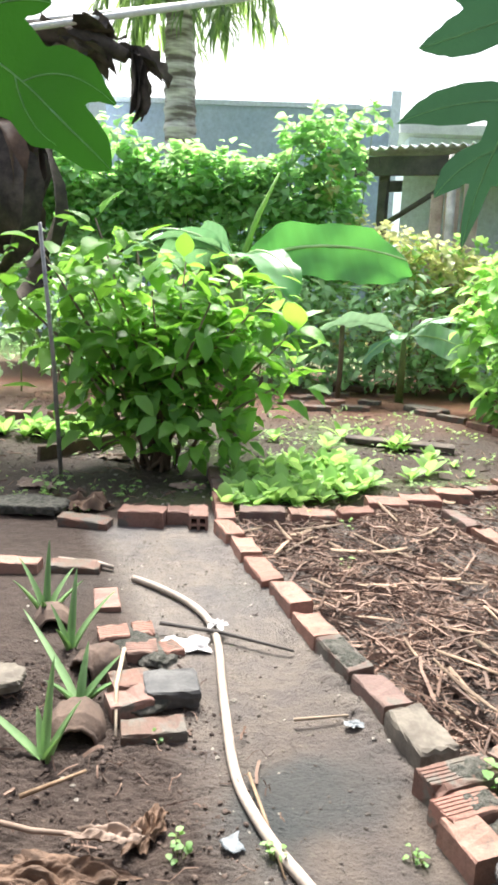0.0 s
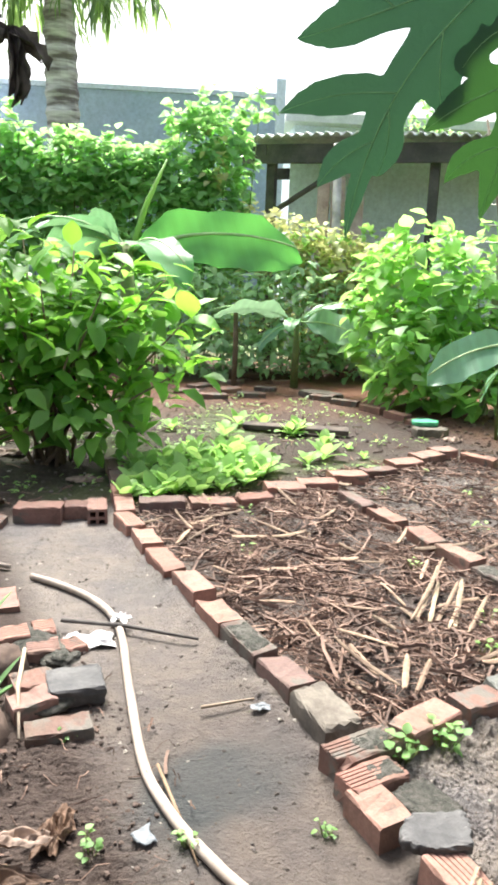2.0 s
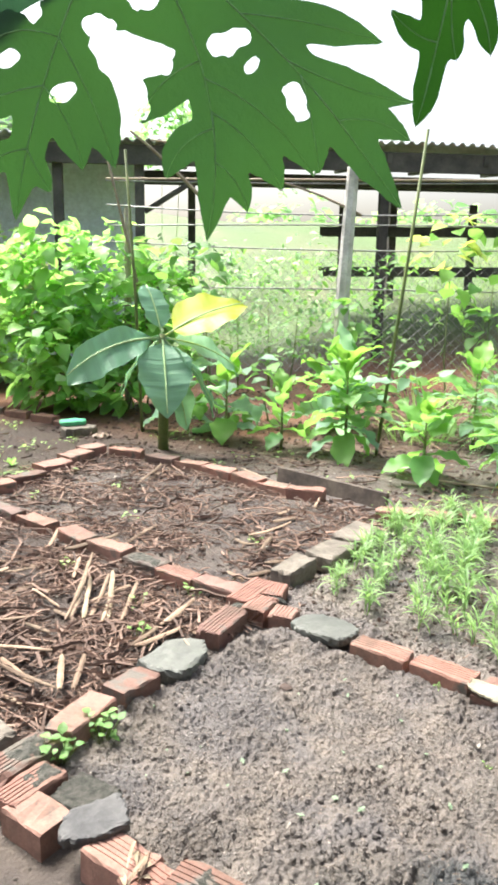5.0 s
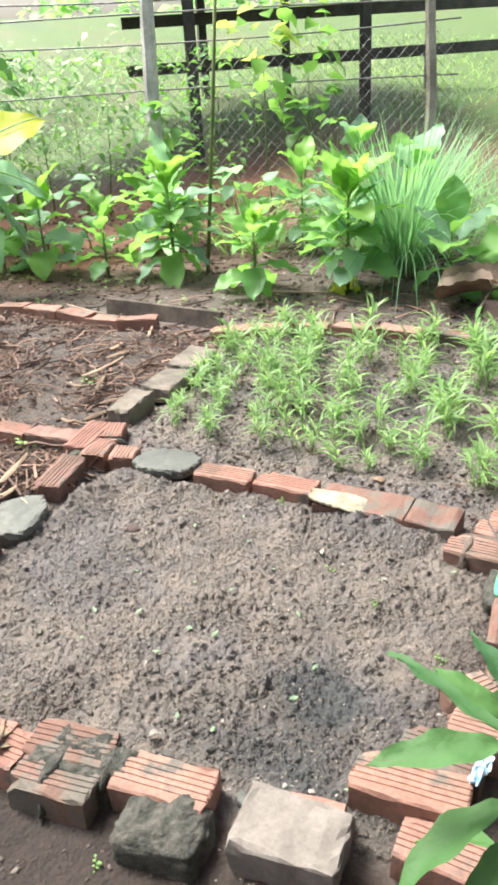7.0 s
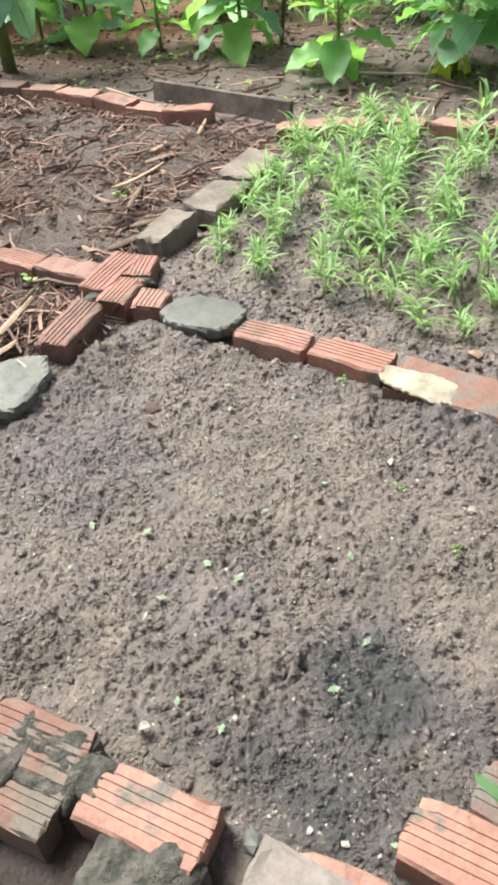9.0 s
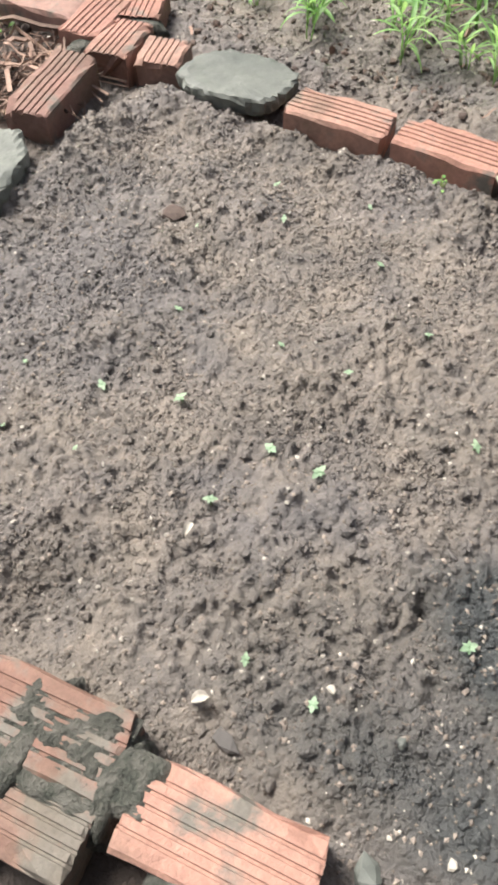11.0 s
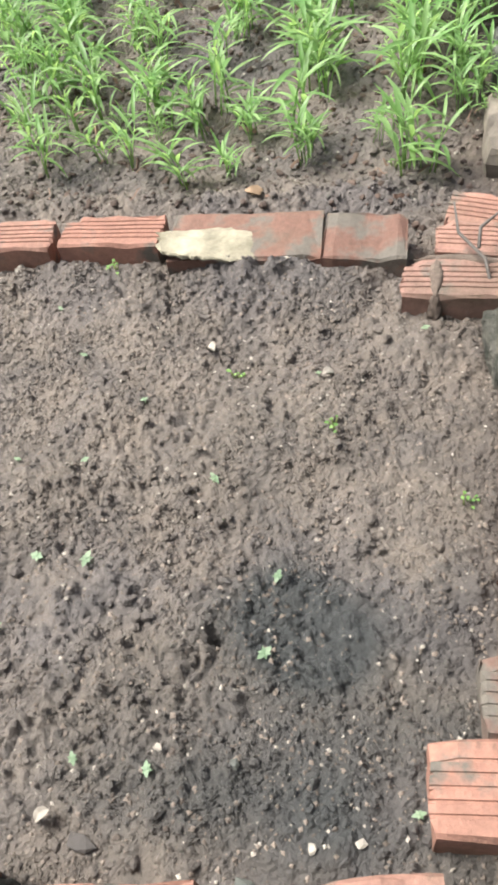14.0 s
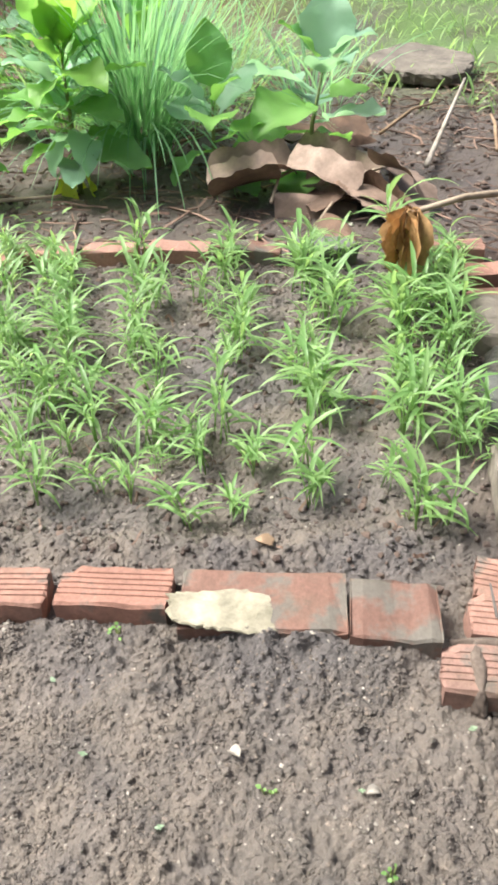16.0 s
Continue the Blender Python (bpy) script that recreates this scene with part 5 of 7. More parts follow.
def greens():
    """Mustard greens: rosettes of rounded leaves."""
    r = random.Random(51)
    kinds = []
    for k in range(4):
        g = thing("mustard_green", "young mustard green with rounded bright leaves in soil", "vegetable", group="mustard greens in the bed")
        leaf = [Shape().add(*blade(0.1, 0.05, "spoon", 6, 3, d, 0.2, 0.015, 0, 9 + k)).mesh("leaf", M_LETTUCE) for d in (0.5, 0.95)]
        for i in range(8):
            part("leaf", leaf[i % 2], g, aim(0, 0, 0, 137.5 * i + 30 * k, r.uniform(40, 80), r.uniform(0.65, 1.2), r.uniform(-15, 15)))
        kinds.append(g)
    spots = []
    for _ in range(1500):
        s, w = r.uniform(-0.3, 0.95), r.uniform(-3.0, -1.72)
        x, y = unplan(s, w)
        if s > 0.5 and r.random() < 0.45 or s > 0.25 and w < -2.4 or w > -1.6 - 0.28 * s:
            continue
        if x > -0.22 and all((x - a) ** 2 + (y - b) ** 2 > 0.0055 for a, b in spots):
            spots.append((x, y))
    for _ in range(26):
        x, y = r.uniform(-2.1, -1.15), r.uniform(4.75, 5.15)
        spots.append((x, y))
    for _ in range(16):
        x, y = unplan(r.uniform(0.7, 1.7), r.uniform(-3.2, -2.0))
        spots.append((x, y))
    for i, (x, y) in enumerate(spots):
        m = pose(x, y, ground_z(x, y) - 0.004, 0, 0, r.uniform(0, 360)) @ Matrix.Scale(r.uniform(1.05, 1.6) * (0.45 if x > 0.95 else 1), 4)
        if i < 4:
            kinds[i].matrix_basis = m
        else:
            ob = copy_thing(kinds[i % 4], m)
            ob.matrix_basis = m


def shoots():
    """Rows of water-spinach shoots in the bed with the grey slabs."""
    r = random.Random(61)
    kinds = []
    for k in range(6):
        sh, st = Shape(), Shape()
        for i in range(r.randint(3, 5)):
            bx, by = r.uniform(-0.022, 0.022), r.uniform(-0.022, 0.022)
            h, lx, ly = r.uniform(0.07, 0.15), r.uniform(-0.035, 0.035), r.uniform(-0.035, 0.035)
            st.add(*tube([(bx, by, -0.01), (bx + lx * 0.4, by + ly * 0.4, h * 0.5), (bx + lx, by + ly, h)], [0.0024, 0.0021, 0.0014], 4))
            n = r.randint(4, 6)
            for j in range(n):
                t = 0.42 + 0.58 * j / (n - 1)
                v, f = blade(r.uniform(0.07, 0.135), r.uniform(0.008, 0.0135), "lance", 5, 3, r.uniform(0.5, 1.7), 0.35)
                sh.add(v, f, aim(bx + lx * t, by + ly * t, h * t, 137.5 * j + r.uniform(-40, 40), r.uniform(35, 80)))
        g = thing("spinach_clump", "clump of slender green water-spinach shoots", "vegetable", group="water-spinach rows")
        tagged(part("shoot_base", st.mesh("shoot_base", M_SPROUT), g), kind="stuff")
        tagged(part("shoot_foliage", sh.mesh("shoot_foliage", M_SPROUT), g), kind="stuff")
        kinds.append(g)
    rows = (((1.68, 2.02), (2.42, 2.5), 0.8), ((1.72, 1.84), (2.6, 2.56), 0.85), ((1.78, 1.69), (2.7, 2.5), 0.95), ((1.86, 1.58), (2.7, 2.27), 1.0), ((1.9, 1.45), (2.84, 2.1), 1.0), ((1.94, 1.3), (2.95, 1.87), 1.05), ((1.95, 1.165), (3.05, 1.62), 1.2), ((2.0, 1.03), (3.12, 1.38), 1.25), ((2.2, 0.94), (3.2, 1.27), 1.0))
    first = 0
    for (a, b), (c, d), size in rows:
        n = int(math.hypot(c - a, d - b) / 0.05)
        for i in range(n + 1):
            s = i / n
            x, y = a + (c - a) * s + r.gauss(0, 0.03), b + (d - b) * s + r.gauss(0, 0.03)
            if r.random() < 0.1:
                continue
            m = pose(x, y, ground_z(x, y), r.uniform(-8, 8), r.uniform(-8, 8), r.uniform(0, 360)) @ Matrix.Scale(size * r.uniform(0.5, 1.15) * (0.7 + 0.32 * s), 4)
            if first < 6:
                kinds[first].matrix_basis = m
                first += 1
            else:
                ob = copy_thing(kinds[r.randrange(6)], m)
                ob.matrix_basis = m


def seedlings():
    """Tiny sprouts in the bare bed."""
    leaf = Shape().add(*blade(0.009, 0.0055, "ovate", 3, 3, 0.4, 0.2)).mesh("leaf", M_SEEDLING)
    r = random.Random(71)
    spots = [(1.083, 1.117), (0.981, 1.098), (1.102, 1.05), (1.041, 1.253), (0.97, 1.331), (0.929, 0.845), (1.091, 0.797), (1.182, 0.827), (1.271, 0.965)]
    for _ in range(34):
        x, y = unplan(r.uniform(0.12, 0.95), r.uniform(0.4, 1.45))
        if all((x - a) ** 2 + (y - b) ** 2 > 0.006 for a, b in spots):
            spots.append((x, y))
    first = None
    for i, (x, y) in enumerate(spots):
        m = pose(x, y, ground_z(x, y) + 0.006, r.uniform(-15, 15), r.uniform(-15, 15), r.uniform(0, 360)) @ Matrix.Scale(r.uniform(0.8, 1.2) if i < 9 else r.uniform(0.4, 0.8), 4)
        if first is None:
            first = thing("seedling", "tiny pale green seedling sprouting from bare soil", "seedling", m, "seedlings in the bare bed")
            part("stem", Shape().add(*tube([(0, 0, -0.012), (0, 0, 0.004)], 0.0011, 5)).mesh("stem", M_SEEDLING), first)
            for k in range(6):
                part("leaf", leaf, first, aim(0, 0, 0.003, 60 * k + 17, 6 + 16 * (k % 2), 0.8 + 0.4 * (k % 3 == 0)))
        else:
            ob = copy_thing(first, m)
            ob.matrix_basis = m


def herb(x, y, size, seed, label="low bright green weed growing from the soil", material=None, n=12):
    r = random.Random(seed)
    root = thing("weed", label, "weed", pose(x, y, ground_z(x, y)), "small weeds")
    mt = material or M_HERB
    leaf = [Shape().add(*blade(0.035, 0.028, "ovate", 4, 3, d, 0.2, 0.03)).mesh("leaf", mt) for d in (0.4, 1.0)]
    for i in range(n):
        h = r.uniform(0.01, 0.07) * size
        px, py = r.uniform(-0.045, 0.045) * size, r.uniform(-0.045, 0.045) * size
        part("stem", Shape().add(*tube([(px * 0.3, py * 0.3, -0.01), (px, py, h)], 0.0012, 4)).mesh("stem", M_STEM), root)
        part("leaf", leaf[i % 2], root, aim(px, py, h, r.uniform(0, 360), r.uniform(0, 40), size * r.uniform(0.5, 1.1)))


def vegetable(name, label, x, y, height, seed, leaves, size=0.2, aspect=0.55, pale=0.25, yellow=1, lean=(0, 0)):
    """An upright plant with broad leaves round one stem."""
    r = random.Random(seed)
    root = thing(name, label, "vegetable", pose(x, y, ground_z(x, y)), "vegetable plants along the bed")
    tip = (lean[0], lean[1], height)
    part("stem", Shape().add(*tube([(0, 0, -0.04), (lean[0] * 0.4, lean[1] * 0.4, height * 0.5), tip], [0.011, 0.009, 0.004], 7)).mesh("stem", M_STEM), root)
    sets = {mt: ovate_set("leaf", mt, size, aspect, 3, droops=(0.25, 0.6, 0.95), n=12, stalk=0.3, wave=0.045, ragged=0.12) for mt in (M_EGGPLANT, M_EGG_PALE, M_EGG_YEL, M_EGG_TOP)}
    for i in range(leaves):
        s = 0.2 + 0.8 * (i / max(1, leaves - 1)) ** 0.75
        mt = M_EGG_YEL if i < yellow else M_EGG_TOP if s > 0.8 and i % 3 and name == "eggplant" else M_EGG_PALE if r.random() < pale else M_EGGPLANT
        el = r.uniform(-25, 5) if s < 0.5 else r.uniform(8, 48) if s < 0.85 else r.uniform(50, 80)
        if i < yellow:
            el = -65
        part("leaf", sets[mt][i % 3], root, aim(lean[0] * s, lean[1] * s, height * s, 137.5 * i + 40 * seed, el, r.uniform(0.6, 1.2) * (1.1 - 0.3 * s), r.uniform(-20, 20)))
    return root


def lemongrass():
    r = random.Random(91)
    root = thing("lemongrass_clump", "tall clump of arching lemongrass blades", "grass", pose(3.86, 2.72, 0))
    sh = Shape()
    for i in range(520):
        q, d = r.uniform(0, 360), r.uniform(0, 0.12)
        v, f = blade(r.uniform(0.6, 1.02), r.uniform(0.006, 0.012), "lance", 8, 3, r.uniform(0.25, 1.0) if i % 3 else r.uniform(1.0, 2.6), 0.4)
        sh.add(v, f, aim(d * math.cos(radians(q)), d * math.sin(radians(q)), -0.01, q + r.uniform(-60, 60), r.uniform(66, 89)))
    tagged(part("grass_foliage", sh.mesh("grass_foliage", M_LEMONGRASS), root), kind="stuff")
    part("base", Shape().add(*tube([(0, 0, -0.04), (0, 0, 0.08), (0, 0, 0.16)], [0.12, 0.1, 0.05], 10)).mesh("base", M_BROWNSTEM), root)


def aloe(x, y, seed, leaves):
    r = random.Random(seed)
    root = thing("aloe_plant", "small aloe with upright pointed grey-green leaves", "succulent", pose(x, y, ground_z(x, y)), "aloe plants by the path")
    for i, (az, el, ln) in enumerate(leaves):
        ln *= 0.8
        v, f = blade(ln, 0.03, "taper", 8, 3, r.uniform(0.05, 0.45), 0.55)
        low = [(px * 0.6, py, pz - 0.01 * (1 - py / (ln * 1.05))) for px, py, pz in v]
        me = Shape().add(v, f).add(low, [tuple(reversed(q)) for q in f]).mesh("leaf", M_ALOE)
        part("leaf", me, root, aim(0.008 * math.cos(radians(az)), 0.008 * math.sin(radians(az)), 0, az, el))


def sapling():
    """The young tree beside the bed's near corner, with long pointed leaves."""
    root = thing("sapling", "young sapling with long pointed glossy green leaves", "sapling", pose(0.95, 0.247, 0))
    part("stem", Shape().add(*tube([(0, 0, -0.05), (0.005, 0.01, 0.22), (0, 0.03, 0.46)], [0.009, 0.007, 0.003], 7)).mesh("stem", M_STEM), root)
    for k, (z, az, el, ln, wd, dr) in enumerate(((0.38, 80, 4, 0.25, 0.04, 0.25), (0.4, 140, 4, 0.19, 0.05, 0.4), (0.33, 160, -8, 0.2, 0.055, 0.5), (0.4, 105, 38, 0.13, 0.03, 0.6), (0.41, 60, 25, 0.15, 0.034, 0.5), (0.4, 20, 30, 0.18, 0.06, 0.5), (0.29, 188, -12, 0.21, 0.055, 0.5), (0.3, 320, 5, 0.22, 0.07, 0.7), (0.43, 40, 60, 0.12, 0.04, 0.3), (0.43, 170, 55, 0.1, 0.035, 0.3), (0.22, 100, -15, 0.15, 0.05, 0.6), (0.2, 10, -5, 0.2, 0.06, 0.6))):
        v, f = blade(0.84 * ln, 0.9 * wd, "lance", 14, 5, dr, 0.3, 0.022, 0.03, k, 0.06)
        part("leaf", Shape().add(v, f).mesh("leaf", M_LONGLEAF), root, aim(0.0, 0.02 * z, z + 0.03, az, el, 1.0, (-1) ** k * 12))


PAPAYA_WEBS = ((0.006, -0.084, 0.049, -0.092, 0.018), (0.104, -0.109, 0.159, -0.147, 0.016), (-0.131, -0.133, -0.087, -0.131, 0.013), (0.051, -0.116, 0.058, -0.136, 0.009))
PAPAYA_GAPS = ((-0.095, -0.077, -0.077, -0.089, 0.008), (-0.072, -0.069, -0.068, -0.072, 0.006), (-0.114, -0.099, -0.11, -0.093, 0.006), (-0.105, -0.13, -0.095, -0.126, 0.007), (-0.061, -0.16, -0.045, -0.151, 0.006),
               (0.015, -0.065, 0.029, -0.072, 0.012), (0.096, -0.108, 0.117, -0.099, 0.01), (0.127, -0.126, 0.132, -0.118, 0.006), (0.172, -0.145, 0.181, -0.163, 0.01),
               (-0.025, -0.096, -0.009, -0.1, 0.01), (-0.009, -0.1, 0.051, -0.115, 0.004), (-0.008, -0.126, 0.041, -0.126, 0.011), (0.006, -0.133, 0.019, -0.165, 0.012))
PAPAYA_LEAVES = (
    ((0.451, 0.659, 1.458), (-0.34, -0.916, -0.212), 0.42, 0.09, M_PAPAYA, (
        (-159, 0.301, 0.04, 0.021, 0.026, ((0.75, 0.16, -47, 0.03, 0.015), (0.73, 0.22, 36, 0.12, 0.018), (0.57, 0.36, 44, 0.07, 0.024), (0.57, 0.28, -45, -0.07, 0.026), (0.4, 0.42, -44, -0.04, 0.033), (0.4, 0.29, 48, 0.2, 0.023))),
        (163, 0.31, -0.13, 0.026, 0.026, ((0.77, 0.2, -19, -0.11, 0.018), (0.64, 0.23, 59, 0.14, 0.022), (0.61, 0.36, -29, -0.08, 0.028), (0.47, 0.27, 61, 0.13, 0.034), (0.48, 0.48, -36, -0.08, 0.027))),
        (130, 0.4, -0.04, 0.027, 0.028, ((0.56, 0.25, 33, -0.02, 0.027), (0.72, 0.22, -28, -0.11, 0.021), (0.52, 0.37, -27, 0.04, 0.023), (0.35, 0.38, -33, -0.03, 0.024))),
        (101, 0.19, -0.12, 0.027, 0.028, ()), (-100, 0.165, 0.08, 0.024, 0.028, ()))),
    # the side leaf, its shade carried by the darker leaf colour
    ((0.398, 0.695, 1.428), (-0.34, -0.916, -0.212), 0.36, 0.015, M_PAPAYA_SHADED, (
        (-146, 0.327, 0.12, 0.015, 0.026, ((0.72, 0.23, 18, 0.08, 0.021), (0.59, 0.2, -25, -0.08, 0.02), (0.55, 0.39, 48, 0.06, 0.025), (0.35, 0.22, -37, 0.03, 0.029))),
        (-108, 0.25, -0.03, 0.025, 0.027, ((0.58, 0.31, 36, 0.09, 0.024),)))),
    ((0.785, 0.589, 1.448), (-0.34, -0.916, -0.212), 0.2, 0.03, M_PAPAYA_LIGHT, (
        (-174, 0.155, -0.03, 0.018, 0.022, ((0.46, 0.41, 110, -0.09, 0.017),)), (166, 0.09, 0.04, 0.014, 0.018, ()), (145, 0.099, -0.11, 0.014, 0.019, ()), (112, 0.117, -0.16, 0.018, 0.021, ()))),
    ((-0.26, 0.769, 1.348), (-0.34, -0.916, -0.212), 0.26, 0.05, M_PAPAYA_LIGHT, (
        (130, 0.198, -0.04, 0.033, 0.042, ((0.39, 0.52, -26, -0.15, 0.032), (0.35, 0.38, 18, 0.14, 0.032))), (81, 0.112, -0.12, 0.016, 0.02, ()))),
)

leafy_shrub()
bananas()
papaya()
greens()
shoots()
seedlings()
lemongrass()
vegetable("eggplant", "young eggplant with bright broad leaves on the bank", 3.07, 3.82, 0.54, 1, 46, 0.27, 0.5, 0.3)
vegetable("eggplant", "small eggplant seedling with bright green leaves", 2.78, 4.12, 0.34, 2, 14, 0.19, yellow=0)
vegetable("eggplant", "thin eggplant shoot with few leaves on the bank", 3.08, 3.1, 0.38, 3, 24, 0.22, 0.58, yellow=0)
vegetable("eggplant", "tall eggplant with broad pale leaves and yellow lower leaf", 3.4, 2.72, 0.5, 4, 44, 0.25, 0.6, 0.45, 3)
vegetable("gourd_plant", "young gourd plant with wide drooping leaves", 3.98, 2.02, 0.4, 5, 12, 0.3, 0.85, 0.5, 0, (0.05, -0.05))
vegetable("gourd_plant", "low gourd plant with bright leaves in dry litter", 3.72, 2.3, 0.3, 6, 10, 0.25, 0.75, 0.3, 0, (-0.05, -0.03))
vegetable("eggplant", "small plant with dark drooping leaves near fence", 3.95, 3.6, 0.5, 7, 20, 0.2, 0.7, 0.4, 0)
vegetable("eggplant", "low leafy plant beside the young banana", 2.6, 4.55, 0.4, 8, 14, 0.26, 0.8, 0.6, 0)
vegetable("eggplant", "leafy plant behind the waxy young banana", 2.45, 4.85, 0.6, 9, 18, 0.26, 0.75, 0.5, 0)
vegetable("eggplant", "wide-leaved plant at the fence foot", 3.5, 4.6, 0.5, 10, 16, 0.24, 0.75, 0.4, 0)
vegetable("gourd_plant", "spreading gourd plant with wide leaves on the bank", 4.3, 3.0, 0.5, 11, 18, 0.28, 0.8, 0.4, 0)
vegetable("gourd_plant", "low gourd plant near the fence corner", 4.6, 3.7, 0.6, 12, 18, 0.26, 0.8, 0.3, 0)
herb(0.6, 1.53, 0.9, 1, n=26)
herb(0.705, 1.565, 0.85, 2, n=22)
herb(0.955, 1.766, 0.7, 3)
herb(-1.07, 3.55, 1.5, 4, n=16)
herb(-0.72, 3.68, 1.1, 5)
herb(0.1, 1.28, 0.5, 6)
herb(-0.09, 1.27, 0.6, 7)
herb(0.38, 1.32, 0.45, 8)
herb(-0.19, 1.66, 0.5, 9, n=6)
for k, (sx, sw) in enumerate(((0.3, -0.9), (0.5, -1.3), (0.8, -0.5), (0.75, -0.05), (0.6, 0.1), (1.4, -0.8), (1.7, -1.2), (0.35, -1.45), (1.55, -0.2), (0.95, 0.0), (1.3, -1.4))):
    herb(*unplan(sx, sw), 0.7, 20 + k, "small green weed poking through the straw", M_LETTUCE, 6)
aloe(-0.686, 2.28, 1, [(100, 72, 0.3), (60, 60, 0.22), (150, 66, 0.26), (20, 50, 0.2), (200, 62, 0.2), (280, 55, 0.15)])
aloe(-0.54, 2.06, 2, [(95, 80, 0.3), (40, 62, 0.26), (160, 66, 0.18), (250, 60, 0.14)])
aloe(-0.44, 1.8, 3, [(140, 38, 0.4), (90, 66, 0.2), (40, 50, 0.2), (10, 45, 0.15), (200, 55, 0.14)])
aloe(-0.45, 1.54, 4, [(85, 80, 0.3), (165, 35, 0.3), (30, 66, 0.2), (320, 60, 0.15), (120, 60, 0.15)])
sapling()


def ground_weeds():
    """Tiny weeds and fallen leaf bits in loose patches on the damp ground."""
    r, sh = random.Random(84), Shape()
    shapes = [blade(0.03, 0.016, "ovate", 3, 3, d, 0.3) for d in (0.3, 0.9)]
    for s0, s1, w0, w1, patches, per in ((-0.45, 1.8, -3.6, -1.75, 44, 13), (0.6, 2.3, -4.2, -2.2, 34, 12), (-1.6, -0.6, -2.6, -1.7, 14, 14), (2.4, 3.6, -2.2, 1.2, 26, 9)):
        for _ in range(patches):
            cx, cy = unplan(r.uniform(s0, s1), r.uniform(w0, w1))
            for _ in range(per):
                x, y = r.gauss(cx, 0.06), r.gauss(cy, 0.06)
                v, f = shapes[r.randrange(2)]
                sh.add(v, f, aim(x, y, ground_z(x, y) + r.uniform(0.0, 0.03), r.uniform(0, 360), r.uniform(-5, 50), r.uniform(0.6, 1.6)))
    single("ground_weed", sh.mesh("ground_weed", M_WEED), Matrix(), "tiny pale green weeds in loose patches on damp soil", "weeds", kind="stuff")


ground_weeds()


def tall_weed(x, y, seed, count, height, material):
    """Thin upright grass weeds."""
    r, sh = random.Random(seed), Shape()
    for _ in range(count):
        q, d = r.uniform(0, 360), r.uniform(0, 0.2)
        v, f = blade(height * r.uniform(0.5, 1.1), r.uniform(0.006, 0.014), "lance", 7, 3, r.uniform(0.2, 1.6), 0.4)
        sh.add(v, f, aim(x + d * math.cos(radians(q)), y + d * math.sin(radians(q)), ground_z(x, y) - 0.02, q + r.uniform(-60, 60), r.uniform(60, 88)))
    root = thing("tall_weed", "thin tall grass weeds near the wire fence", "weeds", Matrix(), "tall weeds")
    tagged(part("grass_foliage", sh.mesh("grass_foliage", material), root), kind="stuff")


for k, (x, y, h) in enumerate(((4.5, 2.75, 0.8), (4.75, 3.2, 0.9), (4.2, 3.35, 0.8), (5.0, 2.4, 0.7), (4.6, 3.75, 0.8), (5.3, 3.0, 0.8), (3.75, 3.9, 0.6))):
    tall_weed(x, y, 300 + k, 70, h, M_LEMONGRASS if k % 2 else M_DRYGRASS)


# ---- bricks and stones ----
def brick_pool(material, tag):
    return {"whole": [brick_mesh("brick", 10 * tag + k, material) for k in range(4)],
            "half": [brick_mesh("brick", 30 + 10 * tag + k, material, 0.12, broken=0.12) for k in range(3)],
            "plain": [brick_mesh("brick", 60 + 10 * tag + k, material, grooves=0) for k in range(3)],
            "wide": [brick_mesh("brick", 80 + 10 * tag + k, material, width=0.12, grooves=0) for k in range(2)],
            "holes": [brick_mesh("brick", 95 + tag, material, 0.16, holes=True, broken=0.02)]}


RED, OLD = brick_pool(M_BRICK, 1), brick_pool(M_BRICK_OLD, 2)
BASE = {"whole": 0.19, "half": 0.12, "plain": 0.19, "wide": 0.19, "holes": 0.16}
count_bricks = 0


def edging(label, bricks, close=1.0):
    """A row of bricks: x, y, length, angle of its run, kind, top height; close lengthens them towards each other."""
    global count_bricks
    root = thing("brick_edging", label, "brick edging", Matrix(), "brick edgings of the beds")
    r = random.Random(len(bricks) * 7 + count_bricks)
    for x, y, ln, ang, kind, top in bricks:
        pool = OLD if kind.startswith("old") else RED
        k = kind.replace("old_", "")
        mesh = pool[k][count_bricks % len(pool[k])]
        m = pose(x, y, top, r.uniform(-2.5, 2.5), r.uniform(-3, 3), ang - 90 + r.uniform(-1.5, 1.5)) @ Matrix.Diagonal((r.uniform(0.96, 1.05), close * ln / BASE[k], 1, 1))
        part("brick", mesh, root, m)
        count_bricks += 1
    return root


def crust(parent, x, y, rx, ry, ang, seed, top, cover=0.3):
    """Old cement smeared on a brick's top: an uneven sheet that comes and goes."""
    n = 34
    verts, faces = [], []
    for j in range(n + 1):
        for i in range(n + 1):
            u, v = i / n * 2 - 1, j / n * 2 - 1
            px, py = u * rx, v * ry
            d = max(u * u, v * v) ** 2
            p = Vector((px * 30 + seed, py * 30, 0.3 * seed))
            h = cover + 0.9 * noise.noise(p) + 0.45 * noise.noise(p * 2.7) + 0.25 * noise.noise(p * 7) - 1.5 * d
            verts.append((px, py, max(-0.007, min(0.004, 0.007 * h))))
    for j in range(n):
        for i in range(n):
            q = j * (n + 1) + i
            faces.append((q, q + 1, q + n + 2, q + n + 1))
    part("cement_crust", Shape().add(verts, faces).mesh("cement_crust", M_MORTAR), parent, pose(x, y, top, 0, 0, ang), "mossy grey cement crust")


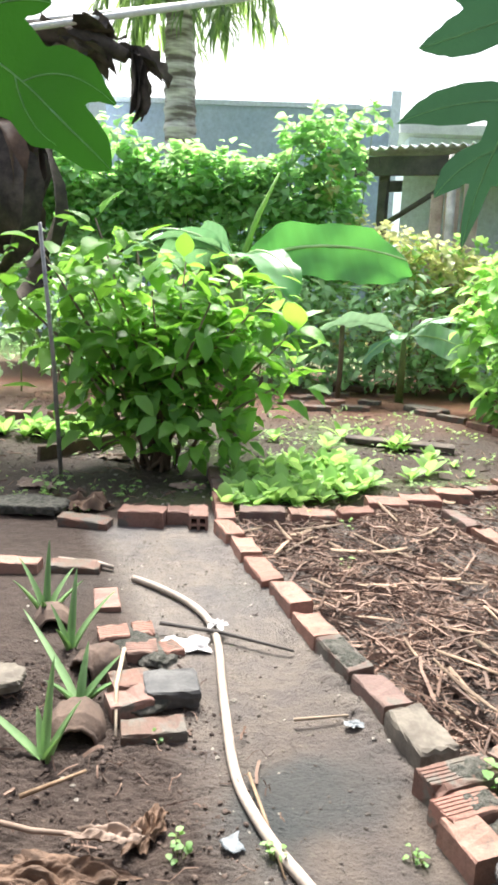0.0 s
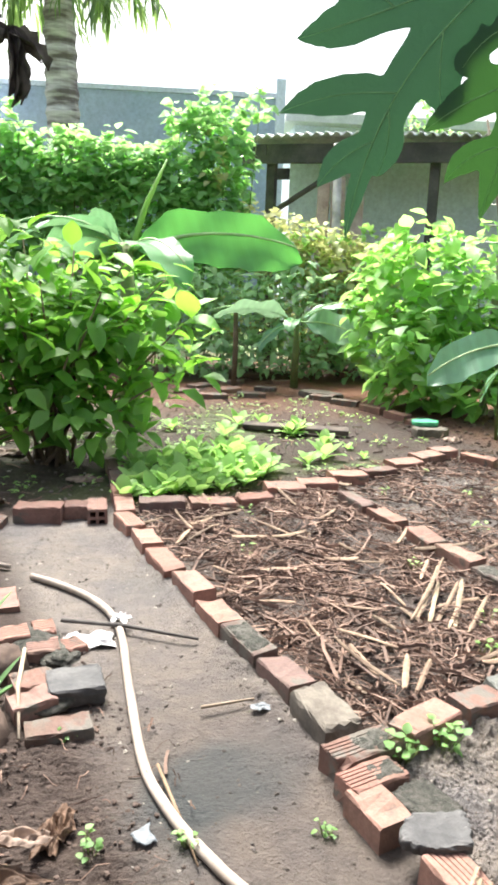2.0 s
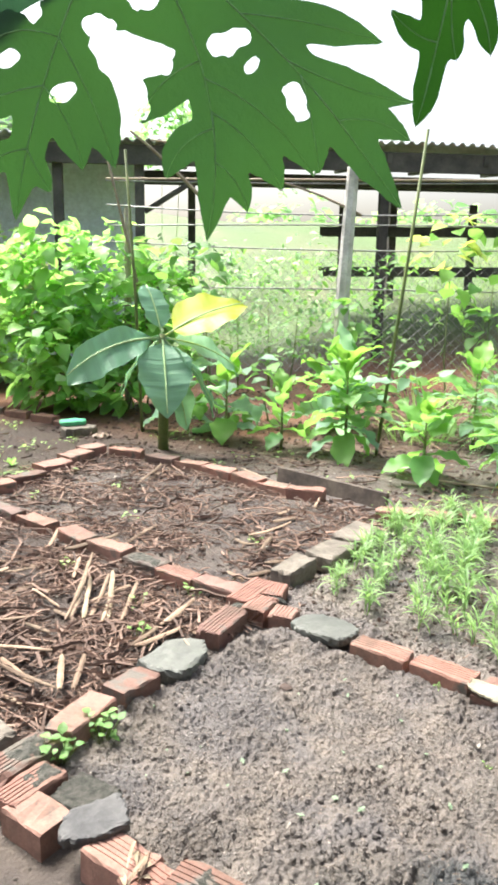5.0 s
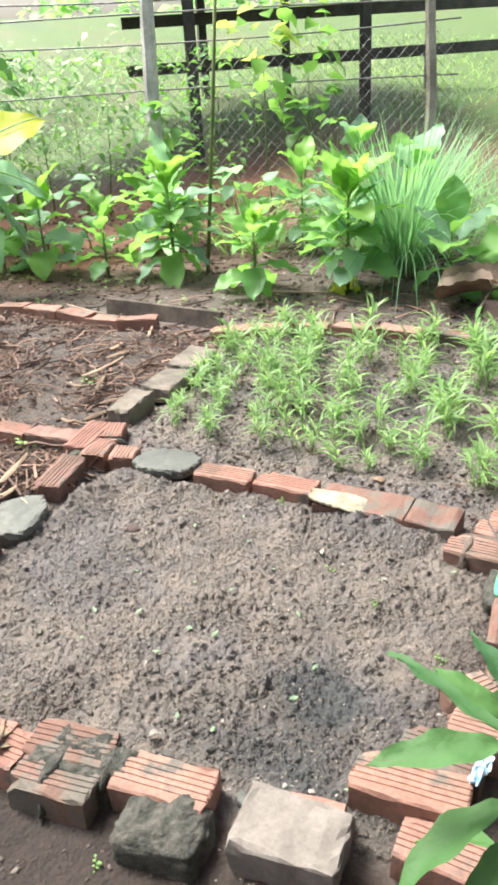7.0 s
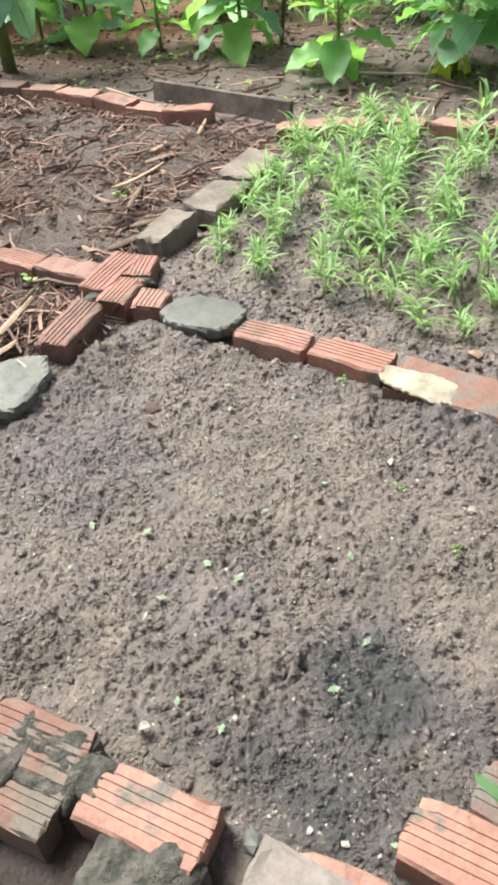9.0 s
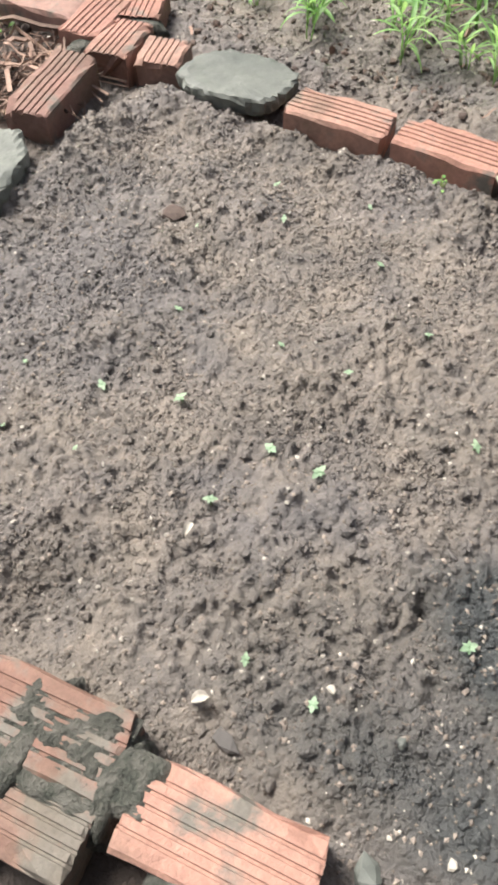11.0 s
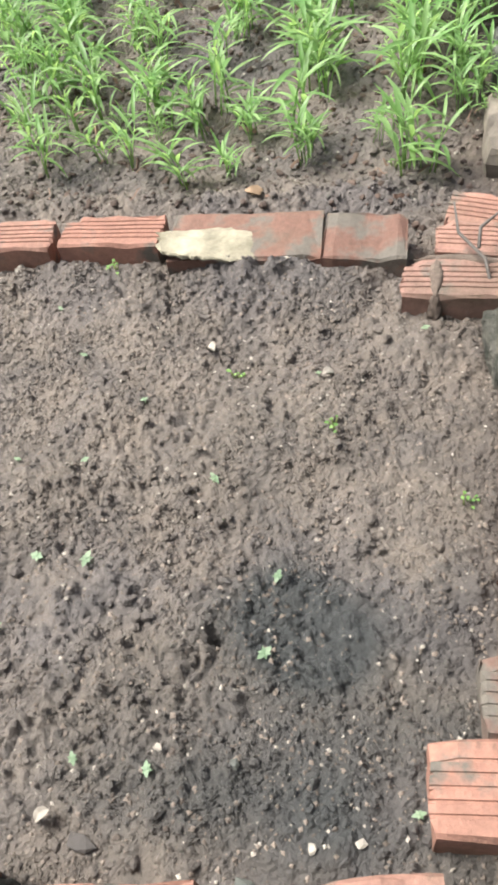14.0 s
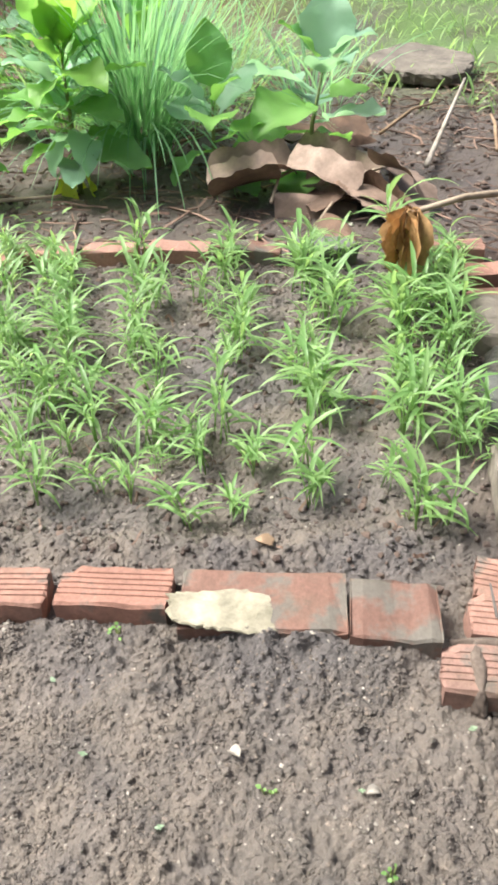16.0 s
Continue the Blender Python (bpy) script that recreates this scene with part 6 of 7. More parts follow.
def slab(name, label, category, x, y, rx, ry, thick, ang, seed, material, top, squarish=0.5, tilt=(0, 0), rough=0.07):
    me = slab_mesh(name, rx, ry, thick, seed, material, 9, squarish, rough)
    return single(name, me, pose(x, y, top, tilt[0], tilt[1], ang), label, category)


def cement_lump(x, y, rx, ry, h, ang, seed):
    """A rough set lump of cement: a squat, pitted dome."""
    verts, faces, n, m = [], [], 44, 22
    for j in range(m + 1):
        e = math.pi / 2 * (1 - j / m)
        for i in range(n):
            q = 2 * math.pi * i / n
            c, sn = max(0.0, math.cos(e)) ** 0.5, math.sin(e) ** 0.35 if e > 1e-6 else 0.0
            k = 1 / max(abs(math.cos(q)), abs(math.sin(q))) ** 0.85
            p = Vector((c * k * math.cos(q), c * k * math.sin(q), sn))
            g = 1 + 0.12 * noise.noise(p * 1.3 + Vector((seed, 0, 0))) + 0.05 * noise.noise(p * 5 + Vector((0, seed, 0))) + 0.045 * noise.noise(p * 13)
            verts.append((p.x * rx * g, p.y * ry * g, p.z * h * g))
    for j in range(m):
        for i in range(n):
            faces.append((j * n + i, (j + 1) * n + i, (j + 1) * n + (i + 1) % n, j * n + (i + 1) % n))
    faces.append(tuple(range(n)))
    single("cement_lump", Shape().add(verts, faces).mesh("cement_lump", M_MORTAR), pose(x, y, -0.005, 0, 0, ang), "rough grey cement lump against the red brick", "cement lump")


T = 0.062
path_row = edging("row of worn red hollow bricks along the path", [
    (-0.31, 4.0, 0.2, -80, "whole", T), (-0.27, 3.77, 0.2, -80, "whole", T), (-0.235, 3.53, 0.19, -81, "whole", T), (-0.2, 3.32, 0.19, -81, "plain", T),
    (-0.161, 3.11, 0.195, -69, "whole", T), (-0.075, 2.9, 0.19, -72, "plain", 0.066), (0.005, 2.67, 0.21, -70, "plain", T), (0.109, 2.452, 0.2, -67, "plain", 0.07),
    (0.19, 2.235, 0.175, -66, "plain", 0.064), (0.27, 2.05, 0.2, -65, "old_plain", 0.068), (0.362, 1.87, 0.165, -65, "plain", 0.06),
    (0.5, 1.525, 0.18, 29, "old_whole", 0.07), (0.5, 1.425, 0.14, 27, "whole", 0.064), (0.492, 1.33, 0.12, -66, "plain", 0.062), (0.6, 1.13, 0.13, -66, "whole", 0.068), (0.625, 1.055, 0.08, -66, "half", 0.064)], 1.1)
far_row = edging("row of broken red bricks edging the mulch bed", [
    (-0.034, 3.37, 0.21, 2, "wide", 0.068), (0.195, 3.38, 0.21, 8, "wide", 0.064), (0.395, 3.45, 0.16, 17, "whole", 0.066), (0.56, 3.63, 0.2, 4, "wide", 0.068), (0.73, 3.71, 0.2, 2, "wide", 0.07),
    (0.92, 3.88, 0.2, 8, "wide", 0.066), (1.11, 4.0, 0.21, 20, "old_plain", 0.06), (1.3, 4.16, 0.2, 19, "wide", 0.066), (1.48, 4.32, 0.19, 25, "wide", 0.07), (1.62, 4.47, 0.15, 10, "wide", 0.066)], 1.06)
left_row = edging("row of dark mossy bricks at the path's end", [
    (-0.56, 3.25, 0.22, -3, "wide", 0.072), (-0.315, 3.27, 0.16, 97, "holes", 0.072), (-0.405, 3.28, 0.11, 4, "half", 0.07), (-0.8, 3.17, 0.24, -4, "old_plain", 0.04)])
mid_row = edging("row of red bricks dividing the two mulch beds", [
    (1.355, 2.205, 0.18, -62, "plain", 0.066), (1.275, 2.365, 0.175, -69, "whole", 0.064), (1.217, 2.545, 0.18, -66, "old_plain", 0.06), (1.147, 2.755, 0.2, -70, "plain", 0.066), (1.072, 2.967, 0.19, -74, "plain", 0.06), (0.972, 3.22, 0.2, -68, "plain", 0.062), (0.885, 3.45, 0.2, -67, "plain", 0.062)], 1.1)
near_row = edging("row of red bricks between straw and bare soil", [
    (0.675, 1.625, 0.185, 33, "plain", 0.075), (0.84, 1.71, 0.15, 27, "old_plain", 0.075), (1.224, 1.931, 0.19, 31, "whole", 0.07)])
corner = edging("cluster of mortared broken bricks where beds meet", [
    (1.425, 2.1, 0.2, 29, "whole", 0.068), (1.395, 1.99, 0.14, 35, "half", 0.066), (1.435, 1.905, 0.09, 37, "half", 0.062), (1.5, 2.075, 0.12, 44, "half", 0.064)])
right_row = edging("row of red and mossy bricks beside the spinach bed", [
    (1.563, 1.56, 0.18, -64, "whole", 0.064), (1.645, 1.383, 0.185, -69, "whole", 0.064), (1.716, 1.16, 0.275, -69, "old_wide", 0.062), (1.772, 0.97, 0.14, -71, "old_wide", 0.072)])
back_row = edging("row of bricks at the bank behind the beds", [
    (1.8, 4.33, 0.2, -45, "plain", 0.06), (1.93, 4.08, 0.2, -61, "plain", 0.055), (2.03, 3.88, 0.2, -66, "plain", 0.055), (2.1, 3.67, 0.2, -70, "plain", 0.06), (2.165, 3.45, 0.2, -76, "plain", 0.06), (2.21, 3.24, 0.2, -72, "plain", 0.06), (2.29, 3.08, 0.19, -48, "plain", 0.07),
    (2.5, 2.62, 0.2, -40, "plain", 0.055), (2.64, 2.52, 0.18, -55, "plain", 0.05), (2.76, 2.4, 0.2, -60, "plain", 0.055), (2.87, 2.22, 0.17, -65, "plain", 0.055), (2.955, 2.03, 0.2, -69, "plain", 0.06), (3.04, 1.825, 0.2, -73, "old_plain", 0.06), (3.29, 1.24, 0.16, -70, "holes", 0.06)], 1.08)
cluster = edging("mortared ribbed bricks at the bed's corner", [
    (1.735, 0.795, 0.19, -73, "whole", 0.064), (1.84, 0.79, 0.17, -75, "whole", 0.066), (1.915, 0.82, 0.13, -80, "half", 0.06), (1.8, 0.6, 0.17, -75, "whole", 0.064), (1.9, 0.64, 0.16, -75, "whole", 0.064), (1.96, 0.7, 0.12, -75, "whole", 0.066)])
south_row = edging("jumble of red bricks along the bed's near edge", [
    (1.55, 0.608, 0.2, -152, "old_whole", 0.066), (1.42, 0.535, 0.16, -150, "old_plain", 0.06), (1.31, 0.545, 0.1, 160, "half", 0.07), (1.4, 0.46, 0.17, -70, "old_whole", 0.07), (1.27, 0.46, 0.18, -68, "whole", 0.068), (1.165, 0.505, 0.15, -70, "old_whole", 0.062), (1.07, 0.5, 0.2, -66, "whole", 0.072), (1.02, 0.4, 0.15, -66, "half", 0.05),
    (0.905, 0.578, 0.12, -58, "plain", 0.06), (0.785, 0.795, 0.18, -60, "whole", 0.066), (0.71, 0.975, 0.165, -60, "old_whole", 0.07), (0.655, 0.935, 0.16, -62, "old_whole", 0.064)])
side_row = edging("row of cement-covered bricks beside the spinach bed", [
    (2.42, 0.83, 0.24, 18, "plain", 0.066), (2.75, 0.94, 0.2, 20, "plain", 0.062), (3.0, 1.04, 0.2, -62, "plain", 0.05), (3.14, 1.1, 0.2, -60, "plain", 0.066)])
slab("concrete_block", "grey block of stone beside the spinach bed", "concrete block", 2.19, 0.81, 0.115, 0.1, 0.09, 20, 41, M_CONCRETE, 0.075, 0.8, (0, 3), 0.07)
slab("concrete_block", "dark grey block beside the spinach bed", "concrete block", 2.46, 0.93, 0.1, 0.055, 0.09, 18, 42, M_SLATE, 0.07, 0.8, (2, 0), 0.06)
slab("concrete_block", "cement-covered block at the spinach bed's edge", "concrete block", 2.82, 1.01, 0.125, 0.085, 0.09, 18, 43, M_CONCRETE, 0.076, 0.8, (2, 0), 0.07)
lett_row = edging("line of red bricks behind the mustard greens", [
    (-1.9, 5.42, 0.22, 2, "plain", 0.05), (-1.6, 5.46, 0.22, 3, "plain", 0.05), (-1.3, 5.5, 0.22, 2, "plain", 0.05), (-0.98, 5.45, 0.22, -5, "plain", 0.05), (0.27, 6.4, 0.25, 10, "old_plain", 0.04), (0.6, 6.5, 0.25, 8, "old_plain", 0.04), (1.35, 6.2, 0.25, -35, "old_plain", 0.05), (1.52, 5.95, 0.22, -52, "plain", 0.05), (1.66, 5.7, 0.22, -55, "plain", 0.05), (0.62, 8.0, 0.22, 5, "plain", 0.05), (0.05, 6.62, 0.24, -6, "old_wide", 0.03), (0.42, 6.72, 0.2, 20, "wide", 0.04), (0.16, 6.95, 0.22, 40, "old_wide", 0.03), (0.75, 6.85, 0.2, -15, "old_wide", 0.035), (0.95, 7.3, 0.22, 8, "wide", 0.03), (1.2, 6.42, 0.22, -30, "old_wide", 0.05), (1.78, 5.5, 0.2, -50, "wide", 0.03), (0.5, 7.25, 0.22, 60, "old_wide", 0.03)])
pile = edging("loose red brick rubble beside the aloes", [
    (-0.52, 2.42, 0.19, 105, "plain", 0.015), (-0.43, 2.14, 0.1, 20, "half", 0.034), (-0.35, 2.2, 0.07, 20, "half", 0.024), (-0.33, 2.08, 0.1, 15, "half", 0.022), (-0.25, 2.1, 0.07, 40, "half", 0.018), (-0.31, 1.85, 0.12, 25, "old_plain", 0.05), (-0.3, 1.765, 0.12, 28, "plain", 0.046), (-0.93, 2.64, 0.22, 4, "plain", 0.04), (-0.7, 2.67, 0.2, 6, "old_plain", 0.03), (-0.22, 1.68, 0.17, 15, "old_plain", 0.022)])


def mortar(parent, x, y, sx, sy, h, seed, top, ang=-60, material=None):
    """Crumbling mortar: one rough body pressed into and over a joint."""
    verts, faces, n, m = [], [], 40, 16
    for j in range(m + 1):
        e = math.pi / 2 * (1 - j / m)
        for i in range(n):
            q = 2 * math.pi * i / n
            p = Vector((math.cos(e) ** 0.6 * math.cos(q), math.cos(e) ** 0.6 * math.sin(q), math.sin(e)))
            g = 1 + 0.3 * noise.noise(p * 1.6 + Vector((seed * 3.1, 0, 0))) + 0.14 * noise.noise(p * 5 + Vector((0, seed * 1.7, 0))) + 0.06 * noise.noise(p * 14)
            verts.append((p.x * sx * 1.15 * g, p.y * sy * 1.15 * g, (p.z - 1) * h * 0.7 + 0.006 * (g - 1)))
    for j in range(m):
        for i in range(n):
            faces.append((j * n + i, (j + 1) * n + i, (j + 1) * n + (i + 1) % n, j * n + (i + 1) % n))
    faces.append(tuple(range(n)))
    part("mortar", Shape().add(verts, faces).mesh("mortar", material or M_MORTAR), parent, pose(x, y, top, 0, 0, ang), "rough brown mortar" if material else "rough grey mortar")


mortar(corner, 1.34, 2.035, 0.035, 0.03, 0.07, 1, 0.055)
mortar(corner, 1.47, 2.03, 0.05, 0.025, 0.07, 2, 0.058)
mortar(pile, -0.37, 2.13, 0.09, 0.07, 0.05, 12, 0.024)
mortar(pile, -0.28, 2.06, 0.06, 0.05, 0.04, 13, 0.02)
mortar(pile, -0.25, 1.8, 0.05, 0.07, 0.05, 14, 0.042)
mortar(cluster, 1.786, 0.8, 0.085, 0.013, 0.07, 3, 0.063, -73, M_JOINT)
mortar(cluster, 1.882, 0.76, 0.1, 0.014, 0.07, 4, 0.064, -75, M_JOINT)
mortar(cluster, 1.84, 0.695, 0.1, 0.015, 0.07, 5, 0.064, 15, M_JOINT)
mortar(cluster, 1.765, 0.7, 0.05, 0.022, 0.08, 16, 0.06, 10, M_JOINT)
mortar(cluster, 1.725, 0.835, 0.05, 0.013, 0.07, 17, 0.068, 18, M_JOINT)
mortar(south_row, 0.68, 0.965, 0.02, 0.075, 0.08, 6, 0.071)
mortar(south_row, 0.735, 0.895, 0.022, 0.05, 0.1, 7, 0.07)
mortar(south_row, 0.77, 0.73, 0.03, 0.045, 0.1, 8, 0.069)
mortar(side_row, 2.33, 0.88, 0.03, 0.06, 0.07, 9, 0.06)
mortar(side_row, 2.63, 0.97, 0.03, 0.06, 0.07, 10, 0.066)
for k, (row, x, y, rx, ry, ang, top, cover) in enumerate((
        (south_row, 0.684, 0.957, 0.085, 0.03, -61, 0.0655, 0.1), (south_row, 0.722, 0.965, 0.07, 0.036, -61, 0.0695, 0.05), (south_row, 0.745, 0.89, 0.04, 0.03, -60, 0.066, 0.4),
        (path_row, 0.27, 2.05, 0.09, 0.038, -65, 0.068, 0.7), (path_row, 0.53, 1.54, 0.06, 0.038, 29, 0.07, 0.3), (path_row, 0.525, 1.435, 0.045, 0.034, 27, 0.065, 0.15), (mid_row, 1.217, 2.545, 0.08, 0.035, -66, 0.06, 0.6))):
    crust(row, x, y, rx, ry, ang, 51 + k, top, cover)
part("cream_patch", slab_mesh("cream_patch", 0.09, 0.046, 0.008, 9, M_CREAM, 11, 0.2, 0.16), right_row, pose(1.668, 1.207, 0.0665, 0, 5, -66), "cream plaster patch")


slab("concrete_block", "worn beige concrete block set in the brick row", "concrete block", 0.435, 1.675, 0.095, 0.055, 0.11, -68, 1, M_CONCRETE, 0.076, 0.85, (1, 2), 0.06)
slab("rock", "dark grey jagged rock lying on the bricks", "rock", 0.575, 1.225, 0.07, 0.05, 0.026, 10, 2, M_DARKSTONE, 0.086, 0.3, (4, -5), 0.18)
slab("stone_slab", "flat grey broken stone slab between bricks", "stone slab", 1.01, 1.8, 0.12, 0.075, 0.05, 36, 3, M_SLATE, 0.064, 0.7, (2, 3), 0.08)
slab("stone_slab", "flat grey rounded stone slab at bed corner", "stone slab", 1.495, 1.76, 0.108, 0.072, 0.03, -52, 5, M_SLATE, 0.06, 0.35, (0, 2), 0.09)
slab("concrete_block", "grey concrete block on edge beside the corner bricks", "concrete block", 1.665, 2.21, 0.1, 0.045, 0.1, 28, 6, M_CONCRETE, 0.08, 0.95, (3, 0), 0.04)
slab("concrete_slab", "pale broken concrete slab edging the spinach bed", "concrete slab", 1.9, 2.305, 0.13, 0.075, 0.06, 27, 7, M_CONCRETE, 0.07, 0.8, (0, 2), 0.1)
slab("concrete_slab", "pale narrow concrete slab edging the spinach bed", "concrete slab", 2.125, 2.425, 0.12, 0.07, 0.06, 27, 8, M_CONCRETE, 0.068, 0.8, (2, 0), 0.1)
slab("concrete_block", "smooth beige concrete block at the bed's near edge", "concrete block", 0.868, 0.572, 0.09, 0.062, 0.08, -64, 9, M_PALECEMENT, 0.076, 0.92, (0, 2), 0.04)
slab("stone_slab", "flat muddy grey slab beside the corner bricks", "stone slab", 0.6, 1.35, 0.065, 0.05, 0.05, -60, 24, M_MORTAR, 0.05, 0.7, (2, 0), 0.1)
cement_lump(0.735, 0.735, 0.075, 0.055, 0.07, -58, 10)
slab("painted_tile", "broken turquoise painted tile on the brick cluster", "tile", 1.665, 0.66, 0.05, 0.066, 0.012, -66, 11, M_GREENPAINT, 0.07, 0.9, (0, 4), 0.08)
slab("stone_slab", "grey stone under the turquoise tile", "stone slab", 1.66, 0.665, 0.065, 0.075, 0.06, -62, 12, M_MORTAR, 0.052, 0.6, (0, 0), 0.12)
slab("painted_tile", "small turquoise tile lying on grey rubble", "tile", 1.72, 5.2, 0.1, 0.07, 0.03, 0, 13, M_GREENPAINT, 0.09, 0.4)
slab("rubble_stone", "pale grey rubble stone below the turquoise tile", "stone", 1.74, 5.12, 0.12, 0.09, 0.08, 0, 14, M_CONCRETE, 0.056, 0.4)
slab("stone_slab", "grey mossy slab on the spinach bed's back edge", "stone slab", 3.14, 1.61, 0.1, 0.06, 0.06, -68, 15, M_SLATE, 0.062, 0.6)
slab("stone_slab", "dark flat slabs heaped by the path", "stone slab", -0.2, 1.84, 0.075, 0.062, 0.05, 15, 16, M_DARKSTONE, 0.054, 0.9, (1, 1), 0.05)
slab("roof_tile", "old dark roof tile lying at the bed's edge", "roof tile", -1.1, 3.3, 0.17, 0.1, 0.04, 8, 17, M_MORTAR, 0.06, 0.7)
slab("roof_tile", "grey ribbed roof tile beside the aloes", "roof tile", -0.66, 1.78, 0.08, 0.06, 0.03, 20, 18, M_CONCRETE, 0.07, 0.5)
slab("dark_slab", "dark cracked asphalt slab on the far bank", "slab", 6.1, 2.1, 0.38, 0.3, 0.07, 10, 19, M_CONCRETE, 0.11, 0.5, (3, -4), 0.12)
slab("rubble_stone", "rusty flat rubble behind the small banana", "stone", 0.75, 7.6, 0.35, 0.14, 0.06, 5, 20, M_DRYLEAF, 0.06, 0.5)
slab("rubble_stone", "grey flat rubble beside the brick line", "stone", 1.2, 6.55, 0.2, 0.1, 0.06, -30, 21, M_CONCRETE, 0.05, 0.5)


def plank(x, y, ln, ang, top, label, w=0.1, t=0.03, material=None):
    single("plank", box_mesh("plank", w, ln, t, material or M_WOOD, 0.004), pose(x, y, top - t / 2, 0, 0, ang - 90), label, "plank")


single("plank", box_mesh("plank", 0.025, 0.72, 0.1, M_DEADLEAF, 0.004), pose(2.47, 3.13, 0.03, 0, 8, -73 + 90), "grey weathered board on edge behind the bricks", "plank")
single("plank", box_mesh("plank", 0.09, 0.72, 0.035, M_DEADLEAF, 0.004), pose(0.8, 5.1, 0.035, 0, 5, -32 - 90 + 20), "grey board lying among the greens", "plank")
single("plank", box_mesh("plank", 0.03, 0.75, 0.1, M_BROWNSTEM, 0.004), pose(-1.15, 4.55, 0.03, 0, 4, 53 - 90), "brown board edging the shrub's bed", "plank")


def stick(points, r, label, material=None, name="stick"):
    single(name, Shape().add(*tube(points, [r] * (len(points) - 1) + [r * 0.6], 6)).mesh(name, material or M_STICK), Matrix(), label, "stick")


stick([(-0.3, 2.22, 0.03), (-0.1, 2.2, 0.022), (0.125, 2.12, 0.018)], 0.007, "thin dark twig lying across the path", M_DARKWOOD)
stick([(1.71, 0.73, 0.02), (1.76, 0.775, 0.085), (1.8, 0.83, 0.09), (1.83, 0.85, 0.12)], 0.0026, "dark forked twig lying on the bricks", M_DARKWOOD)
stick([(1.775, 0.79, 0.09), (1.81, 0.8, 0.1), (1.84, 0.78, 0.115)], 0.003, "short dark twig lying on the bricks", M_DARKWOOD)
stick([(2.28, 3.33, 0.03), (2.2, 3.6, 0.06)], 0.006, "pale stick lying against the brick edge", M_PALE_STICK)
stick([(3.1, 3.0, 0.025), (3.28, 2.72, 0.03)], 0.01, "pale stick lying on the bank", M_PALE_STICK)
stick([(-0.36, 1.98, 0.06), (-0.34, 1.8, 0.05), (-0.3, 1.62, 0.02)], 0.006, "pale twig leaning by the rubble", M_PALE_STICK)
stick([(-0.45, 1.38, 0.02), (-0.33, 1.47, 0.03)], 0.006, "short brown twig on loose soil")
stick([(-0.52, 1.3, 0.03), (-0.38, 1.255, 0.045), (-0.2, 1.25, 0.05)], 0.006, "pale green leaf rib beside the dry leaf", M_TANLEAF)
stick([(0.03, 1.52, 0.02), (0.08, 1.36, 0.018), (0.12, 1.22, 0.015)], 0.004, "thin twig on the damp path")
stick([(0.13, 1.75, 0.02), (0.27, 1.79, 0.02)], 0.005, "short pale twig beside the block", M_PALE_STICK)
stick([(4.1, 1.55, 0.05), (5.6, 1.75, 0.1)], 0.013, "grey branch lying on the far bank", M_WOOD)
for k, (x, y, dx, dy) in enumerate(((4.3, 2.3, 0.5, 0.25), (4.6, 1.9, 0.7, -0.1), (4.1, 2.7, 0.45, -0.35), (5.1, 2.5, 0.3, 0.5), (4.5, 1.35, 0.6, 0.15))):
    stick([(x, y, 0.03), (x + dx / 2, y + dy / 2, 0.07), (x + dx, y + dy, 0.04)], 0.008, "dry brown stick in garden litter", M_STICK)


def hose():
    pts = [Vector(p) for p in ((-0.467, 2.602), (-0.36, 2.535), (-0.246, 2.435), (-0.175, 2.34), (-0.128, 2.23), (-0.098, 2.1), (-0.073, 1.931), (-0.045, 1.76), (-0.017, 1.599), (0.01, 1.49), (0.05, 1.391), (0.1, 1.3), (0.165, 1.21), (0.27, 1.08), (0.33, 0.95))]
    fine = []
    for i in range(len(pts) - 1):
        a, b, c, d = pts[max(i - 1, 0)], pts[i], pts[i + 1], pts[min(i + 2, len(pts) - 1)]
        for k in range(4):
            t = k / 4
            p = 0.5 * ((2 * b) + (c - a) * t + (2 * a - 5 * b + 4 * c - d) * t * t + (3 * b - a - 3 * c + d) * t ** 3)
            fine.append((p.x, p.y, 0.0115 + max(0.0, ground_z(p.x, p.y))))
    root = thing("garden_hose", "beige plastic garden hose lying on the path", "hose", Matrix())
    part("hose", Shape().add(*tube(fine, 0.0125, 10)).mesh("hose", M_HOSE), root)
    r, sh = random.Random(2), Shape()
    for k in range(5):
        v, f = blade(0.04, 0.022, "oblong", 4, 3, 0.6, 0.6, 0.08, 0, k)
        sh.add(v, f, aim(-0.12, 2.24, 0.025, 75 * k, 20))
    part("tie", sh.mesh("tie", M_PLASTIC), root, label="white plastic tie")
    single("hose_end", Shape().add(*tube([(-0.78, 2.72, 0.02), (-0.62, 2.7, 0.02), (-0.56, 2.68, 0.015)], 0.009, 8)).mesh("hose_end", M_HOSE), Matrix(), "short pale piece of hose beyond the aloes", "hose")


hose()


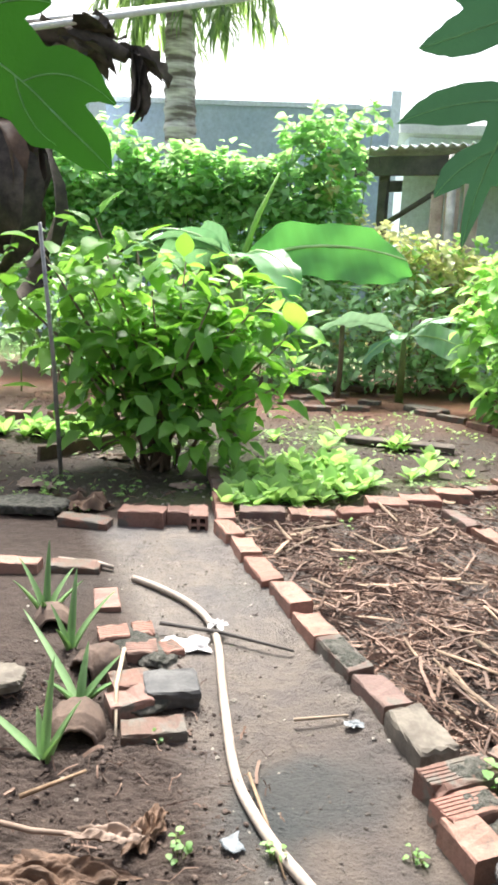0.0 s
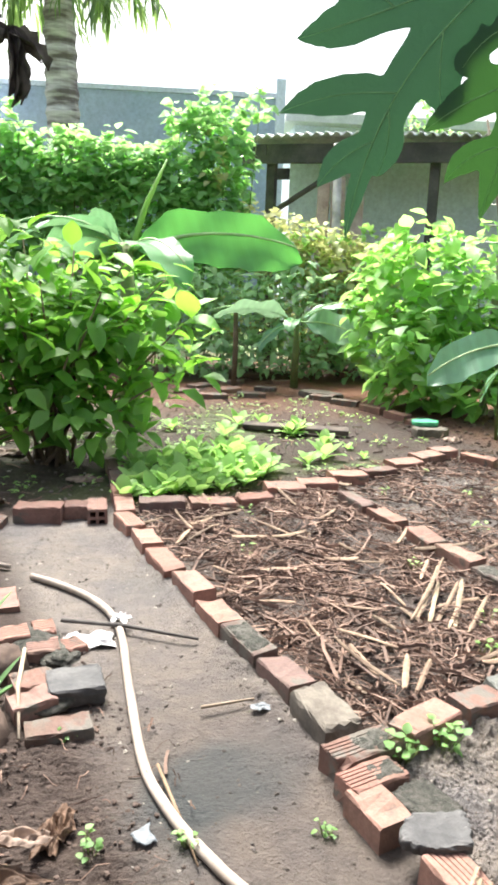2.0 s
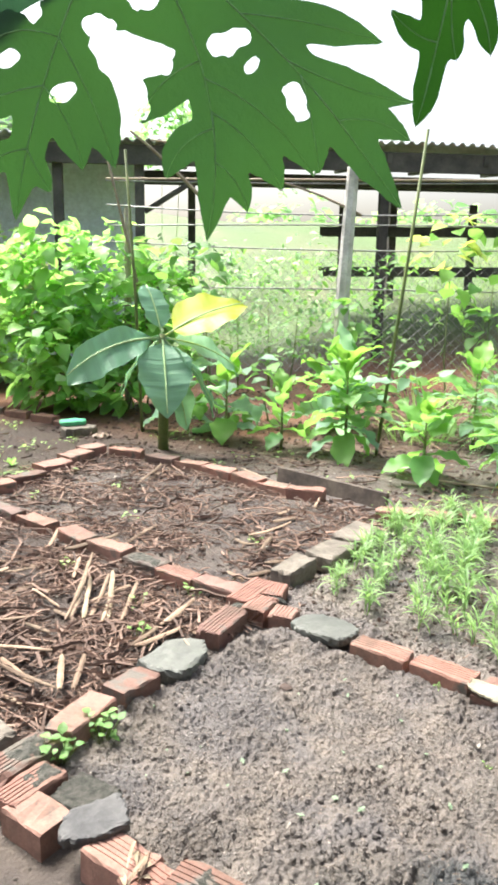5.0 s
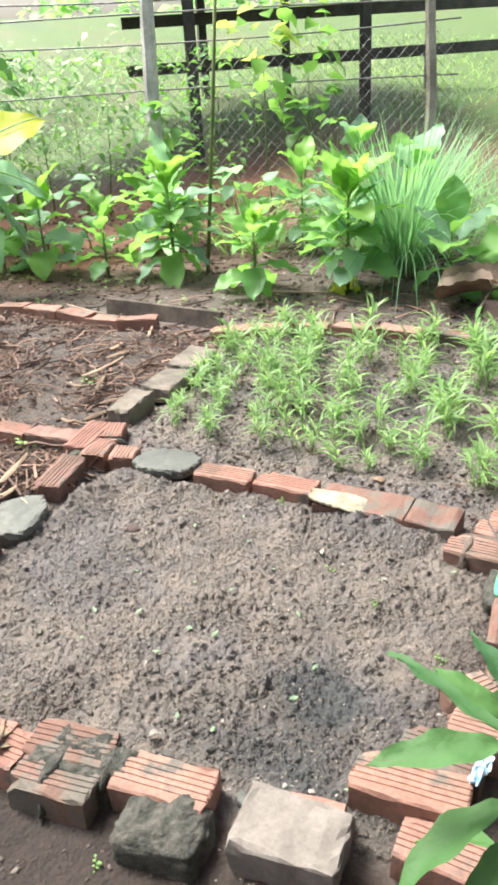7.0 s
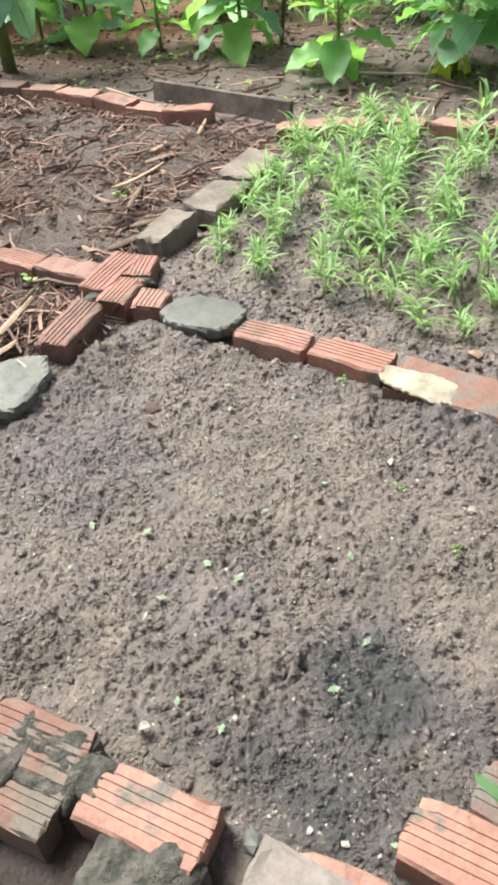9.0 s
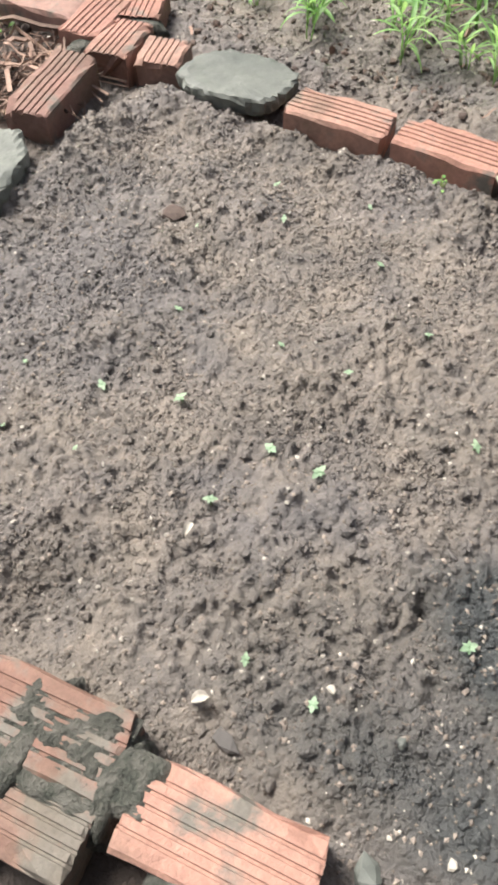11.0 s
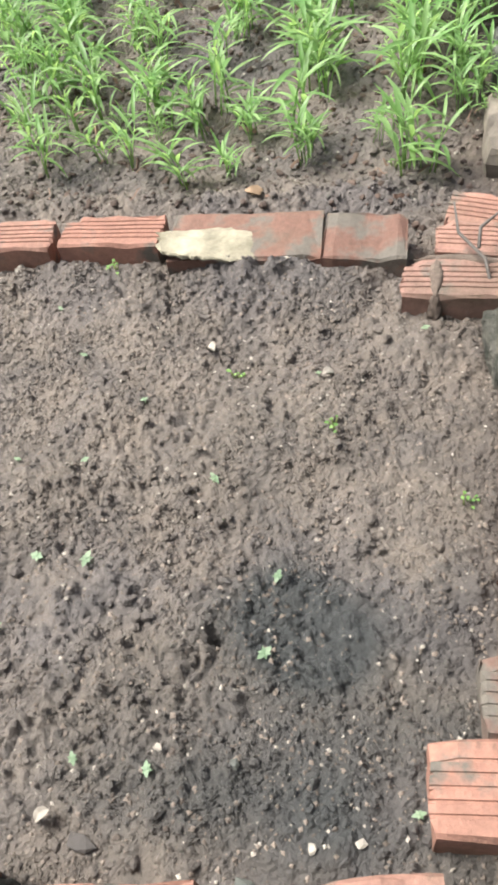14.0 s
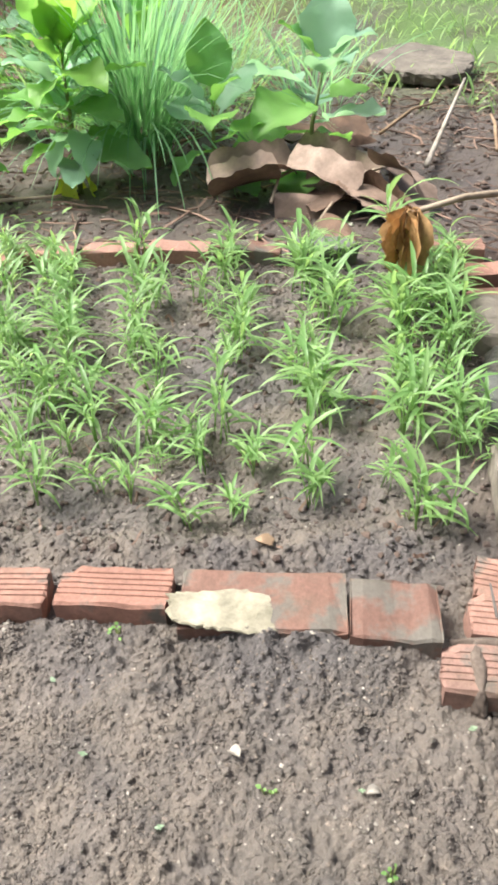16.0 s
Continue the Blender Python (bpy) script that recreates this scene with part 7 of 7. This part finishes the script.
def crumpled(name, label, category, x, y, size, seed, material, height=0.05, n=16, z=0.0):
    """A crumpled sheet or leaf lying on the ground."""
    verts, faces = [], []
    r = random.Random(seed)
    off = r.uniform(0, 50)
    for j in range(n + 1):
        for i in range(n + 1):
            u, v = i / n * 2 - 1, j / n * 2 - 1
            k = 1 + 0.42 * noise.noise((1.9 * u + off, 1.9 * v, 0.5)) + 0.12 * noise.noise((6 * u + off, 6 * v, 2.5))
            edge = max(abs(u), abs(v))
            k /= max(1e-3, math.hypot(u, v)) / edge if edge > 0 else 1
            px, py = u * size[0] * k, v * size[1] * k
            h = abs(noise.noise((u * 1.7 + off, v * 1.7, 1.3))) * 1.4 + 0.4 * abs(noise.noise((u * 4 + off, v * 4, 4.1))) + 0.07 * abs(noise.noise((u * 9 + off, v * 9, 7.7)))
            verts.append((px, py, z + 0.004 + height * h * (1 - 0.5 * edge ** 3)))
    for j in range(n):
        for i in range(n):
            a = j * (n + 1) + i
            faces.append((a, a + 1, a + n + 2, a + n + 1))
    me = Shape().add(verts, faces).mesh(name, material)
    return single(name, me, pose(x, y, ground_z(x, y) + 0.002, 0, 0, r.uniform(-20, 20)), label, category)


def leaf_heap(label, x, y, rx, ry, seed, material, height):
    """A withered banana leaf, torn into folded strips along its rib."""
    r = random.Random(seed)
    root = thing("withered_leaf", label, "dry leaf", pose(x, y, ground_z(x, y), 0, 0, r.uniform(-15, 15)))
    rib = [(-rx, 0, height * 0.5), (-rx * 0.3, 0.01, height * 0.9), (rx * 0.4, -0.01, height * 0.8), (rx, 0, height * 0.3)]
    part("midrib", Shape().add(*tube(rib, [0.006, 0.006, 0.005, 0.003], 6)).mesh("midrib", M_PALE_STICK), root)
    for k in range(5):
        t = (k + 0.5) / 5
        side = 1 if k % 2 else -1
        v, f = blade(ry * r.uniform(1.6, 2.5), rx * r.uniform(0.7, 1.1), "strip", 14, 9, r.uniform(0.2, 1.1), r.uniform(-1.2, 1.2), 0.022, 0, seed * 20 + k, 0.1)
        part("torn_fold", Shape().add(v, f).mesh("torn_fold", material), root, aim(-rx + 2 * rx * t, 0, height * (0.55 + 0.45 * math.sin(math.pi * t)), side * 90 + r.uniform(-45, 45), r.uniform(-10, 16), 1.0, r.uniform(-35, 35)))
    return root


crumpled("dry_leaf", "large crumpled brown dry banana leaf on soil", "dry leaf", -0.3, 1.185, (0.15, 0.065), 3, M_DRYLEAF, 0.038, n=60)
crumpled("dry_leaf", "curled brown dry leaf piece on soil", "dry leaf", -0.165, 1.33, (0.035, 0.075), 4, M_DRYLEAF, 0.045, n=40)
crumpled("dry_leaf", "pale tan dry leaf over brown leaf", "dry leaf", -0.22, 1.25, (0.07, 0.02), 5, M_TANLEAF, 0.03, z=0.05)
leaf_heap("large brown crumpled dry leaf on the bank", 3.62, 1.95, 0.2, 0.13, 6, M_TANLEAF, 0.11)
leaf_heap("tan folded dry banana leaf on the bank", 3.78, 1.66, 0.2, 0.16, 7, M_TANLEAF, 0.13)
leaf_heap("brown dry leaf flap beside folded leaf", 3.55, 1.7, 0.16, 0.09, 8, M_DRYLEAF, 0.08)
leaf_heap("brown dry leaf under the gourd plant", 4.25, 2.1, 0.2, 0.15, 9, M_DRYLEAF, 0.12)
crumpled("plastic_bag", "torn white plastic bag on the path", "plastic bag", -0.2, 2.14, (0.075, 0.05), 10, M_PLASTIC, 0.02)
crumpled("plastic_film", "clear plastic scrap on damp soil", "plastic", 0.29, 1.755, (0.03, 0.018), 11, M_GLASS, 0.007)
crumpled("snack_wrapper", "small blue and white wrapper between bricks", "wrapper", 1.16, 0.43, (0.035, 0.012), 13, M_BLUEPLASTIC, 0.02, z=0.07)
crumpled("dry_leaf", "yellowish fallen leaf beneath the young banana", "dry leaf", 1.85, 4.95, (0.07, 0.06), 14, M_TANLEAF, 0.04)
crumpled("dry_leaf", "pale fallen leaf on the dark bank", "dry leaf", -1.2, 3.7, (0.12, 0.06), 15, M_TANLEAF, 0.04)
crumpled("dry_leaf", "curled fallen leaf below the shrub", "dry leaf", -0.95, 4.35, (0.1, 0.05), 16, M_TANLEAF, 0.04)
crumpled("dry_leaf", "brown litter of roots and leaves on the edge", "dry leaf", -0.85, 3.4, (0.12, 0.08), 17, M_DRYLEAF, 0.08)
crumpled("dry_leaf", "faded leaf at the foot of the shrub", "dry leaf", -0.45, 3.85, (0.1, 0.05), 18, M_TANLEAF, 0.03)
slab("glass_shard", "small grey-blue glass shard on the path", "glass shard", 0.01, 1.3, 0.03, 0.02, 0.004, 30, 22, M_GLASS, 0.022, 0.1, (12, 5), 0.3)


def hanging_leaf():
    """An orange dry leaf bent over its long stalk, above the spinach."""
    root = thing("withered_leaf", "withered orange-brown leaf hanging from a long stalk", "dry leaf", Matrix())
    part("stalk", Shape().add(*tube([(2.86, 1.28, 0.285), (3.0, 1.18, 0.295), (3.25, 1.08, 0.25), (3.6, 0.98, 0.13), (3.95, 0.9, 0.03)], [0.007, 0.009, 0.011, 0.012, 0.014], 7)).mesh("stalk", M_PALE_STICK), root)
    r = random.Random(6)
    for k in range(20):
        v, f = blade(r.uniform(0.1, 0.19), r.uniform(0.025, 0.05), "oblong", 9, 5, r.uniform(0.0, 0.5), 1.7, 0.05, 0, k, 0.25)
        part("fold", Shape().add(v, f).mesh("fold", M_ORANGELEAF), root, aim(2.86 + r.uniform(-0.015, 0.02), 1.28 + r.uniform(-0.015, 0.015), 0.295, r.uniform(0, 360), r.uniform(-89, -76)))


hanging_leaf()


def sunken_pots():
    """Ridged clay pots lying half sunk beside the aloes, their mouths open to the path's start."""
    profile = ((0.11, 0.0), (0.11, 0.05), (0.0, 0.054), (-0.004, 0.06), (0.004, 0.066), (0.016, 0.063), (0.022, 0.074), (0.034, 0.071), (0.042, 0.083), (0.058, 0.079), (0.08, 0.085), (0.14, 0.074))
    m = len(profile)
    for k, (x, y, ang, size) in enumerate(((-0.395, 1.6, 12, 0.9), (-0.47, 1.93, -35, 0.85), (-0.63, 2.18, 20, 0.8))):
        rnd, verts = random.Random(k), []
        for j in range(25):
            a, chip = radians(-12 + 8.5 * j), rnd.uniform(-0.003, 0.003)
            verts += [((q + chip) * math.cos(a), d + chip, (q + chip) * math.sin(a)) for d, q in profile]
        faces = [(j * m + i, (j + 1) * m + i, (j + 1) * m + i + 1, j * m + i + 1) for j in range(24) for i in range(m - 1)]
        single("broken_pot", Shape().add(verts, faces).mesh("broken_pot", M_TERRACOTTA), pose(x, y, -0.012, 0, 0, ang) @ Matrix.Scale(size, 4), "ridged brown clay pot lying half sunk in soil", "pot")


sunken_pots()


# ---- loose ground cover ----
def clods(name, label, count, area, size, material, seed, kind="lump", gather=0.0):
    r, sh = random.Random(seed), Shape()
    pts = []
    for _ in range(count):
        p = unplan(r.uniform(area[0], area[1]), r.uniform(area[2], area[3]))
        if gather and noise.noise((p[0] * 9, p[1] * 9, seed)) + 0.5 * noise.noise((p[0] * 30, p[1] * 30, seed)) < r.uniform(-gather, gather) - 0.1:
            continue
        pts.append(p)
    z = ground_parts(np.array([p[0] for p in pts]), np.array([p[1] for p in pts]))[0]
    for (x, y), h in zip(pts, z):
        q = size[0] + (size[1] - size[0]) * r.random() ** 3
        v, f = lump(q, 0.33, r) if kind == "lump" else octa(q, r)
        sh.add(v, f, pose(x, y, h + q * 0.3, r.uniform(-20, 20), 0, r.uniform(0, 360)))
    me = sh.mesh(name, material, False)
    if material is M_SOIL:
        each = len(sh.v) // len(pts)
        zones = np.stack(ground_parts(np.array([p[0] for p in pts]), np.array([p[1] for p in pts]))[1:], 1)
        me.attributes.new("zone", "FLOAT_COLOR", "POINT").data.foreach_set("color", np.repeat(zones, each, 0).astype(np.float32).ravel())
    return single(name, me, Matrix(), label, "soil", kind="stuff")


clods("soil_clods", "fine brown soil crumbs covering the bare bed", 58000, (0.03, 0.98, 0.3, 1.58), (0.0012, 0.0046), M_SOIL, 1, "octa", 0.3)
clods("soil_clods", "larger crumbling clods on the bare bed", 1500, (0.03, 0.98, 0.3, 1.58), (0.002, 0.0085), M_SOIL, 21, "lump", 0.2)
clods("soil_clods", "loose brown soil clods between the spinach rows", 13000, (1.02, 2.4, 0.2, 1.65), (0.0015, 0.007), M_SOIL, 2)
clods("soil_clods", "dark damp clods between the spinach rows", 2600, (1.02, 2.4, 0.2, 1.65), (0.002, 0.009), M_CLOD_DARK, 27)
clods("soil_clods", "dark crumbly clods among the straw", 2600, (0.02, 2.3, -1.8, 0.25), (0.003, 0.014), M_CLOD_DARK, 3)
clods("soil_clods", "loose clods beside the aloes and path", 3200, (-1.3, -0.45, -0.5, 1.2), (0.0015, 0.0075), M_CLOD_DARK, 4)
clods("soil_clods", "small crumbs of soil on the trodden path", 700, (-0.55, -0.02, -1.4, 1.6), (0.002, 0.006), M_CLOD, 5)
clods("soil_clods", "clods on the dark bank behind the beds", 8500, (2.3, 5.6, -3.0, 2.6), (0.003, 0.016), M_CLOD_DARK, 6)
clods("soil_clods", "drier pale crumbs sprinkled over the bare bed", 24000, (0.03, 0.98, 0.3, 1.58), (0.001, 0.004), M_CRUMB, 25, "octa", 0.5)
clods("grit", "pale grit and shell bits on the bare bed", 2600, (0.05, 0.98, 0.32, 1.55), (0.0008, 0.0038), M_PEBBLE, 7, "octa")
clods("grit", "pale grit scattered in the spinach bed", 1100, (1.02, 2.4, 0.2, 1.65), (0.0015, 0.006), M_PEBBLE, 8, "octa")
clods("grit", "pale pebbles scattered on the path", 260, (-0.9, -0.03, -1.4, 1.4), (0.0015, 0.008), M_PEBBLE, 9, "octa")
clods("grit", "pale pebbles among the greens and straw", 420, (-0.5, 2.1, -3.6, 0.2), (0.003, 0.012), M_PEBBLE, 10, "octa")
clods("grit", "pale stones on the far bank", 800, (2.5, 5.5, -2.0, 2.6), (0.003, 0.016), M_PEBBLE, 11, "octa")


def straw(count, area, seed, label, long=(0.03, 0.16)):
    r, sh = random.Random(seed), Shape()
    pts = []
    while len(pts) < count:
        p = unplan(r.uniform(area[0], area[1]), r.uniform(area[2], area[3]))
        if noise.noise((p[0] * 4.5, p[1] * 4.5, seed)) > r.uniform(-0.55, 0.35):
            pts.append(p)
    z = ground_parts(np.array([p[0] for p in pts]), np.array([p[1] for p in pts]))[0]
    for (x, y), h in zip(pts, z):
        ln = long[0] + (long[1] - long[0]) * r.random() ** 1.7
        w, bend, q = 0.001 + 0.0045 * r.random() ** 3, r.uniform(-0.35, 0.35) * ln, r.uniform(0, 2 * math.pi)
        c, s = math.cos(q), math.sin(q)
        lift = r.uniform(0.0, 0.03)
        p = []
        for t in (-0.5, -0.17, 0.17, 0.5):
            a, b = t * ln, bend * (0.25 - t * t)
            p.append((x + a * c - b * s, y + a * s + b * c, h + 0.004 + lift * (0.3 + r.random()) * (1 - 1.5 * abs(t) * r.random())))
        sh.add(*tube(p, w, 3, False))
    return single("straw_mulch", sh.mesh("straw_mulch", M_STRAW, False), Matrix(), label, "straw", kind="stuff")


straw(4000, (0.04, 0.98, -1.55, 0.27), 1, "brown dry straw and stalks mulching the bed", (0.04, 0.24))
straw(2700, (1.08, 2.3, -1.85, 0.14), 2, "thin scatter of dry straw on dark soil", (0.03, 0.2))
straw(180, (1.05, 2.4, 0.25, 1.6), 7, "dry bits of stalk between the spinach rows", (0.01, 0.045))
straw(260, (-1.3, -0.4, -0.4, 1.2), 3, "dry bits of straw beside the aloes", (0.02, 0.09))
straw(2600, (2.45, 5.8, -1.4, 2.6), 4, "dry stalk litter on the bank", (0.05, 0.25))


def stalks():
    """Pale split stalks lying on the straw."""
    r = random.Random(33)
    spots = [(0.8 + 0.025 * k, 2.2 - 0.017 * k + 0.03 * (k % 2), 58 + 5 * (k % 3)) for k in range(7)] + [ (0.62, 1.86, 115), (0.58, 1.8, 125), (0.66, 1.8, 130), (0.52, 1.9, 80), (0.75, 1.72, 20), (0.92, 1.95, 15), (1.05, 2.02, 22), (0.7, 1.98, 150), (0.93, 2.88, 62), (0.5, 2.05, 110), (0.8, 2.05, 95), (1.62, 2.35, 18), (1.5, 2.27, 15), (1.9, 2.75, 10), (0.1, 3.05, 35), (0.14, 2.98, 120), (0.35, 2.6, 10), (0.45, 2.35, 170), (0.6, 2.5, 20), (0.7, 1.78, 60), (1.1, 1.98, 200)]
    spots += [(*unplan(r.uniform(0.08, 0.95), r.uniform(-1.5, 0.25)), r.uniform(0, 360)) for _ in range(34)]
    spots += [(*unplan(r.uniform(1.1, 2.1), r.uniform(-1.6, 0.1)), r.uniform(0, 360)) for _ in range(14)]
    for k, (x, y, ang) in enumerate(spots):
        ln, w = (r.uniform(0.26, 0.4), r.uniform(0.015, 0.024)) if k < 7 else (r.uniform(0.1, 0.24), r.uniform(0.01, 0.028))
        v, f = blade(ln, w * 0.8, "strip", 6, 5, r.uniform(-0.3, 0.3), -0.6, 0.01, 0, k, 0.12)
        under = [(px * 0.9, py, pz - 0.004) for px, py, pz in v]
        me = Shape().add(v, f).add(under, [tuple(reversed(q)) for q in f]).mesh("dry_stalk", M_HUSK_PALE if k < 7 and k % 3 else M_HUSK)
        single("dry_stalk", me, aim(x, y, ground_z(x, y) + (0.025 + 0.004 * (k % 3) if k < 7 else r.uniform(0.015, 0.04)), ang, r.uniform(0, 4) if k < 7 else r.uniform(-6, 10)), "pale split dry stalk lying on straw mulch", "dry stalk", "dry stalks on the mulch")


stalks()


single("dry_husk", Shape().add(*blade(0.14, 0.022, "lance", 9, 5, 1.4, 0.5, 0.03, 0, 4, 0.2)).mesh("dry_husk", M_HUSK), aim(0.6, 1.04, 0.072, 62, 20), "thin pale dry husk curled over the bricks", "dry husk")


def shells():
    r = random.Random(44)
    for x, y, size, label in ((0.852, 0.913, 0.011, "curled white shell lying on bare soil"), (0.946, 1.081, 0.009, "broken white shell bit on bare soil"), (1.5, 0.92, 0.012, "long white shell sliver on bare soil"), (1.47, 1.08, 0.014, "crumbled pale shell on bare soil"), (0.95, 0.84, 0.007, "small white seed on bare soil")):
        v, f = blade(size * 2, size * 1.1, "ovate", 6, 5, 1.2, 0.9, 0.02, 0, 3)
        low = [(px * 0.85, py, pz - 0.003) for px, py, pz in v]
        single("shell", Shape().add(v, f).add(low, [tuple(reversed(q)) for q in f]).mesh("shell", M_PEBBLE), aim(x, y, ground_z(x, y) + 0.012, r.uniform(0, 360), 10), label, "shell")


shells()


clods("soil_clods", "clods and litter around the mustard greens", 3600, (-1.6, 2.0, -5.2, -1.75), (0.003, 0.012), M_CLOD, 12)
straw(900, (-1.5, 2.6, -5.2, -1.75), 6, "dry litter on the damp soil around the greens", (0.03, 0.12))


def husk_strips():
    """Pale dry strips curled over the corner bricks."""
    r = random.Random(52)
    for k in range(6):
        v, f = blade(r.uniform(0.07, 0.13), r.uniform(0.006, 0.014), "lance", 9, 3, r.uniform(0.8, 2.2), 0.5, 0.02, 0, k, 0.2)
        single("dry_husk", Shape().add(v, f).mesh("dry_husk", M_HUSK_PALE), aim(0.585 + r.uniform(-0.02, 0.03), 1.05 + r.uniform(-0.03, 0.03), 0.075, r.uniform(10, 120), r.uniform(5, 40)), "thin pale dry husk curled over the bricks", "dry husk", "dry husks on the bricks")


husk_strips()


def pebble(x, y, size, material, label, seed):
    r = random.Random(seed)
    single("pebble", Shape().add(*lump(size, 0.35, r, 0.4)).mesh("pebble", material, False), pose(x, y, ground_z(x, y) + size * 0.4), label, "pebble")


pebble(0.841, 0.872, 0.014, M_DARKWOOD, "dark round pebble on the bare soil", 1)
pebble(0.878, 0.706, 0.013, M_SLATE, "dark grey pebble beside the concrete block", 2)
pebble(0.966, 0.628, 0.006, M_PEBBLE, "pale shell bit near the concrete block", 3)
pebble(0.941, 0.666, 0.007, M_PEBBLE, "pale broken shell near the bricks", 4)
pebble(1.857, 1.221, 0.015, M_STICK, "brown chip of bark on bare soil", 5)
pebble(1.23, 1.561, 0.016, M_CLOD_DARK, "dark flat clod of earth on the bed", 6)
pebble(0.972, 0.769, 0.009, M_SLATE, "small dark stone in bare soil", 7)
stick([(1.06, 1.86, 0.07), (1.085, 1.78, 0.03), (1.1, 1.68, 0.012)], 0.0025, "thin pale twig leaning on the stone slab", M_PALE_STICK)
for k, (x, y) in enumerate(((1.376, 0.666), (1.41, 0.861), (1.453, 1.03), (1.58, 1.34), (0.63, 0.78), (2.02, 1.02))):
    herb(x, y, 0.22, 60 + k, "tiny green weed sprouting beside the bricks", M_HERB, 7)
